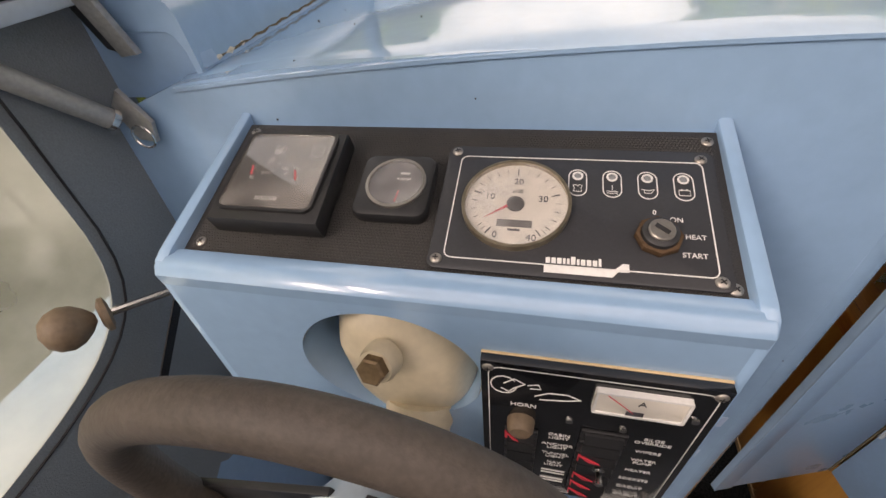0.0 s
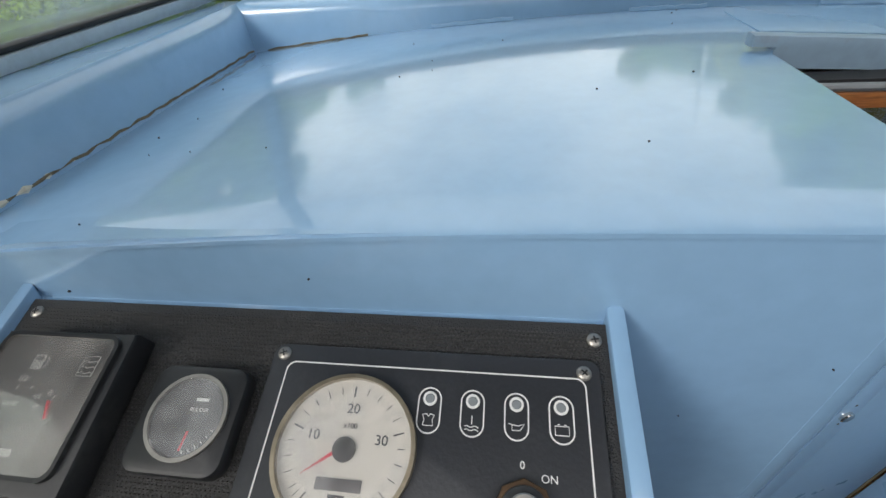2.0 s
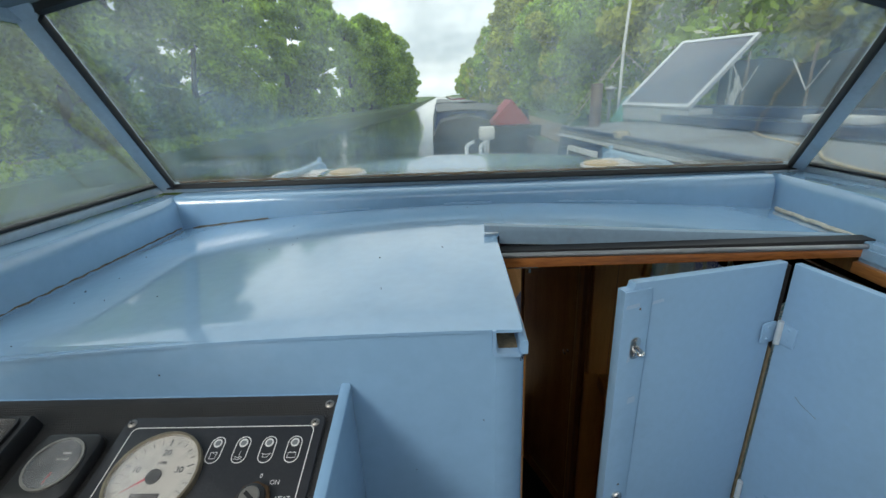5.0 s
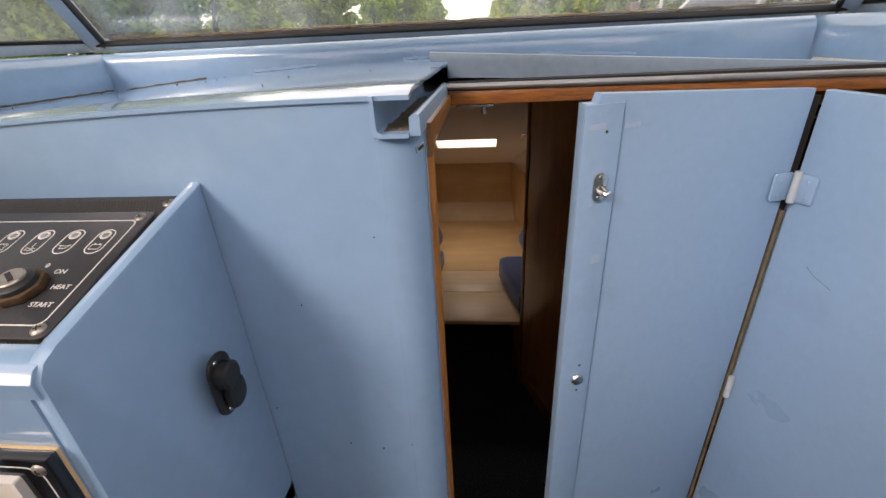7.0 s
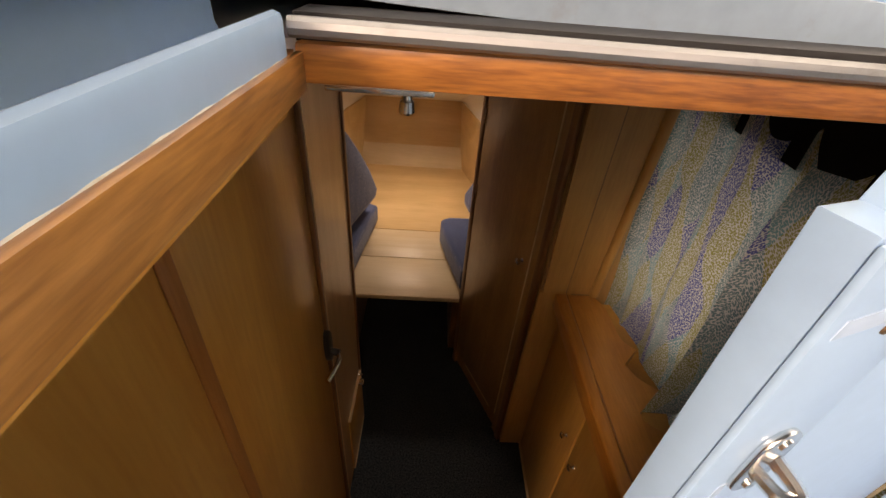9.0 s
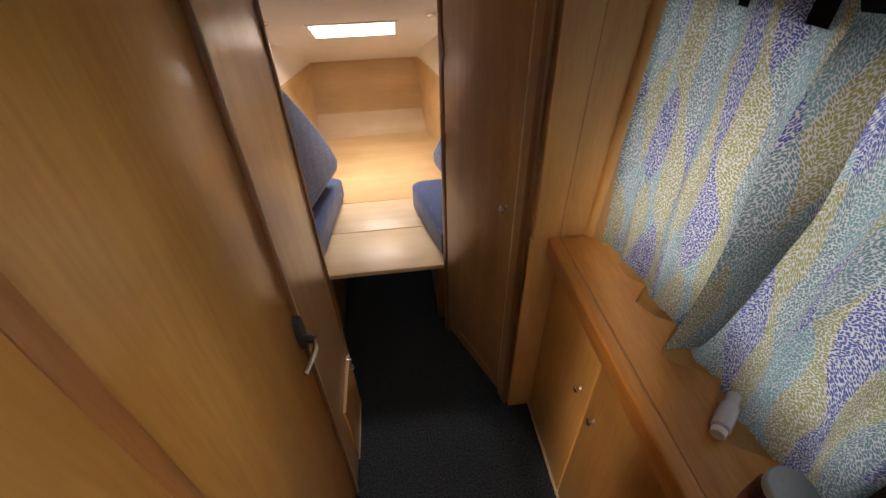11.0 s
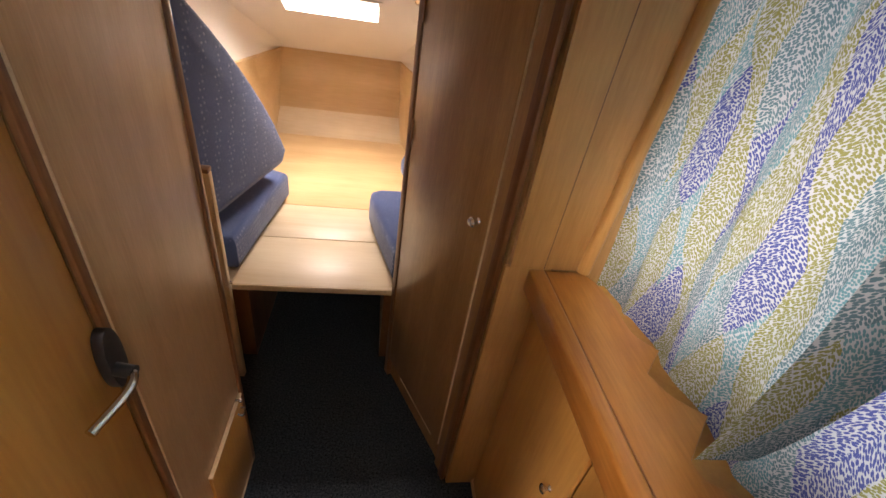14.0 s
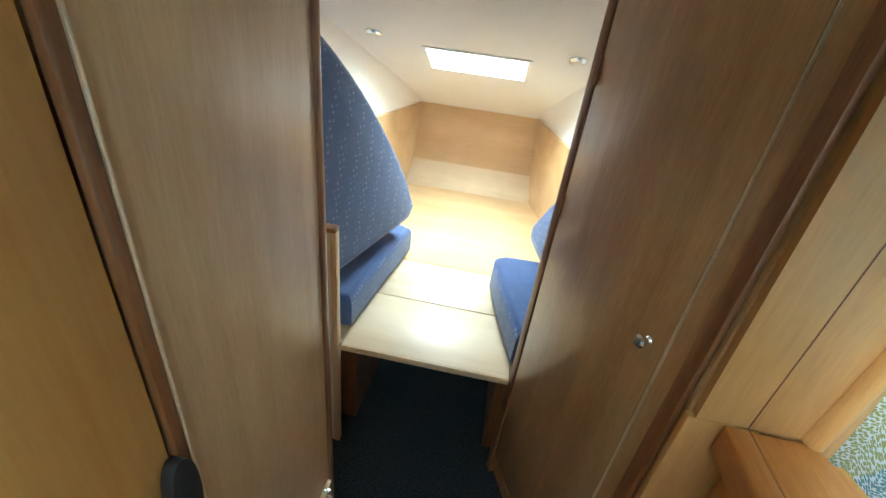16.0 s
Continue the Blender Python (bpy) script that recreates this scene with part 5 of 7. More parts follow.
for x0, x1, nm in ((-0.02, 0.240, "port_kick_panel"), (0.692, 0.90, "starboard_kick_panel")):
    part(nm, box(x0, x1, 2.046, 2.058, 0.0, BZ - 0.023), TRIM, berth)
# bow bulkhead and the side panels
bow = tagged(root("bow_bulkhead", (0.42, 3.4, BZ), "golden ply panel closing the bow", "bulkhead"), kind="structure")
part("upper_panel", prism([(0.09, 3.385, 0.52), (0.752, 3.385, 0.52), (0.752, 3.442, 0.83), (0.09, 3.442, 0.83)], (0, 0.012, 0)), BIRCH_DARK, bow)
part("lower_panel", prism([(0.06, 3.315, BZ - 0.002), (0.782, 3.315, BZ - 0.002), (0.752, 3.385, 0.52), (0.09, 3.385, 0.52)], (0, 0.012, 0)), BIRCH, bow)
for s, x0 in ((-1, 0.106), (1, 0.736)):
    far = Vector((x0 + s * 0.335, 2.24, 0))
    near = Vector((x0, 3.442, 0))
    part("side_panel", prism([(near.x, near.y, BZ - 0.02), (near.x, near.y, 0.81), (far.x, far.y, 0.79), (far.x, far.y, BZ - 0.02)], (s * 0.012, 0.006, 0)), BIRCH_DARK, bow)
    part("capping", tube([(near.x, near.y - 0.004, 0.812), (far.x, far.y, 0.792)], 0.008, 8), BIRCH_DARK, bow)

    def lin(u, v, s=s, x0=x0):
        y = 3.445 - 1.80 * u
        xb = x0 + s * 0.335 * min(1.0, (3.445 - y) / 1.2)
        zb = 0.815 - 0.025 * min(1.0, u * 1.5)
        zt = ceil_z(y) + 0.002
        k = math.sin(v * math.pi / 2)
        return (xb - s * 0.035 * (1 - math.cos(v * math.pi / 2)) + s * 0.014 * math.sin(math.pi * v), y, zb + (zt - zb) * v)
    structure("lining_" + ("port" if s < 0 else "starboard"), grid(lin, 24, 8, thick=(s * 0.01, 0, 0.0)), LINING, "white padded vinyl side lining")
    structure("berth_wall_" + ("port" if s < 0 else "starboard"), box(min(far.x, far.x + s * 0.015), max(far.x, far.x + s * 0.015), 1.646, 2.25, BZ - 0.03, 0.80), BIRCH_DARK, "golden ply berth side")


def cushion(name, outline, z0, z1, bulge, label, category="cushion", bevel=0.028):
    bm = prism([(x, y, z0) for x, y in outline], (0, 0, z1 - z0), bevel=bevel, seg=4)
    return thing(name, bm, UPHOLSTERY, label, category, "berth cushions")


cushion("seat_cushion", [(-0.24, 2.03), (0.222, 2.052), (0.250, 2.30), (0.283, 2.56), (0.20, 2.60), (-0.20, 2.60)], BZ + 0.001, BZ + 0.125, 0.02, "thick blue flecked berth cushion on the port side")
cushion("seat_cushion", [(1.12, 2.03), (0.712, 2.03), (0.655, 2.25), (0.622, 2.40), (0.625, 2.455), (0.66, 2.48), (1.10, 2.50)], BZ + 0.001, BZ + 0.125, 0.02, "thick blue flecked berth cushion with a rounded corner, starboard side")


def bolster(s, x_lean):
    """A tall backrest with a curved top edge leaning on the hull side."""
    pts = []
    for k in range(13):
        t = k / 12
        pts.append((2.02 + 0.52 * t, 0.52 + 0.66 * (1 - t ** 1.35) ** 0.78 + 0.10))
    outline = [(2.02, 0.58)] + pts + [(2.50, 0.585)]
    bm = bmesh.new()

    def place(y, z, off):
        lean = (z - 0.52) * x_lean
        bend = 0.03 * (y - 2.02)
        return Vector((0.118 - lean + off + 0.27 * (y - 2.02), y, z)) if s < 0 else Vector((0.865 + lean - off - 0.22 * (y - 2.02), y, z))
    a = [bm.verts.new(place(y, z, 0.05)) for y, z in outline]
    b = [bm.verts.new(place(y, z - (0.065 if z < 0.6 else 0.0), -0.05)) for y, z in outline]
    n = len(a)
    fs = [bm.faces.new(a), bm.faces.new(b[::-1])]
    fs += [bm.faces.new((a[i], b[i], b[(i + 1) % n], a[(i + 1) % n])) for i in range(n)]
    bmesh.ops.recalc_face_normals(bm, faces=bm.faces)
    bmesh.ops.bevel(bm, geom=list({e for f in fs[:2] for e in f.edges}), offset=0.028, segments=4, profile=0.5, affect="EDGES")
    return bm


thing("backrest_cushion", bolster(-1, 0.12), UPHOLSTERY, "tall curved blue backrest cushion leaning by the berth", "cushion", "backrest cushions")
thing("backrest_cushion", bolster(1, 0.30), UPHOLSTERY, "tall curved blue backrest cushion on the starboard side", "cushion", "backrest cushions")
# low partition with a rim beside the port cushion
shelf = root("berth_partition", (0.0, 1.96, 0.0), "low white-faced partition with a hardwood rim at the berth's end", "partition")
part("panel", box(-0.25, 0.205, 1.945, 1.962, 0.0, 0.785), LINING, shelf)
part("rim", box(-0.25, 0.222, 1.940, 1.968, 0.785, 0.798, 0.003), TRIM, shelf, "dark hardwood rim")
part("end_post", box(0.205, 0.222, 1.942, 1.966, 0.0, 0.785, 0.003), PALE_EDGE, shelf)
part("latch", lathe((0.2225, 1.955, 0.42), (1, 0, 0), [(0.005, 0), (0.005, 0.006), (0.001, 0.008)], 12), CHROME, shelf)
# ceiling spot lamps, unlit
for x in (0.06, 0.775):
    y = 2.70
    sp = root("ceiling_lamp", (x, y, ceil_z(y) - 0.02), "small round brass-rimmed ceiling lamp, unlit", "lamp", "ceiling lamps")
    nn = Vector((0, -0.486, -1))
    part("rim", lathe((x, y, ceil_z(y) - 0.001), nn, [(0.030, 0), (0.030, 0.004), (0.024, 0.009), (0.020, 0.010)], 24), CHROME, sp)
    part("lens", lathe((x, y, ceil_z(y) - 0.008), nn, [(0.019, 0), (0.018, 0.004), (0.002, 0.006)], 20), LINING, sp)

# ---- helm console ----
con = root("helm_console", (0.10, 0.42, 1.20), "pale blue moulded helm console on the bulkhead", "console")
PP = Plane((-0.123, 0.3546, 1.5437), (1, 0, 0), (0, 0.957, 0.29))
PW, PH = 0.424, 0.153
# body: a box with a sloping top and a round hole in its front
X0, X1 = -0.136, 0.310
side_o = [(0.508, 1.597), (0.352, 1.5535), (0.342, 1.549), (0.336, 1.540), (0.333, 1.22), (0.508, 1.10)]
for x, nm in ((X0, "side_port"), (X1 - 0.012, "side_starboard")):
    part(nm, prism([(x, y, z) for y, z in side_o], (0.012, 0, 0), bevel=0.003), GEL, con)
HC, HR = Vector((0.050, 1.447)), 0.080
n = 64
outer = []
for k in range(n):
    a = 2 * math.pi * k / n
    c, q = math.cos(a), math.sin(a)
    fx = ((X1 - 0.010 - HC.x) if c > 0 else (HC.x - X0 - 0.010))
    fz = ((1.541 - HC.y) if q > 0 else (HC.y - 1.22))
    m = max(abs(c), abs(q))
    outer.append((HC.x + fx * c / m, 0.3345, HC.y + fz * q / m))
inner = [(HC.x + HR * math.cos(2 * math.pi * k / n), 0.3345, HC.y + HR * 0.92 * math.sin(2 * math.pi * k / n)) for k in range(n)]
part("front", ring_frame(outer, inner, (0, 0.008, 0)), GEL, con)
tun = [[(HC.x + HR * r * math.cos(2 * math.pi * k / n), y, HC.y + HR * 0.92 * r * math.sin(2 * math.pi * k / n)) for k in range(n)] for r, y in ((1, 0.342), (0.96, 0.42), (0.9, 0.495))]
bm = bmesh.new()
rv = [[bm.verts.new(p) for p in rr] for rr in tun]
for a, b in zip(rv, rv[1:]):
    for k in range(n):
        bm.faces.new((a[k], a[(k + 1) % n], b[(k + 1) % n], b[k]))
bm.faces.new(rv[-1])
part("recess", bm, GEL, con)
part("front_lip", prism([(X0 + 0.003, y, z) for y, z in ((0.3345, 1.53), (0.3335, 1.541), (0.338, 1.5475), (0.346, 1.5505), (0.358, 1.5485), (0.358, 1.53))], (X1 - X0 - 0.006, 0, 0), bevel=0.001), GEL, con)
part("top_bed", PP.slab(-0.010, PW + 0.006, -0.006, PH + 0.006, -0.018, -0.006), GEL, con)
for u, w in ((-0.0130, 0.0125), (PW + 0.0003, 0.0085)):
    part("side_lip", PP.slab(u, u + w, -0.012, PH + 0.004, -0.010, 0.0035, 0.0032), GEL, con)
part("underside", box(X0, X1, 0.335, 0.505, 1.20, 1.222), GEL, con)

# black instrument plate, ribbed
plate = root("instrument_plate", tuple(PP.at(PW / 2, PH / 2, -0.005)), "black textured instrument plate screwed to the console", "panel")
part("plate", PP.slab(0, PW, 0, PH, -0.006, 0.0, 0.001), mat("black_pimpled_plastic", (0.036, 0.035, 0.035), 0.5, vary=0.3, fine=900, bump=0.9, dark=(0.12, 0.11, 0.1), dark_amount=0.3, dark_scale=22), plate)
# pimples a little paler than the plate, so that they stand out
bm = bmesh.new()
for i in range(150):
    for j in range(54):
        u, v = 0.006 + 0.0028 * i + (0.0014 if j % 2 else 0), 0.005 + 0.0027 * j
        if u > PW - 0.008 or v > PH - 0.005 or (0.213 < u < 0.412 and 0.012 < v < 0.125):
            continue
        c = PP.at(u, v, 0.0010)
        vs = [bm.verts.new(PP.at(u + du, v + dv, 0.0)) for du, dv in ((-0.0011, 0), (0, -0.0008), (0.0011, 0), (0, 0.0008))]
        tp = bm.verts.new(c)
        for k in range(4):
            bm.faces.new((vs[k], vs[(k + 1) % 4], tp))
tagged(part("pimple_texture", bm, mat("paler_pimple_plastic", (0.055, 0.053, 0.05), 0.42, vary=0.3), plate, smooth=False), kind="stuff")


def screw(pl, u, v, h, r, parent, turn=0.5, material=None):
    sc = part("screw", lathe(pl.at(u, v, h), pl.n, [(r * 1.25, 0), (r * 1.2, 0.0006), (r, 0.0012), (r * 0.6, 0.0019), (r * 0.1, 0.0021)], 18), material or SCREW, parent)
    for a in (turn, turn + math.pi / 2):
        d = pl.u * math.cos(a) + pl.v * math.sin(a)
        part("slot", obox(bmesh.new(), pl.at(u, v, h + 0.0018), d * r * 0.62, pl.n.cross(d) * r * 0.12, pl.n * 0.0004), RUBBER, sc)


for u, v, t in ((0.0105, 0.142, 0.3), (0.0135, 0.015, 0.9), (0.413, 0.1415, 0.2), (0.414, 0.012, 0.7)):
    screw(PP, u, v, 0.0005, 0.0038, plate, t)

# fuel and water gauge in its square housing
fg = root("fuel_gauge", tuple(PP.at(0.073, 0.075, 0)), "square black twin fuel and water gauge, whitish reflection painted into its dusty window", "gauge")
GH = 0.021
part("housing", prism([PP.at(u, v, 0.0005) for u, v in ((0.026, 0.026), (0.123, 0.026), (0.121, 0.122), (0.026, 0.120))], PP.n * GH, bevel=0.003), BLACK_PLASTIC, fg)
fd = part("dial", PP.shape([(0.0735 + x, 0.0765 + y) for x, y in rounded(0.080, 0.080, 0.006)], GH + 0.0006, GH + 0.0012), DIAL_DARK, fg)
part("window_rim", PP.loop([(0.0735 + x, 0.0765 + y) for x, y in rounded(0.085, 0.084, 0.008)], [(0.0735 + x, 0.0765 + y) for x, y in rounded(0.080, 0.079, 0.006)], GH + 0.0005, GH + 0.0035), BLACK_PLASTIC, fg)
# the window's pale haze is dust and a painted whitish reflection
part("glass", PP.shape([(0.0735 + x, 0.0765 + y) for x, y in rounded(0.080, 0.079, 0.006)], GH + 0.0026, GH + 0.0034), hazy_glass("reflection_hazed_window", (0.85, 0.85, 0.85), 0.15, (0.72, 0.68, 0.64), 22.0, 0.06, (1, 1, 1), "ShaderNodeBsdfDiffuse"), fg, "dusty window with a whitish reflection painted in").visible_shadow = False
hd = GH + 0.0014
part("pump_body", PP.slab(0.0605, 0.068, 0.0945, 0.104, hd, hd + 0.0003), WHITE_PRINT, fd)
part("pump_window", PP.slab(0.0618, 0.0667, 0.1005, 0.1028, hd + 0.0003, hd + 0.0006), DIAL_DARK, fd)
part("pump_hose", PP.line([(0.0685, 0.0965), (0.0705, 0.0965), (0.0708, 0.101), (0.0695, 0.1035)], 0.0008, hd), WHITE_PRINT, fd)
for dv in (0.0, 0.0035, 0.007):
    part("wave", PP.line([(0.096 + 0.0016 * k, 0.0945 + dv + 0.0006 * math.sin(k * 1.6)) for k in range(7)], 0.0006, hd), WHITE_PRINT, fd)
part("tank_mark", PP.line([(0.0955, 0.0925), (0.0955, 0.105), (0.106, 0.105), (0.106, 0.0925), (0.0955, 0.0925)], 0.0006, hd), WHITE_PRINT, fd)
text(PP, "1/2", 0.0605, 0.0885, 0.0052, hd, WHITE_PRINT, fd)
text(PP, "TANK", 0.062, 0.0735, 0.0042, hd, WHITE_PRINT, fd)
text(PP, "4/4", 0.0775, 0.0785, 0.0046, hd, WHITE_PRINT, fd)
text(PP, "0", 0.085, 0.081, 0.005, hd, WHITE_PRINT, fd)
for a in ((0.0605, 0.0815, 0.0605, 0.0845), (0.0695, 0.0825, 0.071, 0.0845), (0.079, 0.0725, 0.0825, 0.0745), (0.088, 0.078, 0.0905, 0.0805)):
    part("scale_mark", PP.line([a[:2], a[2:]], 0.0009, hd), WHITE_PRINT, fd)
part("needle", PP.line([(0.0475, 0.080), (0.0495, 0.0705)], 0.0022, hd + 0.0006), RED, fd, "red needle")
part("needle", PP.line([(0.088, 0.0765), (0.092, 0.0665)], 0.0022, hd + 0.0006), RED, fd, "red needle")
part("needle_pin", lathe(PP.at(0.0505, 0.068, hd), PP.n, [(0.002, 0), (0.002, 0.001), (0.0005, 0.0012)], 14), WHITE_PRINT, fd)
part("needle_pin", lathe(PP.at(0.0925, 0.0655, hd), PP.n, [(0.003, 0), (0.003, 0.001), (0.0005, 0.0012)], 14), RUBBER, fd)
part("maker_bar", PP.slab(0.062, 0.082, 0.0455, 0.0495, hd, hd + 0.0003), WHITE_PRINT, fd)

# small round gauge
sg = root("rudder_indicator", tuple(PP.at(0.173, 0.074, 0)), "small round rudder indicator in a square black surround", "gauge")
part("housing", PP.shape([(0.1722 + x, 0.0755 + y) for x, y in rounded(0.062, 0.062, 0.010)], 0.0005, 0.013, 0.003), BLACK_PLASTIC, sg)
part("face", PP.shape([(0.1735 + 0.0222 * math.cos(k * math.pi / 20), 0.076 + 0.0222 * math.sin(k * math.pi / 20)) for k in range(40)], 0.0132, 0.0136), mat("dark_grey_dial", (0.10, 0.10, 0.105), 0.35, vary=0.06), sg)
part("bezel", PP.loop([(0.1735 + 0.0248 * math.cos(k * math.pi / 24), 0.076 + 0.0248 * math.sin(k * math.pi / 24)) for k in range(48)], [(0.1735 + 0.0225 * math.cos(k * math.pi / 24), 0.076 + 0.0225 * math.sin(k * math.pi / 24)) for k in range(48)], 0.0128, 0.0152), SCREW, sg)
part("glass", PP.shape([(0.1735 + 0.0224 * math.cos(k * math.pi / 20), 0.076 + 0.0224 * math.sin(k * math.pi / 20)) for k in range(40)], 0.015, 0.0155), CLEAR, sg).visible_shadow = False
part("print_bar", PP.slab(0.1755, 0.1835, 0.0850, 0.0868, 0.0137, 0.0139), WHITE_PRINT, sg)
text(PP, "RUDDER", 0.1795, 0.0800, 0.0030, 0.0137, WHITE_PRINT, sg)
part("needle", PP.line([(0.1765, 0.0575), (0.1775, 0.0680)], 0.0014, 0.0139), RED, sg, "red needle")
for k in range(6):
    a = radians(-75 + 11 * k)
    part("scale_mark", PP.line([(0.1735 + r * math.cos(a), 0.076 + r * math.sin(a)) for r in (0.0188, 0.0205)], 0.0005, 0.0138), WHITE_PRINT, sg)

# engine panel with the rev counter, lamps and key switch
ep = root("engine_panel", tuple(PP.at(0.31, 0.068, 0)), "black engine panel with rev counter, warning lamps and key switch", "panel")
EC, EH = (0.3115, 0.0675), 0.004
part("panel", PP.shape([(EC[0] + x, EC[1] + y) for x, y in rounded(0.2045, 0.1195, 0.007)], 0.0004, EH, 0.0012), BLACK_PANEL, ep)
ro, ri = rounded(0.1845, 0.0990, 0.006), rounded(0.1828, 0.0973, 0.0052)
part("white_border", PP.loop([(EC[0] + 0.0015 + x, EC[1] - 0.001 + y) for x, y in ro], [(EC[0] + 0.0015 + x, EC[1] - 0.001 + y) for x, y in ri], EH, EH + 0.0003), WHITE_PRINT, ep)
for u, v, t in ((0.2165, 0.1205, 0.4), (0.4045, 0.119, 0.8), (0.2160, 0.0155, 0.1), (0.4055, 0.0145, 0.6)):
    screw(PP, u, v, EH, 0.0036, ep, t)
TC, TR = (0.2695, 0.0675), 0.0400


def circ(c, r, k=48):
    return [(c[0] + r * math.cos(2 * math.pi * i / k), c[1] + r * math.sin(2 * math.pi * i / k)) for i in range(k)]


tach = part("rev_counter", PP.shape(circ(TC, TR - 0.001), EH, EH + 0.0012), DIAL, ep, "cream rev counter dial")
part("bezel", PP.loop(circ(TC, TR + 0.0012), circ(TC, TR - 0.0012), EH, EH + 0.0055), mat("worn_brass_bezel", (0.35, 0.3, 0.22), 0.35, 0.8, vary=0.25, scale=60), tach)
part("glass", PP.shape(circ(TC, TR - 0.001), EH + 0.0042, EH + 0.0048), CLEAR, tach).visible_shadow = False
INK = mat("dark_dial_print", (0.06, 0.06, 0.07), 0.6, vary=0.1)
ht = EH + 0.0014
for k in range(41):
    a = radians(234 - 288 * k / 40)
    if k % 2 and k not in (1, 39):
        continue
    r0 = TR - 0.0055
    ln_ = 0.0062 if k % 10 == 0 else 0.0042
    wd_ = 0.0010 if k % 10 == 0 else 0.0005
    part("dial_mark", PP.line([(TC[0] + r * math.cos(a), TC[1] + r * math.sin(a)) for r in (r0, r0 - ln_)], wd_, ht), INK, tach)
for t_, (u, v) in {"0": (0.2565, 0.0385), "10": (0.2495, 0.0735), "20": (0.2705, 0.0890), "30": (0.2900, 0.0730), "40": (0.2830, 0.0375)}.items():
    text(PP, t_, u, v, 0.0078, ht, INK, tach)
text(PP, "x100", 0.2705, 0.0795, 0.0042, ht, INK, tach)
part("counter_window", PP.slab(0.2570, 0.2830, 0.0463, 0.0525, ht - 0.0002, ht + 0.0004), mat("grey_counter", (0.12, 0.11, 0.11), 0.3, vary=0.1), tach)
part("maker_bar", PP.slab(0.2655, 0.2745, 0.0428, 0.0446, ht, ht + 0.0003), INK, tach)
part("hub", lathe(PP.at(TC[0], TC[1] - 0.0005, ht), PP.n, [(0.0068, 0), (0.0065, 0.002), (0.004, 0.0026), (0.0005, 0.0027)], 28), BLACK_PLASTIC, tach)
part("needle", prism([PP.at(u, v, ht + 0.0012) for u, v in ((0.2643, 0.0637), (0.2632, 0.0655), (0.2470, 0.0525))], PP.n * 0.0006), RED, tach, "red needle")
# warning lamps
for i, u in enumerate((0.315, 0.3402, 0.3653, 0.3902)):
    wl_ = part("warning_lamp", PP.loop([(u + x, 0.0920 + y) for x, y in rounded(0.0140, 0.0262, 0.0069)], [(u + x, 0.0920 + y) for x, y in rounded(0.0124, 0.0246, 0.0061)], EH, EH + 0.0003), WHITE_PRINT, ep)
    part("lens_ring", PP.loop(circ((u, 0.0985), 0.0041, 24), circ((u, 0.0985), 0.0028, 24), EH, EH + 0.0008), WHITE_PRINT, wl_)
    part("lens", lathe(PP.at(u, 0.0985, EH), PP.n, [(0.0028, 0), (0.0024, 0.0007), (0.0005, 0.0009)], 16), mat("grey_lens", (0.25, 0.27, 0.28), 0.2), wl_)
    v0 = 0.0865
    marks = ([[(u - 0.003, v0 - 0.003), (u + 0.003, v0 - 0.003), (u + 0.0024, v0), (u + 0.0034, v0 + 0.0028), (u + 0.0012, v0 + 0.0034), (u, v0 + 0.002), (u - 0.0012, v0 + 0.0034), (u - 0.0034, v0 + 0.0028), (u - 0.0024, v0), (u - 0.003, v0 - 0.003)]],
             [[(u, v0 + 0.004), (u, v0 - 0.0005)], [(u - 0.004 + 0.0013 * k, v0 - 0.0018 + 0.0005 * math.sin(k * 1.8)) for k in range(7)], [(u - 0.004 + 0.0013 * k, v0 - 0.0036 + 0.0005 * math.sin(k * 1.8)) for k in range(7)]],
             [[(u - 0.0045, v0 + 0.0015), (u - 0.0025, v0 + 0.001), (u - 0.0025, v0 - 0.002), (u + 0.002, v0 - 0.002), (u + 0.0045, v0 + 0.0018), (u + 0.001, v0 + 0.0005), (u - 0.0025, v0 + 0.001)]],
             [[(u - 0.0038, v0 - 0.0028), (u + 0.0038, v0 - 0.0028), (u + 0.0038, v0 + 0.0020), (u - 0.0038, v0 + 0.0020), (u - 0.0038, v0 - 0.0028)], [(u - 0.0024, v0 + 0.0028), (u - 0.0012, v0 + 0.0028)], [(u + 0.0012, v0 + 0.0028), (u + 0.0024, v0 + 0.0028)]])[i]
    for pts in marks:
        part("symbol", PP.line(pts, 0.0006, EH + 0.0002), WHITE_PRINT, wl_)
# key switch
KC = (0.3690, 0.0452)
ks = part("key_switch", PP.shape(circ(KC, 0.0158, 8), EH, EH + 0.006, 0.0015), RUST, ep, "rusty hexagonal key switch nut")
part("collar", lathe(PP.at(*KC, EH + 0.006), PP.n, [(0.0125, 0), (0.0120, 0.003), (0.0095, 0.0045)], 28), BLACK_PLASTIC, ks)
part("barrel", lathe(PP.at(*KC, EH + 0.009), PP.n, [(0.0086, 0), (0.0086, 0.0028), (0.0078, 0.0036), (0.0005, 0.0036)], 28), SCREW, ks)
part("keyhole", obox(bmesh.new(), PP.at(*KC, EH + 0.0127), (PP.u * 0.8 - PP.v * 0.6) * 0.0052, (PP.u * 0.6 + PP.v * 0.8) * 0.0016, PP.n * 0.0003), RUBBER, ks)
for t_, u, v, s_ in (("0", 0.3684, 0.0672, 0.0055), ("ON", 0.3825, 0.0615, 0.0056), ("HEAT", 0.3935, 0.0478, 0.0054), ("START", 0.3915, 0.0330, 0.0054)):
    text(PP, t_, u, v, s_, EH + 0.0001, WHITE_PRINT, ep)
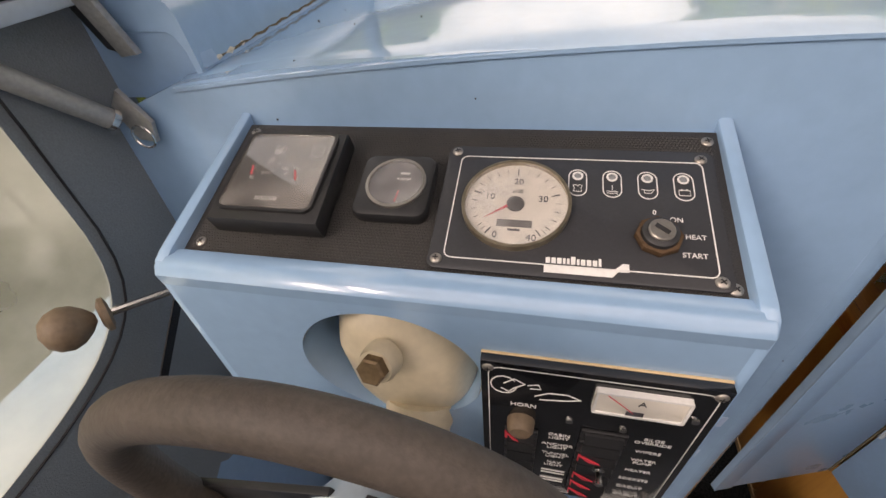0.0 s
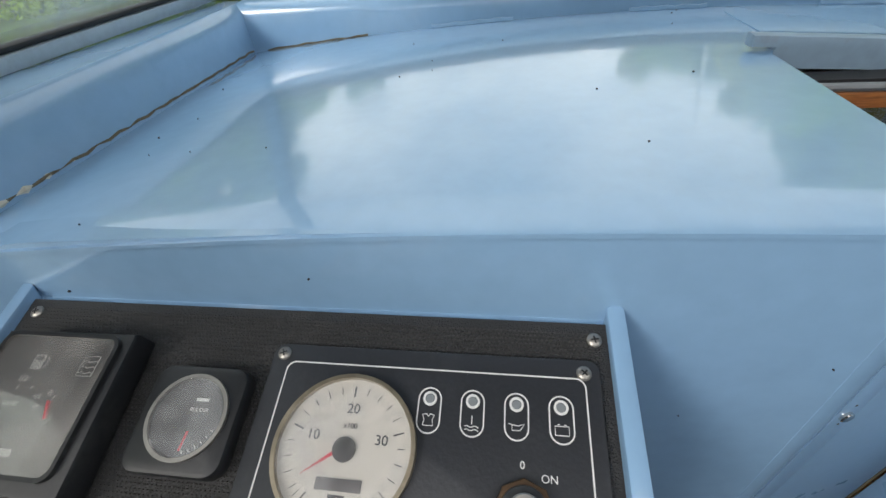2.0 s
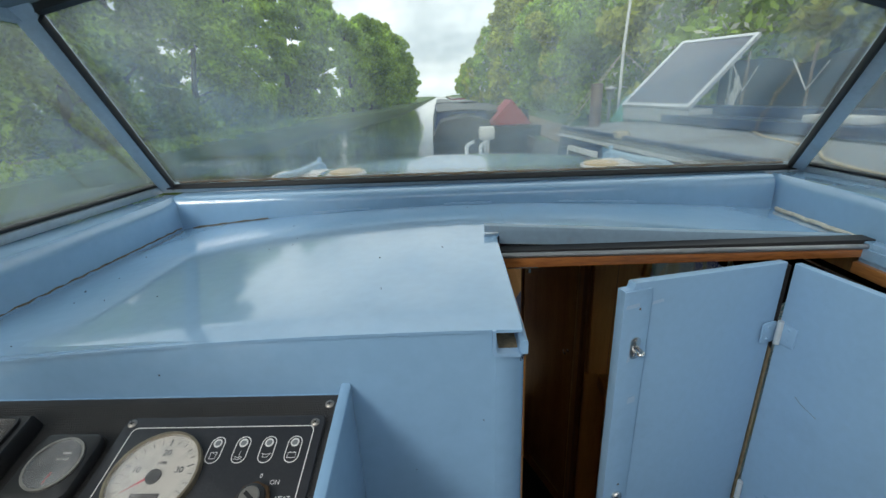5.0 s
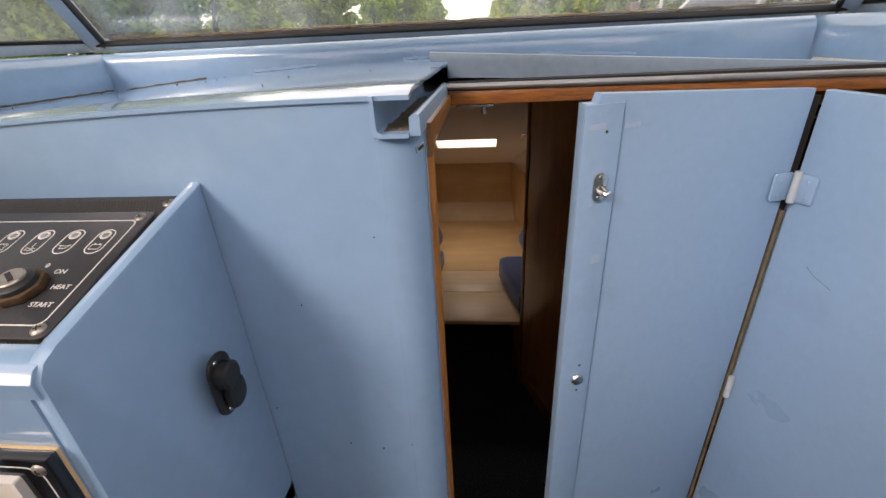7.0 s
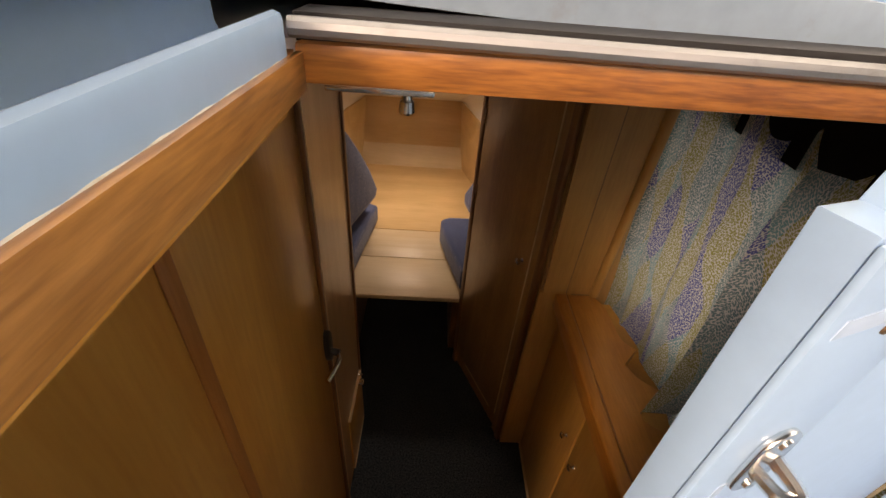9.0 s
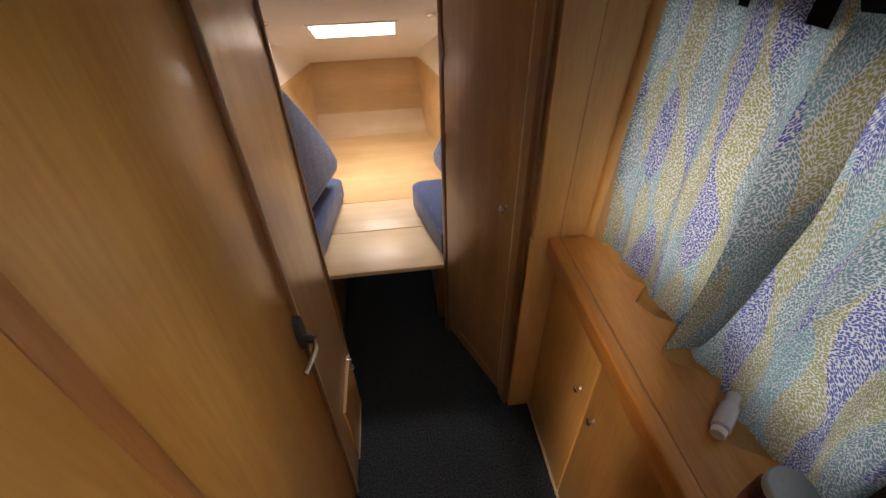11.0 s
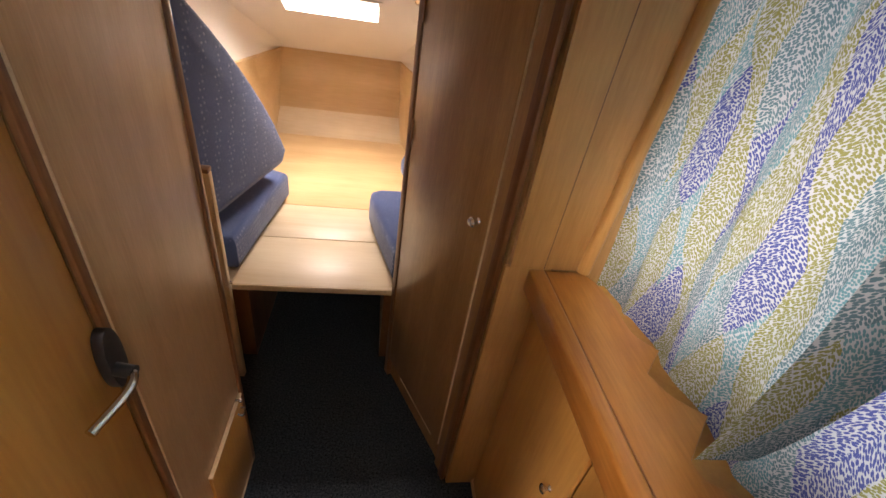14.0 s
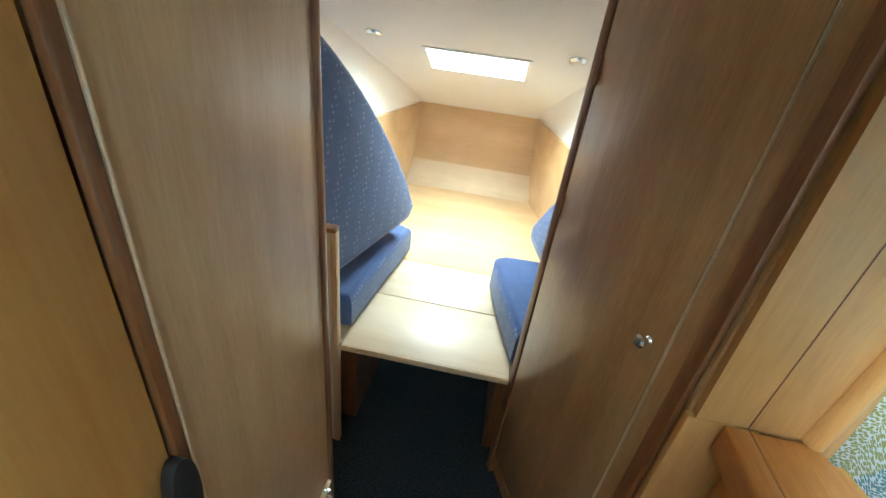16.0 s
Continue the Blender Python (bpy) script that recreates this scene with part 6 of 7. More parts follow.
# maker's mark as plain shapes
part("mark_bar", PP.shape([(0.2935, 0.0115), (0.3385, 0.0115), (0.3425, 0.0160), (0.3495, 0.0162), (0.3495, 0.0225), (0.3455, 0.0225), (0.3405, 0.0178), (0.2935, 0.0178)], EH, EH + 0.0003), WHITE_PRINT, ep)
u = 0.2945
for k in range(11):
    w = 0.0018 if k in (3, 4, 6, 10) else 0.0030
    part("mark_stroke", PP.slab(u, u + w, 0.0190, 0.0190 + (0.0062 if k in (5, 10) else 0.0045), EH, EH + 0.0003), WHITE_PRINT, ep)
    u += w + 0.0009

# ---- switch panel on the console's front ----
sp = root("switch_panel", (0.214, 0.33, 1.27), "gloss black fused switch panel on a ply backing", "switch panel")
SP = Plane((0.130, 0.3300, 1.262), (1, 0, 0), (0, 0, 1))
if SP.n.y > 0:
    SP.n = -SP.n
part("backing", SP.slab(0.0, 0.170, 0.0, 0.232, -0.0045, -0.0022, 0.0004), PALE_EDGE, sp, "ply backing edge")
part("face", SP.slab(0.0004, 0.1696, 0.0005, 0.2316, -0.0022, 0.0052, 0.0004), SWITCH_PANEL, sp)
part("border", SP.loop([(0.085 + x, 0.116 + y) for x, y in rounded(0.158, 0.220, 0.010)], [(0.085 + x, 0.116 + y) for x, y in rounded(0.1565, 0.2185, 0.0095)], 0.0052, 0.0055), WHITE_PRINT, sp)
for u, v in ((0.006, 0.224), (0.163, 0.224), (0.006, 0.008), (0.163, 0.008)):
    screw(SP, u, v, 0.0052, 0.0036, sp, u * 9)
for pts in ([(0.020 + 0.010 * math.cos(a) - 0.002, 0.203 + 0.012 * math.sin(a)) for a in [0.6 + k * 0.5 for k in range(12)]], [(0.018, 0.205), (0.026, 0.213), (0.034, 0.207), (0.026, 0.200), (0.022, 0.194), (0.016, 0.198)], [(0.042, 0.192), (0.052, 0.199), (0.066, 0.200), (0.076, 0.195), (0.064, 0.191), (0.046, 0.188)], [(0.036, 0.206), (0.044, 0.209), (0.046, 0.203), (0.038, 0.202)]):
    part("emblem_stroke", SP.line(pts, 0.0010, 0.0054), WHITE_PRINT, sp)
am = part("ammeter", SP.slab(0.085, 0.147, 0.189, 0.217, 0.0052, 0.0085, 0.001), DIAL, sp, "cream ammeter")
part("rim", SP.loop([(0.116 + x, 0.203 + y) for x, y in rounded(0.064, 0.030, 0.002)], [(0.116 + x, 0.203 + y) for x, y in rounded(0.060, 0.026, 0.0015)], 0.0052, 0.0100), WHITE_PRINT, am)
text(SP, "A", 0.117, 0.207, 0.0085, 0.0087, INK, am)
part("needle", SP.line([(0.113, 0.193), (0.093, 0.213)], 0.0007, 0.0088), RED, am)
part("needle_root", SP.slab(0.108, 0.120, 0.190, 0.195, 0.0085, 0.0090), INK, am)
hb = part("horn_button", lathe(SP.at(0.033, 0.150, 0.0052), SP.n, [(0.0115, 0), (0.0115, 0.003), (0.0105, 0.010), (0.0085, 0.0125), (0.001, 0.013)], 28), KNOB_WOOD, sp, "worn brown horn button")
text(SP, "HORN", 0.034, 0.1755, 0.0072, 0.0053, WHITE_PRINT, sp)
left = ("CABIN\nLIGHT", "ANCHOR\nLIGHT", "TUNNEL\nLIGHT", "NAV\nLIGHT")
right = ("BILGE\nOVERRIDE", "WIPERS", "WATER\nPUMP", "HEATER", "SOCKETS", "CIRCUIT", "CIRCUIT")
for k in range(6):
    v = 0.130 - 0.019 * k
    sw = part("rocker_switch", SP.slab(0.020, 0.048, v - 0.0075, v + 0.0075, 0.0052, 0.0085, 0.001), BLACK_PLASTIC, sp)
    part("rocker", prism([SP.at(0.0225, v - 0.005, 0.0086), SP.at(0.0225, v + 0.005, 0.0086), SP.at(0.0225, v + 0.005, 0.0105), SP.at(0.0225, v - 0.005, 0.0135)], SP.u * 0.023), BLACK_PLASTIC, sw)
    if k == 0:
        part("flag", prism([SP.at(0.020, v - 0.006, 0.0095), SP.at(0.020, v + 0.006, 0.0095), SP.at(0.032, v - 0.002, 0.0135)], SP.n * 0.0012), RED, sw, "red switch flag")
    if k < 4:
        text(SP, left[k], 0.066, v, 0.0062, 0.0053, WHITE_PRINT, sp)
    else:
        for dv in (0.003, -0.003):
            part("print_bar", SP.slab(0.056, 0.078, v + dv - 0.0012, v + dv + 0.0012, 0.0052, 0.0055), WHITE_PRINT, sp)
for k in range(7):
    v = 0.146 - 0.0195 * k
    sw = part("rocker_switch", SP.slab(0.082, 0.118, v - 0.0078, v + 0.0078, 0.0052, 0.0085, 0.001), BLACK_PLASTIC, sp)
    part("rocker", prism([SP.at(0.085, v - 0.005, 0.0086), SP.at(0.085, v + 0.005, 0.0086), SP.at(0.085, v + 0.005, 0.0105), SP.at(0.085, v - 0.005, 0.0135)], SP.u * 0.030), BLACK_PLASTIC, sw)
    if k in (2, 4, 5, 6):
        part("flag", prism([SP.at(0.084, v - 0.006, 0.0095), SP.at(0.084, v + 0.006, 0.0095), SP.at(0.102, v + 0.001, 0.0135)], SP.n * 0.0012), RED, sw, "red switch flag")
    text(SP, right[k], 0.138, v, 0.0060, 0.0053, WHITE_PRINT, sp)
part("toggle", lathe(SP.at(0.104, 0.088, 0.0085), SP.n, [(0.006, 0), (0.006, 0.003), (0.003, 0.004), (0.0035, 0.015), (0.001, 0.016)], 16), CHROME, sp)
for u, v in ((0.071, 0.1625), (0.112, 0.1605), (0.156, 0.190)):
    part("fuse_cap", lathe(SP.at(u, v, 0.0052), SP.n, [(0.0032, 0), (0.003, 0.002), (0.0005, 0.0024)], 16), CHROME, sp)

# ---- steering head and wheel ----
def head_pt(u, v):
    a = 2 * math.pi * u
    prof = [(0.0, 0.030), (0.12, 0.048), (0.35, 0.061), (0.62, 0.064), (0.80, 0.056), (0.92, 0.036), (1.0, 0.0)]
    for (h0, r0), (h1, r1) in zip(prof, prof[1:]):
        if h0 <= v <= h1:
            t = (v - h0) / (h1 - h0)
            r = r0 + (r1 - r0) * t
    e = 0.72
    c, q = math.cos(a), math.sin(a)
    base, tip = Vector((0.066, 0.375, 1.345)), Vector((0.050, 0.395, 1.520))
    ax = (tip - base)
    sx, sy = Vector((1, 0, 0)), Vector((0.05, 0.99, 0.1))
    return base + ax * v + sx * (r * 1.02 * math.copysign(abs(c) ** e, c)) + sy * (r * 0.86 * math.copysign(abs(q) ** e, q))


head = part("steering_gearbox", grid(head_pt, 40, 26), CREAM, con, "cream enamelled steering gearbox")
hb0 = Vector((0.047, 0.319, 1.474))
bolt_n = Vector((-0.10, -0.86, 0.42)).normalized()
part("boss", lathe(hb0 - bolt_n * 0.004, bolt_n, [(0.017, -0.012), (0.0165, 0.0), (0.0145, 0.005)], 28), CREAM, head)
part("bolt", lathe(hb0 + bolt_n * 0.001, bolt_n, [(0.0125, 0), (0.0125, 0.008), (0.0105, 0.0095), (0.0005, 0.0096)], 6), mat("aged_brass", (0.22, 0.15, 0.085), 0.5, 0.6, vary=0.25, scale=40, fine=250, bump=0.2), head, "aged brass hexagon bolt")
part("neck", lathe((0.066, 0.345, 1.372), (-0.02, -0.60, -0.80), [(0.036, -0.01), (0.034, 0.01), (0.030, 0.02), (0.030, 0.035), (0.038, 0.045)], 28), CREAM, head)
for k in range(5):
    x = 0.062 + 0.0065 * k
    part("cast_stroke", obox(bmesh.new(), (x - 0.012, 0.314, 1.397 - 0.001 * k), (0.0014, 0, 0), (0, 0.002, 0), (0, 0, 0.0042 + 0.001 * (k % 2))), CREAM, head)
WC, WNORM, WR = Vector((0.054, 0.2186, 1.450)), Vector((0.004, -1.0, -0.024)).normalized(), 0.150
wu = Vector((1, 0, 0.0)) - WNORM * WNORM.x
wu.normalize()
wv = WNORM.cross(wu)
wh = part("steering_wheel", tube([WC + wu * (WR * math.cos(a)) + wv * (WR * math.sin(a)) for a in [k * 2 * math.pi / 72 for k in range(72)]], 0.0150, 16, closed=True), WHEEL, con, "worn dark brown steering wheel")
for a in (-0.35, math.pi + 0.35, -math.pi / 2):
    d = wu * math.cos(a) - wv * math.sin(a) * (1 if wv.z < 0 else -1)
    part("spoke", obox(bmesh.new(), WC - WNORM * 0.012 + d * (WR * 0.53), d * (WR * 0.47), WNORM.cross(d) * 0.014, WNORM * 0.003, 0.001), BLACK_PLASTIC, wh)
part("hub", lathe(WC - WNORM * 0.03 - Vector((0, 0, 0.03)), WNORM, [(0.024, -0.05), (0.026, 0.0), (0.040, 0.02), (0.036, 0.03), (0.002, 0.034)], 32), ALU, wh, "grey hub")

# ---- throttle lever at the console's port end ----
lev = root("throttle_lever", (-0.235, 0.36, 1.40), "chrome throttle lever with a worn brown ball knob", "lever")
part("rod", tube(smooth_line([(-0.150, 0.42, 1.462), (-0.190, 0.375, 1.470), (-0.226, 0.330, 1.480)], 5), 0.0042, 10), CHROME, lev)
part("collar", lathe((-0.222, 0.334, 1.479), (-0.55, -0.8, 0.2), [(0.010, 0), (0.0165, 0.002), (0.0165, 0.006), (0.010, 0.009)], 20), KNOB_WOOD, lev)
part("knob", lathe((-0.229, 0.325, 1.481), (-0.55, -0.8, 0.2), [(0.004, 0), (0.012, 0.006), (0.0185, 0.014), (0.0210, 0.023), (0.0185, 0.032), (0.012, 0.039), (0.002, 0.042)], 28), KNOB_WOOD, lev)
part("pivot", lathe((-0.150, 0.42, 1.462), (-0.7, -0.6, 0.1), [(0.012, -0.02), (0.012, 0.0), (0.008, 0.004)], 20), RUST, lev)

# ---- 12-volt socket on the console's side ----
so = root("power_socket", (0.322, 0.445, 1.42), "black power socket with its cover turned aside", "socket")
PS = Plane((0.3185, 0.445, 1.437), (0, 1, 0), (0, 0, 1))
part("flange", PS.shape([(x * 1.0, y) for x, y in rounded(0.030, 0.062, 0.0148, 8)], 0.0, 0.003, 0.001), BLACK_PLASTIC, so)
part("body", lathe(PS.at(0.0, 0.010, 0.003), PS.n, [(0.0125, 0), (0.0125, 0.008), (0.010, 0.010), (0.0005, 0.0102)], 24), BLACK_PLASTIC, so)
part("cover", PS.shape([(0.004 + x, -0.012 + y) for x, y in rounded(0.024, 0.030, 0.011)], 0.003, 0.010, 0.002), BLACK_PLASTIC, so)
for v in (0.025, -0.025):
    part("screw", lathe(PS.at(-0.004, v, 0.003), PS.n, [(0.0024, 0), (0.002, 0.001), (0.0005, 0.0012)], 12), CHROME, so)
# patches of clear tape on the bulkhead
for i, (x, z) in enumerate(((0.43, 1.13), (0.425, 1.02))):
    thing("tape_patch", prism([(x - 0.022, 0.5065, z - 0.018), (x + 0.020, 0.5065, z - 0.012), (x + 0.022, 0.5065, z + 0.016), (x - 0.020, 0.5065, z + 0.014)], (0, 0.0008, 0)), TAPE, "patch of clear tape on the blue bulkhead", "tape", "tape patches")
# specks of dirt on the cabin top and coaming
bm = bmesh.new()
rs = random.Random(11)
for k in range(20):
    x, y = rs.uniform(-0.17, 0.46), rs.uniform(0.52, 1.0)
    r = rs.uniform(0.0003, 0.0007)
    obox(bm, (x, y, deck_z(x, y) + 0.0006), (r, r * 0.3, 0), (-r * 0.2, r * rs.uniform(0.5, 1.3), 0), (0, 0, 0.0008))
for k in range(12):
    x, z = rs.uniform(-0.2, 0.47), rs.uniform(1.2, 1.63)
    r = rs.uniform(0.0003, 0.0008)
    obox(bm, (x, 0.5075, z), (r, 0, 0), (0, 0.0008, 0), (0, 0, r))
tagged(thing("dirt_specks", bm, RUBBER, "dark specks of dirt on the blue surfaces", "dirt", smooth=False), kind="stuff")

# ---- fittings on the foredeck ----
HANDRAIL = mat("pale_blue_painted_rail", (0.4, 0.56, 0.7), 0.35, vary=0.1, scale=20)
ROPE = mat("weathered_rope", (0.45, 0.4, 0.3), 0.9, vary=0.35, scale=120, fine=400, bump=0.6)
for x0, x1 in ((-0.135, -0.155), (1.055, 1.07)):
    gr = root("grab_rail", ((x0 + x1) / 2, 1.6, 1.60), "pale blue grab rail on the foredeck", "rail", "grab rails")
    z = [1.655, 1.622]
    part("rail", tube(smooth_line([(x0, 1.38, z[0] - 0.040), (x0, 1.42, z[0]), ((x0 + x1) / 2, 1.7, (z[0] + z[1]) / 2), (x1, 1.97, z[1]), (x1, 2.02, z[1] - 0.05)], 6), 0.012, 12), HANDRAIL, gr)
    for y in (1.45, 1.95):
        part("foot", cyl((x0 + (x1 - x0) * (y - 1.4) / 0.6, y, 1.55), (x0 + (x1 - x0) * (y - 1.4) / 0.6, y, z[0]), 0.010, seg=12), HANDRAIL, gr)
for x in (0.06, 0.90):
    vt = root("deck_vent", (x, 1.55, deck_z(x, 1.55)), "low round deck ventilator with a wooden top", "vent", "deck vents")
    part("base", lathe((x, 1.55, deck_z(x, 1.55) - 0.006), (0, 0, 1), [(0.07, 0), (0.07, 0.010), (0.062, 0.016)], 32), WHITE_PRINT, vt)
    part("cap", lathe((x, 1.55, deck_z(x, 1.55) + 0.010), (0, 0, 1), [(0.055, 0), (0.052, 0.006), (0.03, 0.010), (0.002, 0.011)], 32), PALE_EDGE, vt)
for x in (0.475, 0.535):
    ch = root("cleat", (x, 2.0, deck_z(x, 2.0)), "white horned mooring cleat on the foredeck", "cleat", "cleats")
    part("horn", tube(smooth_line([(x, 2.0, deck_z(x, 2.0) - 0.01), (x, 2.0, deck_z(x, 2.0) + 0.035), (x + 0.03, 1.99, deck_z(x, 2.0) + 0.055)], 6), 0.008, 10), WHITE_PRINT, ch)
    part("foot", lathe((x, 2.0, deck_z(x, 2.0) - 0.008), (0, 0, 1), [(0.02, 0), (0.018, 0.01), (0.008, 0.014)], 20), WHITE_PRINT, ch)

# ---- ground, water, banks ----
WZ = -0.12
WATER = mat("canal_water", (0.018, 0.025, 0.015), 0.08, vary=0.3, scale=0.5, fine=3, rough_vary=0.05)
bpn = WATER.node_tree.nodes.new("ShaderNodeBump")
bpw = WATER.node_tree.nodes.new("ShaderNodeTexNoise")
bpw.inputs["Scale"].default_value, bpw.inputs["Detail"].default_value = 3.0, 3
bpn.inputs["Strength"].default_value, bpn.inputs["Distance"].default_value = 0.15, 0.05
WATER.node_tree.links.new(bpw.outputs["Fac"], bpn.inputs["Height"])
WATER.node_tree.links.new(bpn.outputs["Normal"], WATER.node_tree.nodes["Principled BSDF"].inputs["Normal"])
GRASS = mat("bank_grass", (0.085, 0.14, 0.03), 0.9, vary=0.5, scale=2.5, fine=40, bump=0.8, dark=(0.12, 0.1, 0.05), dark_amount=0.6, dark_scale=0.8)
PATH_M = mat("towpath_earth", (0.27, 0.2, 0.13), 0.95, vary=0.25, scale=2, fine=30, bump=0.5, dark=(0.12, 0.12, 0.05), dark_amount=0.5, dark_scale=1.0)
STEEL_BANK = mat("rusty_piling", (0.1, 0.075, 0.05), 0.85, vary=0.4, scale=5, fine=60)


def canal_x(y):
    """How far the canal's line has bent to port at y."""
    return -0.028 * y


def narrow(y):
    """How far the port bank has closed in at y."""
    return 4.2 * min(1.0, max(0.0, (y - 22) / 40))


PORT_W, STAR_W = 9.0, 3.3


def ground_pt(u, v):
    y = -60 + 460 * v ** 1.6
    prof = [(-300, 3.0), (-60, 1.2), (-PORT_W - 6, 0.75), (-PORT_W - 3.6, 0.58), (-PORT_W - 2.2, 0.52), (-PORT_W - 0.9, 0.50), (-PORT_W - 0.05, 0.40), (-PORT_W, -0.9), (STAR_W, -0.9), (STAR_W + 0.05, 0.42), (STAR_W + 0.5, 0.44), (STAR_W + 2.4, 0.44), (STAR_W + 3.2, 0.6), (STAR_W + 6, 1.2), (60, 2.2), (300, 4.0)]
    k = min(int(u * (len(prof) - 1) + 1e-6), len(prof) - 1)
    x, z = prof[k]
    wob = 0.25 * noise.noise(Vector((y * 0.15, k, 0))) if k not in (0, len(prof) - 1) else 0
    return (x + canal_x(y) + wob + (narrow(y) if x < 0 else 0), y, z + 0.05 * noise.noise(Vector((x, y * 0.3, 2))))


structure("ground", grid(ground_pt, 15, 120), GRASS, "grassy canal banks", "ground")
structure("water", grid(lambda u, v: (-PORT_W - 1.5 + canal_x(-60 + 460 * v) + (PORT_W + STAR_W + 2.6) * u, -60 + 460 * v, WZ), 4, 60), WATER, "dark still canal water", "water")
for nm, xo, w in (("towpath", STAR_W + 0.55, 1.7), ("bank_path", -PORT_W - 2.6, 1.0)):
    structure(nm, grid(lambda u, v: (xo + w * u + canal_x(-30 + 330 * v) + 0.2 * math.sin(v * 40), -30 + 330 * v, (0.475 if w > 1.2 else 0.60) + 0.02 * noise.noise(Vector((u * 2, v * 90, 0)))), 6, 140, thick=(0, 0, -0.05)), PATH_M, "trodden earth towpath beside the canal", "path")
structure("bank_edge", grid(lambda u, v: (STAR_W - 0.05 + 0.10 * u + canal_x(-30 + 330 * v), -30 + 330 * v, 0.47), 2, 80, thick=(0, 0, -0.9)), STEEL_BANK, "rusty steel piling of the towpath edge", "bank")

# ---- trees ----
BARK = mat("tree_bark", (0.075, 0.06, 0.045), 0.95, vary=0.4, scale=6, fine=40, bump=0.8, stretch=(1, 1, 0.3))


def leaf_mat(name, c):
    m = bpy.data.materials.new(name)
    m.use_nodes = True
    nt, ln = m.node_tree.nodes, m.node_tree.links
    b = nt["Principled BSDF"]
    geo = nt.new("ShaderNodeNewGeometry")
    mr = nt.new("ShaderNodeMapRange")
    mr.inputs["To Min"].default_value, mr.inputs["To Max"].default_value = 0.55, 1.5
    ln.new(geo.outputs["Random Per Island"], mr.inputs["Value"])
    co = nt.new("ShaderNodeTexCoord")
    nz = nt.new("ShaderNodeTexNoise")
    nz.inputs["Scale"].default_value = 0.7
    ln.new(co.outputs["Object"], nz.inputs["Vector"])
    m2 = nt.new("ShaderNodeMath")
    m2.operation = "MULTIPLY"
    m3 = nt.new("ShaderNodeMapRange")
    m3.inputs["From Min"].default_value, m3.inputs["From Max"].default_value, m3.inputs["To Min"].default_value, m3.inputs["To Max"].default_value = 0.3, 0.7, 0.6, 1.35
    ln.new(nz.outputs["Fac"], m3.inputs["Value"])
    ln.new(mr.outputs[0], m2.inputs[0])
    ln.new(m3.outputs[0], m2.inputs[1])
    sc = nt.new("ShaderNodeVectorMath")
    sc.operation = "SCALE"
    sc.inputs[0].default_value = c
    ln.new(m2.outputs[0], sc.inputs["Scale"])
    ln.new(sc.outputs["Vector"], b.inputs["Base Color"])
    b.inputs["Roughness"].default_value = 0.6
    tl = nt.new("ShaderNodeBsdfTranslucent")
    ln.new(sc.outputs["Vector"], tl.inputs["Color"])
    ms = nt.new("ShaderNodeMixShader")
    ms.inputs["Fac"].default_value = 0.45
    ln.new(b.outputs[0], ms.inputs[1])
    ln.new(tl.outputs[0], ms.inputs[2])
    ln.new(ms.outputs[0], nt["Material Output"].inputs["Surface"])
    return m


LEAF_A, LEAF_B, LEAF_C, BLOSSOM = leaf_mat("spring_green_leaves", (0.36, 0.50, 0.075)), leaf_mat("deep_green_leaves", (0.26, 0.38, 0.06)), leaf_mat("yellow_green_leaves", (0.48, 0.52, 0.10)), leaf_mat("hawthorn_blossom", (0.62, 0.62, 0.5))


def leaf_cloud(name, clumps, per, size, material, parent, seed, label=""):
    """Many small two-triangle leaves scattered in clumps (centre, radius)."""
    rg = np.random.RandomState(seed)
    cs, sizes = [], []
    for c, r in clumps:
        d = rg.normal(size=(per, 3))
        d /= np.linalg.norm(d, axis=1)[:, None]
        rad = r * rg.uniform(0.35, 1.0, size=(per, 1)) ** 0.6
        p = np.array(c) + d * rad * np.array([1, 1, 0.72])
        cs.append(p)
    p = np.concatenate(cs)
    m = len(p)
    a = rg.normal(size=(m, 3))
    a /= np.linalg.norm(a, axis=1)[:, None]
    b = np.cross(a, rg.normal(size=(m, 3)))
    b /= np.linalg.norm(b, axis=1)[:, None]
    s = size * rg.uniform(0.6, 1.4, size=(m, 1))
    v = np.stack([p - a * s, p + b * s * 0.45, p + a * s, p - b * s * 0.45], 1).reshape(-1, 3) - np.array(ORG[parent.name])
    me = bpy.data.meshes.new(name)
    me.from_pydata(v.tolist(), [], [(4 * i, 4 * i + 1, 4 * i + 2, 4 * i + 3) for i in range(m)])
    me.materials.append(material)
    ob = new(name, me)
    ob.parent = parent
    ORG[ob.name] = ORG[parent.name]
    if label:
        ob["label"] = label
    return ob


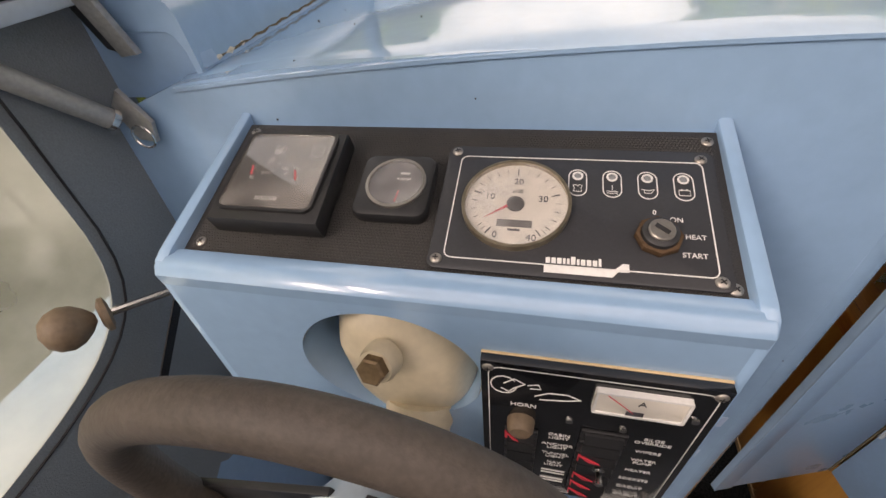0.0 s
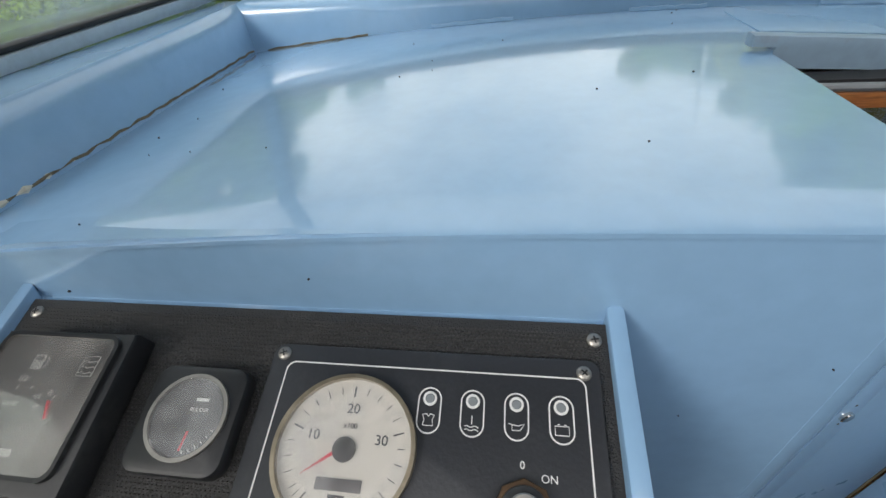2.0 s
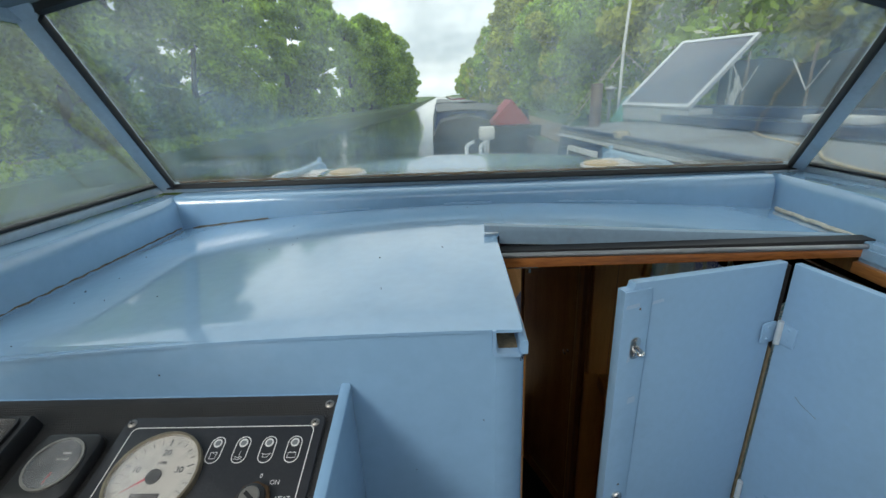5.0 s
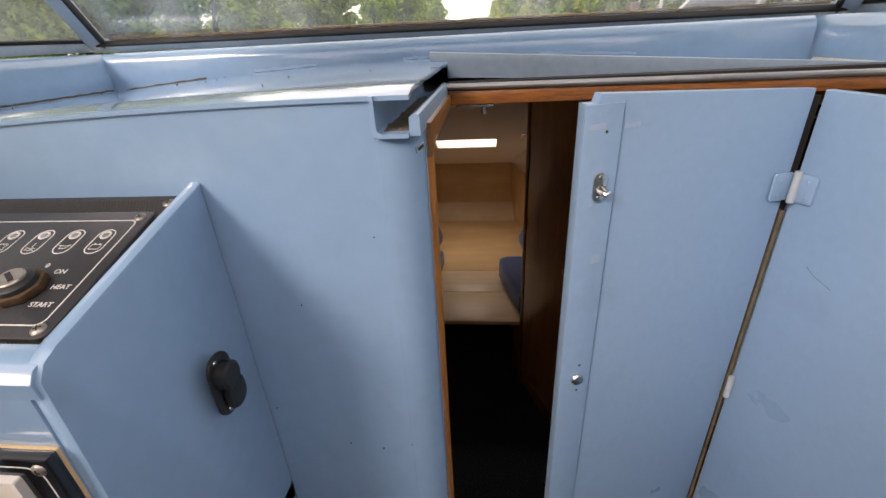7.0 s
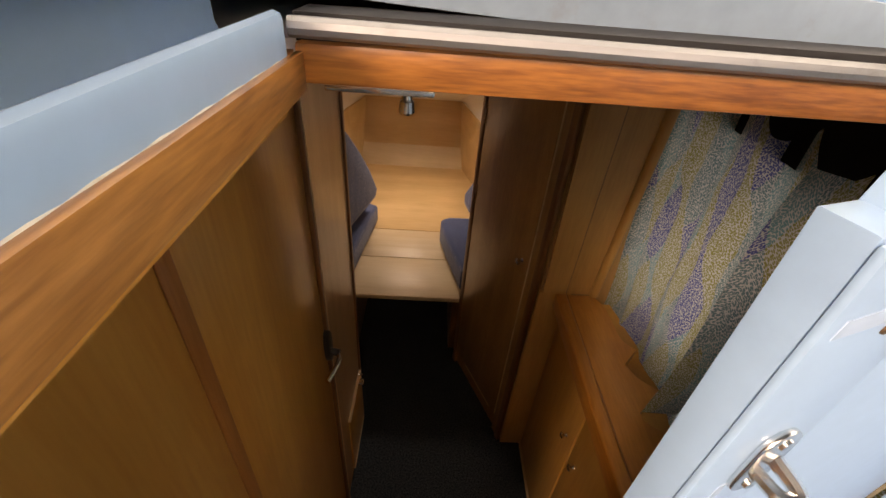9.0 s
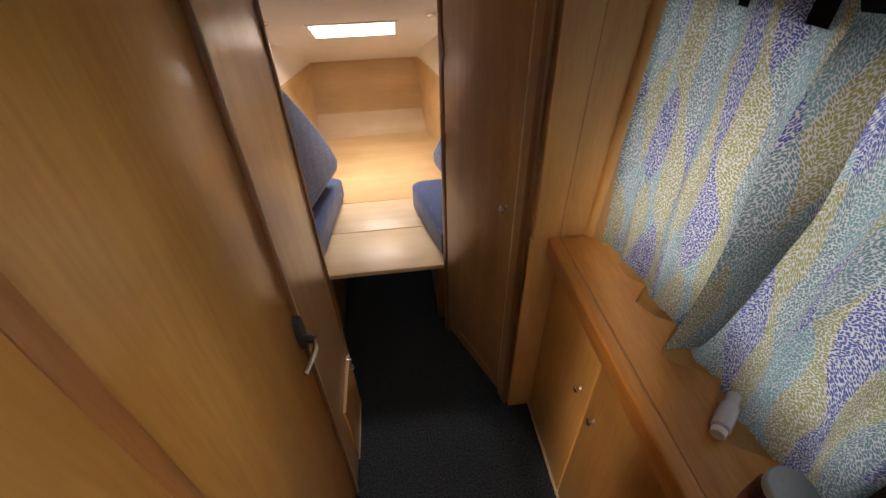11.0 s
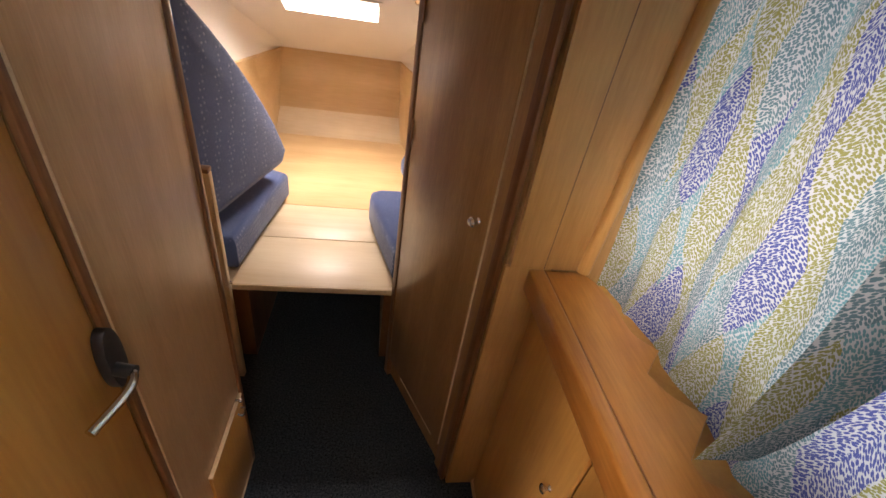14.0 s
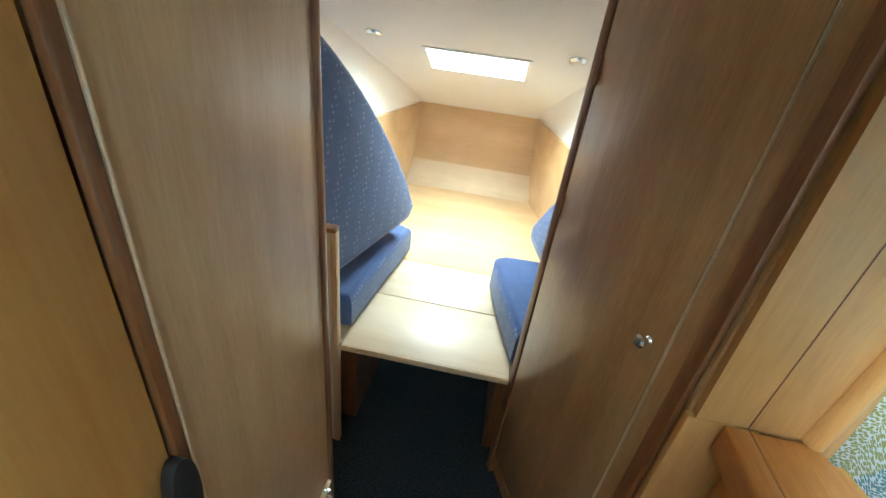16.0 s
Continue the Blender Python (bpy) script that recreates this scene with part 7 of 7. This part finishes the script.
def tree(x, y, h, spread, material, seed, label, blossom=False, low=0.15, leaf=0.16, per=230, n_clumps=70):
    rs = random.Random(seed)
    gz = 0.6
    t = root("tree", (x, y, gz), label, "tree", "canal-side trees")
    bm = tube(smooth_line([(x, y, gz - 0.3), (x + rs.uniform(-.2, .2), y, gz + h * 0.25), (x + rs.uniform(-.4, .4), y + rs.uniform(-.3, .3), gz + h * 0.55), (x + rs.uniform(-.5, .5), y, gz + h * 0.85)], 4), h * 0.016, 8)
    for v in bm.verts:
        k = 1.3 - 1.05 * min(1, max(0, (v.co.z - gz) / h))
        v.co.x, v.co.y = x + (v.co.x - x) * k, y + (v.co.y - y) * k
    part("trunk", bm, BARK, t)
    clumps, limbs = [], bmesh.new()
    for k in range(n_clumps):
        a, f = rs.uniform(0, 2 * math.pi), rs.random()
        zz = gz + h * (low + (1 - low) * (k + rs.random()) / n_clumps)
        f_h = (zz - gz) / h
        rad = spread * (1.05 - abs(f_h - 0.45) * 1.25) * rs.uniform(0.45, 1.0)
        c = (x + rad * math.cos(a), y + rad * math.sin(a), zz)
        clumps.append((c, spread * rs.uniform(0.13, 0.30)))
        if k % 6 == 0:
            tube([(x, y, gz + max(0.1, f_h * 0.7) * h), ((x + c[0]) / 2, (y + c[1]) / 2, zz * 0.93), c], h * 0.004, 5, limbs)
    part("limbs", limbs, BARK, t)
    leaf_cloud("crown", clumps, per, leaf, material, t, seed)
    if blossom:
        tops = [(c, r * 1.06) for c, r in clumps if rs.random() < 0.55]
        leaf_cloud("blossom", tops, per // 3, leaf * 0.7, BLOSSOM, t, seed + 500, "white hawthorn blossom")
    return t


rs = random.Random(3)
y = 4.0
k = 0
while y < 120:
    x = -PORT_W - 4.4 + narrow(y) * 1.25 + canal_x(y) + rs.uniform(-0.8, 0.8)
    near = y < 30
    tree(x - (1.5 if y < 9 else 0), y, rs.uniform(8.5, 11.5), rs.uniform(2.8, 3.8), (LEAF_A, LEAF_B, LEAF_A)[k % 3], 20 + k, "tall leafy green tree on the far canal bank", low=0.03, leaf=0.15 if near else 0.26, per=430 if near else 170)
    y += rs.uniform(2.6, 3.6) * (1.0 + y / 40)
    k += 1
y = 9.0
while y < 120:
    x = STAR_W + 4.9 - 1.6 * min(1, y / 50) + canal_x(y) + rs.uniform(-0.4, 0.6)
    near = y < 30
    tree(x, y, rs.uniform(6.2, 9.0) if y > 14 else 6.0, rs.uniform(2.4, 3.2), (LEAF_C, LEAF_B, LEAF_A)[k % 3], 60 + k, "hawthorn tree with white blossom by the towpath" if k % 2 else "leafy green tree by the towpath", blossom=bool(k % 2), low=0.04, leaf=0.12 if near else 0.24, per=430 if near else 170)
    y += rs.uniform(2.3, 3.3) * (1.0 + y / 40)
    k += 1
for k2, (x, y2) in enumerate(((8.6, 2.0), (9.6, 4.5), (8.4, -2.5), (7.4, 6.6), (-13, 0.5), (-13.5, -4))):
    tree(x, y2, 3.6 if x > 0 else 8.0, 2.0 if x > 0 else 3.0, LEAF_C if x > 0 else LEAF_A, 140 + k2, "bushy green shrub above the towpath" if x > 0 else "tall leafy green tree on the far canal bank", low=0.03, leaf=0.11, per=300)
# scrub along the feet of the trees and rough grass on the banks
sc_ = root("scrub", (0, 40, 0.5), "low green scrub and rough grass along the banks", "scrub", kind="stuff")
rg = random.Random(8)
cl = []
for k2 in range(240):
    yy = 3 + 110 * (k2 / 240) ** 1.5
    cl.append(((-PORT_W - 3.4 + narrow(yy) + canal_x(yy) + rg.uniform(-1.2, 0.2), yy + rg.uniform(-1, 1), 0.9 + rg.uniform(-0.1, 0.9)), rg.uniform(0.5, 0.95)))
    cl.append(((STAR_W + 3.2 + canal_x(yy) + rg.uniform(-0.1, 1.2), yy + 4 + rg.uniform(-1, 1), 0.9 + rg.uniform(-0.1, 1.0)), rg.uniform(0.45, 0.9)))
tagged(leaf_cloud("undergrowth", cl, 130, 0.11, LEAF_B, sc_, 77), kind="stuff")
cl = [((-PORT_W - 0.9 + canal_x(2 + 60 * (k2 / 200) ** 1.4) + rg.uniform(-0.8, 0.7), 2 + 60 * (k2 / 200) ** 1.4, 0.55), 0.35) for k2 in range(200)]
tagged(leaf_cloud("bank_grass", cl, 120, 0.07, LEAF_A, sc_, 78), kind="stuff")

# ---- the neighbouring narrowboat ----
NAVY, GREY_ROOF = mat("navy_boat_paint", (0.022, 0.04, 0.11), 0.3, vary=0.15, scale=3, dark=(0.08, 0.09, 0.12), dark_amount=0.3), mat("grey_roof_paint", (0.27, 0.28, 0.28), 0.75, vary=0.2, scale=2.5, fine=40, dark=(0.12, 0.11, 0.09), dark_amount=0.5, dark_scale=1.5)
BLACK_HULL, RED_CLOTH, WHITE_P = mat("black_hull_paint", (0.014, 0.015, 0.016), 0.5, vary=0.3), mat("red_canvas", (0.32, 0.04, 0.04), 0.8, vary=0.2, bump=0.3), mat("white_boat_paint", (0.68, 0.68, 0.66), 0.45, vary=0.1, dark=(0.3, 0.28, 0.22), dark_amount=0.3)
GREEN_SHEET = mat("green_tarpaulin", (0.1, 0.32, 0.24), 0.55, vary=0.25, scale=9, bump=0.3)
TIMBER = mat("weathered_timber", (0.28, 0.22, 0.16), 0.9, vary=0.35, scale=4, fine=60, bump=0.5)


def narrowboat(name, near, far, width, z_roof, hull_mat, cabin_mat, roof_mat, label, side=1):
    """A narrowboat whose port roof edge runs from near to far."""
    n_, f_ = Vector((*near, 0)), Vector((*far, 0))
    d = (f_ - n_).normalized()
    r = Vector((d.y, -d.x, 0))
    L = (f_ - n_).length
    b = root(name, tuple(n_ + d * L / 2 + r * width / 2 + Vector((0, 0, WZ - 0.3))), label, "boat", "moored boats")

    def pt(a, s, z):
        return n_ + d * a + r * s + Vector((0, 0, z))
    cabin = part("cabin", prism([pt(0, 0, z_roof - 0.03), pt(0, width, z_roof - 0.03), pt(0, width + 0.12, 0.75), pt(0, -0.12, 0.75)], d * L), cabin_mat, b)
    part("roof", grid(lambda u, v: pt(L * v - 0.02 + 0.04 * v, -0.03 + (width + 0.06) * u, z_roof - 0.03 + 0.06 * math.sin(math.pi * u) ** 0.6), 12, 2, thick=(0, 0, -0.03)), roof_mat, b)
    part("hull", prism([pt(-1.5, -0.16, 0.78), pt(-1.5, width + 0.16, 0.78), pt(L + 1.0, width + 0.16, 0.78), pt(L + 3.2, width / 2 + 0.1, 0.95), pt(L + 3.2, width / 2 - 0.1, 0.95), pt(L + 1.0, -0.16, 0.78)], (0, 0, -0.95)), hull_mat, b)
    part("handrail", tube([pt(0, 0.0, z_roof + 0.005), pt(L, 0.0, z_roof + 0.005)], 0.022, 8), cabin_mat, b)
    return b, pt, L, d, r


nb, npt, NL, nd, nr = narrowboat("narrowboat", (2.62, -0.8), (1.70, 5.45), 1.72, 1.45, BLACK_HULL, NAVY, GREY_ROOF, "navy narrowboat with a grey roof moored alongside")
part("white_coach_line", obox(bmesh.new(), npt(NL / 2, -0.030, 1.375), nd * (NL / 2), nr * 0.006, Vector((0, 0, 0.016))), WHITE_P, nb)
for a in (NL - 0.7, NL - 2.6, NL - 4.4):
    wn_ = part("window", obox(bmesh.new(), npt(a, -0.075, 1.12), nd * 0.34, nr * 0.02, Vector((0.02, 0, 0.17)), 0.01), WHITE_P, nb)
    part("pane", obox(bmesh.new(), npt(a, -0.092, 1.12), nd * 0.28, nr * 0.012, Vector((0.02, 0, 0.12))), BLACK_PLASTIC, wn_)
# solar panel on its box
SB, SE, SU = Vector((2.79, 4.74, 1.648)), Vector((-0.35, 0.80, 0.02)), Vector((0.72, 0.40, 0.66))
sol = root("solar_panel", (2.9, 5.3, 1.47), "tilted solar panel in a silver frame on a grey box", "solar panel")
SPn = Plane(SB, SE, SU - SE * (SU.dot(SE) / SE.length_squared))
sw_, sh_ = SE.length, (SU - SE * (SU.dot(SE) / SE.length_squared)).length
sgn = 1 if SPn.n.z > 0 else -1
# cells greyer than their own near-black: the sky's reflection put into the colour
part("panel", SPn.slab(0, sw_, 0, sh_, -0.02, 0.0), mat("solar_cells", (0.10, 0.11, 0.15), 0.22, vary=0.2, scale=3), sol)
frm = part("frame", SPn.loop([(-0.02, -0.02), (sw_ + 0.02, -0.02), (sw_ + 0.02, sh_ + 0.02), (-0.02, sh_ + 0.02)], [(0.02, 0.02), (sw_ - 0.02, 0.02), (sw_ - 0.02, sh_ - 0.02), (0.02, sh_ - 0.02)], -0.03, 0.012), mat("silver_frame", (0.7, 0.72, 0.74), 0.4, 0.3, vary=0.05), sol)
bm = bmesh.new()
for k in range(1, 6):
    SPn.slab(sw_ * k / 6 - 0.002, sw_ * k / 6 + 0.002, 0.02, sh_ - 0.02, -0.004, 0.004, bm=bm)
for k in range(1, 9):
    SPn.slab(0.02, sw_ - 0.02, sh_ * k / 9 - 0.0018, sh_ * k / 9 + 0.0018, -0.004, 0.004, bm=bm)
part("cell_lines", bm, WHITE_P, sol)
for u in (0.1, sw_ - 0.1):
    top = SPn.at(u, sh_ * 0.8, -0.02)
    part("prop", tube([top, Vector((top.x + 0.02, top.y, 1.47))], 0.012, 6), GALV, sol)
se_, su_ = SE.normalized(), Vector((SE.y, -SE.x, 0)).normalized()
bx = root("roof_box", (2.95, 5.2, 1.47), "grey painted box on feet under the solar panel", "box")
cbox = SB + se_ * (SE.length / 2) + su_ * 0.30
part("box", obox(bmesh.new(), (cbox.x, cbox.y, 1.57), se_ * 0.45, su_ * 0.30, Vector((0, 0, 0.065)), 0.006), mat("light_grey_box_paint", (0.42, 0.43, 0.43), 0.7, vary=0.12, scale=6), bx)
for a_, b_ in ((-0.4, -0.26), (0.4, -0.26), (-0.4, 0.26), (0.4, 0.26)):
    part("foot", obox(bmesh.new(), Vector((cbox.x, cbox.y, 1.4845)) + se_ * a_ + su_ * b_, se_ * 0.03, su_ * 0.03, Vector((0, 0, 0.022))), GREY_ROOF, bx)
# chimney, lantern, mast, sheet, planks, hose
chm = root("chimney", (2.03, 5.30, 1.45), "rusty brown stove chimney on the narrowboat's roof", "chimney")
part("pipe", lathe((2.03, 5.30, 1.44), (0, 0, 1), [(0.075, 0), (0.065, 0.03), (0.062, 0.42), (0.066, 0.48), (0.05, 0.485)], 24), mat("brown_stove_pipe", (0.17, 0.12, 0.09), 0.6, 0.3, vary=0.3, scale=6), chm)
part("collar", lathe((2.03, 5.30, 1.43), (0, 0, 1), [(0.10, 0), (0.10, 0.02), (0.08, 0.03)], 24), BLACK_HULL, chm)
lt_ = root("roof_lantern", (2.62, 6.6, 1.0), "small glazed lantern on a post", "lantern")
part("post", cyl((2.62, 6.6, 1.0), (2.62, 6.6, 1.72), 0.02, seg=10), GALV, lt_)
part("lamp_body", lathe((2.62, 6.6, 1.72), (0, 0, 1), [(0.05, 0), (0.06, 0.12), (0.062, 0.13)], 6), VINYL, lt_)
part("lamp_cap", lathe((2.62, 6.6, 1.85), (0, 0, 1), [(0.09, 0), (0.085, 0.015), (0.02, 0.04), (0.005, 0.06)], 6), GALV, lt_)
ms_ = root("flag_mast", (2.9, 6.9, 0.9), "thin white mast with stay lines", "mast")
part("pole", tube([(2.86, 6.9, 0.9), (2.86, 6.9, 2.4), (2.98, 6.9, 4.6)], 0.022, 8), WHITE_P, ms_)
for tx, ty in ((1.72, 5.3), (3.6, 6.2), (2.0, 6.5)):
    part("stay", tube([(2.86, 6.9, 2.35), (tx, ty, 1.46)], 0.006, 5), ROPE, ms_)
gs = root("tarpaulin", (2.75, 6.3, 1.45), "crumpled green tarpaulin on the roof", "tarpaulin")
part("sheet", grid(lambda u, v: (2.55 + 0.5 * u, 5.9 + 0.5 * v, 1.44 + 0.34 * math.sin(math.pi * u) ** 0.7 * math.sin(math.pi * v) ** 0.7 + 0.05 * noise.noise(Vector((u * 6, v * 6, 1)))), 24, 24), GREEN_SHEET, gs)
pk = root("roof_plank", (3.3, 3.9, 1.45), "navy painted gangplank stack on the roof", "plank")
part("board", obox(bmesh.new(), npt(3.9, 1.05, 1.535), nd * 1.9, nr * 0.16, Vector((0, 0, 0.04)), 0.008), NAVY, pk)
part("board", obox(bmesh.new(), npt(3.7, 1.42, 1.60), nd * 2.2, nr * 0.12, Vector((0, 0, 0.05)), 0.008), NAVY, pk)
for a in (2.6, 3.3, 4.0):
    thing("timber_offcut", obox(bmesh.new(), npt(a, 1.1, 1.60), nd * 0.22, nr * 0.09, Vector((0, 0, 0.025)), 0.006), WHITE_P, "pale offcut of board lying on the roof planks", "board", "offcuts")
hs = thing("hose", tube(smooth_line([npt(5.0, 1.0, 1.56), npt(4.6, 0.95, 1.49), npt(4.2, 0.72, 1.485), npt(3.6, 0.5, 1.48), npt(3.2, 0.2, 1.47), npt(2.6, 0.05, 1.46)], 6), 0.009, 8), mat("cream_hose", (0.6, 0.5, 0.33), 0.6), "cream hose trailing across the narrowboat's roof", "hose")
for k in range(4):
    rp = tube([npt(4.95 + 0.07 * math.cos(a) + 0.01 * k, 0.02 + 0.06 * math.sin(a), 1.455 + 0.012 * k) for a in [i * math.pi / 10 for i in range(20)]], 0.012, 7, closed=True)
    thing("rope_coil", rp, ROPE, "coil of pale rope at the roof's edge", "rope", "rope coils")

# ---- boats moored ahead ----
a2, ap, aL, ad, ar = narrowboat("narrowboat", (-0.15, 14.3), (-0.75, 27.0), 1.55, 1.38, BLACK_HULL, NAVY, BLACK_HULL, "dark narrowboat moored ahead")
part("stern_cover", prism([ap(-1.5, -0.1, 0.78), ap(-1.5, 1.65, 0.78), ap(-1.5, 1.45, 1.15), ap(-1.5, 0.8, 1.28), ap(-1.5, 0.1, 1.15)], ad * 1.5), mat("dark_grey_cover", (0.05, 0.052, 0.056), 0.7, vary=0.2), a2)
part("stern_window", obox(bmesh.new(), ap(-0.01, 0.8, 1.22), ar * 0.42, ad * 0.01, Vector((0, 0, 0.07))), BLACK_PLASTIC, a2)
b2_, bp_, bL, bd, br = narrowboat("narrowboat", (1.55, 16.5), (0.95, 30.0), 1.5, 1.25, BLACK_HULL, BLACK_HULL, BLACK_HULL, "black narrowboat with a red triangular cratch cover")
part("cratch_cover", prism([bp_(-0.9, 0.02, 0.8), bp_(-0.9, 1.48, 0.8), bp_(-0.9, 0.78, 1.62)], bd * 1.6), RED_CLOTH, b2_, "red canvas cratch cover")
part("cratch_board", prism([bp_(-0.93, 0.35, 0.8), bp_(-0.93, 1.2, 0.8), bp_(-0.93, 0.78, 1.40)], bd * 0.02), RED_CLOTH, b2_)
ob_ = root("outboard_motor", (1.05, 12.9, 0.4), "white outboard motor on the next boat's stern", "outboard motor")
part("cowl", obox(bmesh.new(), (1.30, 12.7, 0.80), (0.22, 0, 0), (0, 0.2, 0), (0, 0, 0.18), 0.06), WHITE_P, ob_)
part("leg", box(1.22, 1.38, 12.62, 12.78, 0.1, 0.66, 0.02), WHITE_P, ob_)
for i, (x, y_, w, h, mt) in enumerate(((-0.9, 33, 1.6, 1.35, NAVY), (0.6, 35, 1.5, 1.3, BLACK_HULL), (-1.6, 50, 1.6, 1.3, GREEN_SHEET), (0.0, 52, 1.6, 1.4, RED_CLOTH))):
    narrowboat("narrowboat", (x, y_), (x - 0.4, y_ + 12), w, h, BLACK_HULL, mt, GREY_ROOF, "distant narrowboat moored by the towpath")
# dark cloth screen with white cords along the towpath side of the neighbour
fs_ = root("canvas_screen", (4.4, 4.5, 0.5), "black sheet screen tied with white cords beside the neighbour boat", "screen")
part("sheet", grid(lambda u, v: (4.75 - 1.0 * u * 0.3, 1.2 + 6.0 * u, 0.5 + 1.62 * v + 0.02 * math.sin(u * 40) - 0.05 * math.sin(u * 19) * v), 60, 6, thick=(0.01, 0, 0)), BLACK_HULL, fs_)
for u in (0.15, 0.35, 0.55, 0.72, 0.9):
    x, y_ = 4.75 - 0.3 * u - 0.02, 1.2 + 6.0 * u
    part("post", tube([(x, y_, 0.45), (x, y_, 2.25)], 0.018, 6), TIMBER, fs_)
    part("cord", tube([(x - 0.02, y_ - 0.25, 2.05), (x - 0.02, y_, 1.75), (x - 0.02, y_ + 0.3, 2.1)], 0.010, 5), WHITE_P, fs_)
sg_ = thing("ornament", prism([(4.40, 6.70, 1.55), (4.40, 6.60, 1.78), (4.40, 6.68, 1.95), (4.40, 6.76, 1.93), (4.40, 6.74, 1.78), (4.40, 6.90, 1.62), (4.40, 6.86, 1.55)], (0.02, 0, 0), bevel=0.004), WHITE_P, "white cut-out ornament on the dark screen", "ornament")
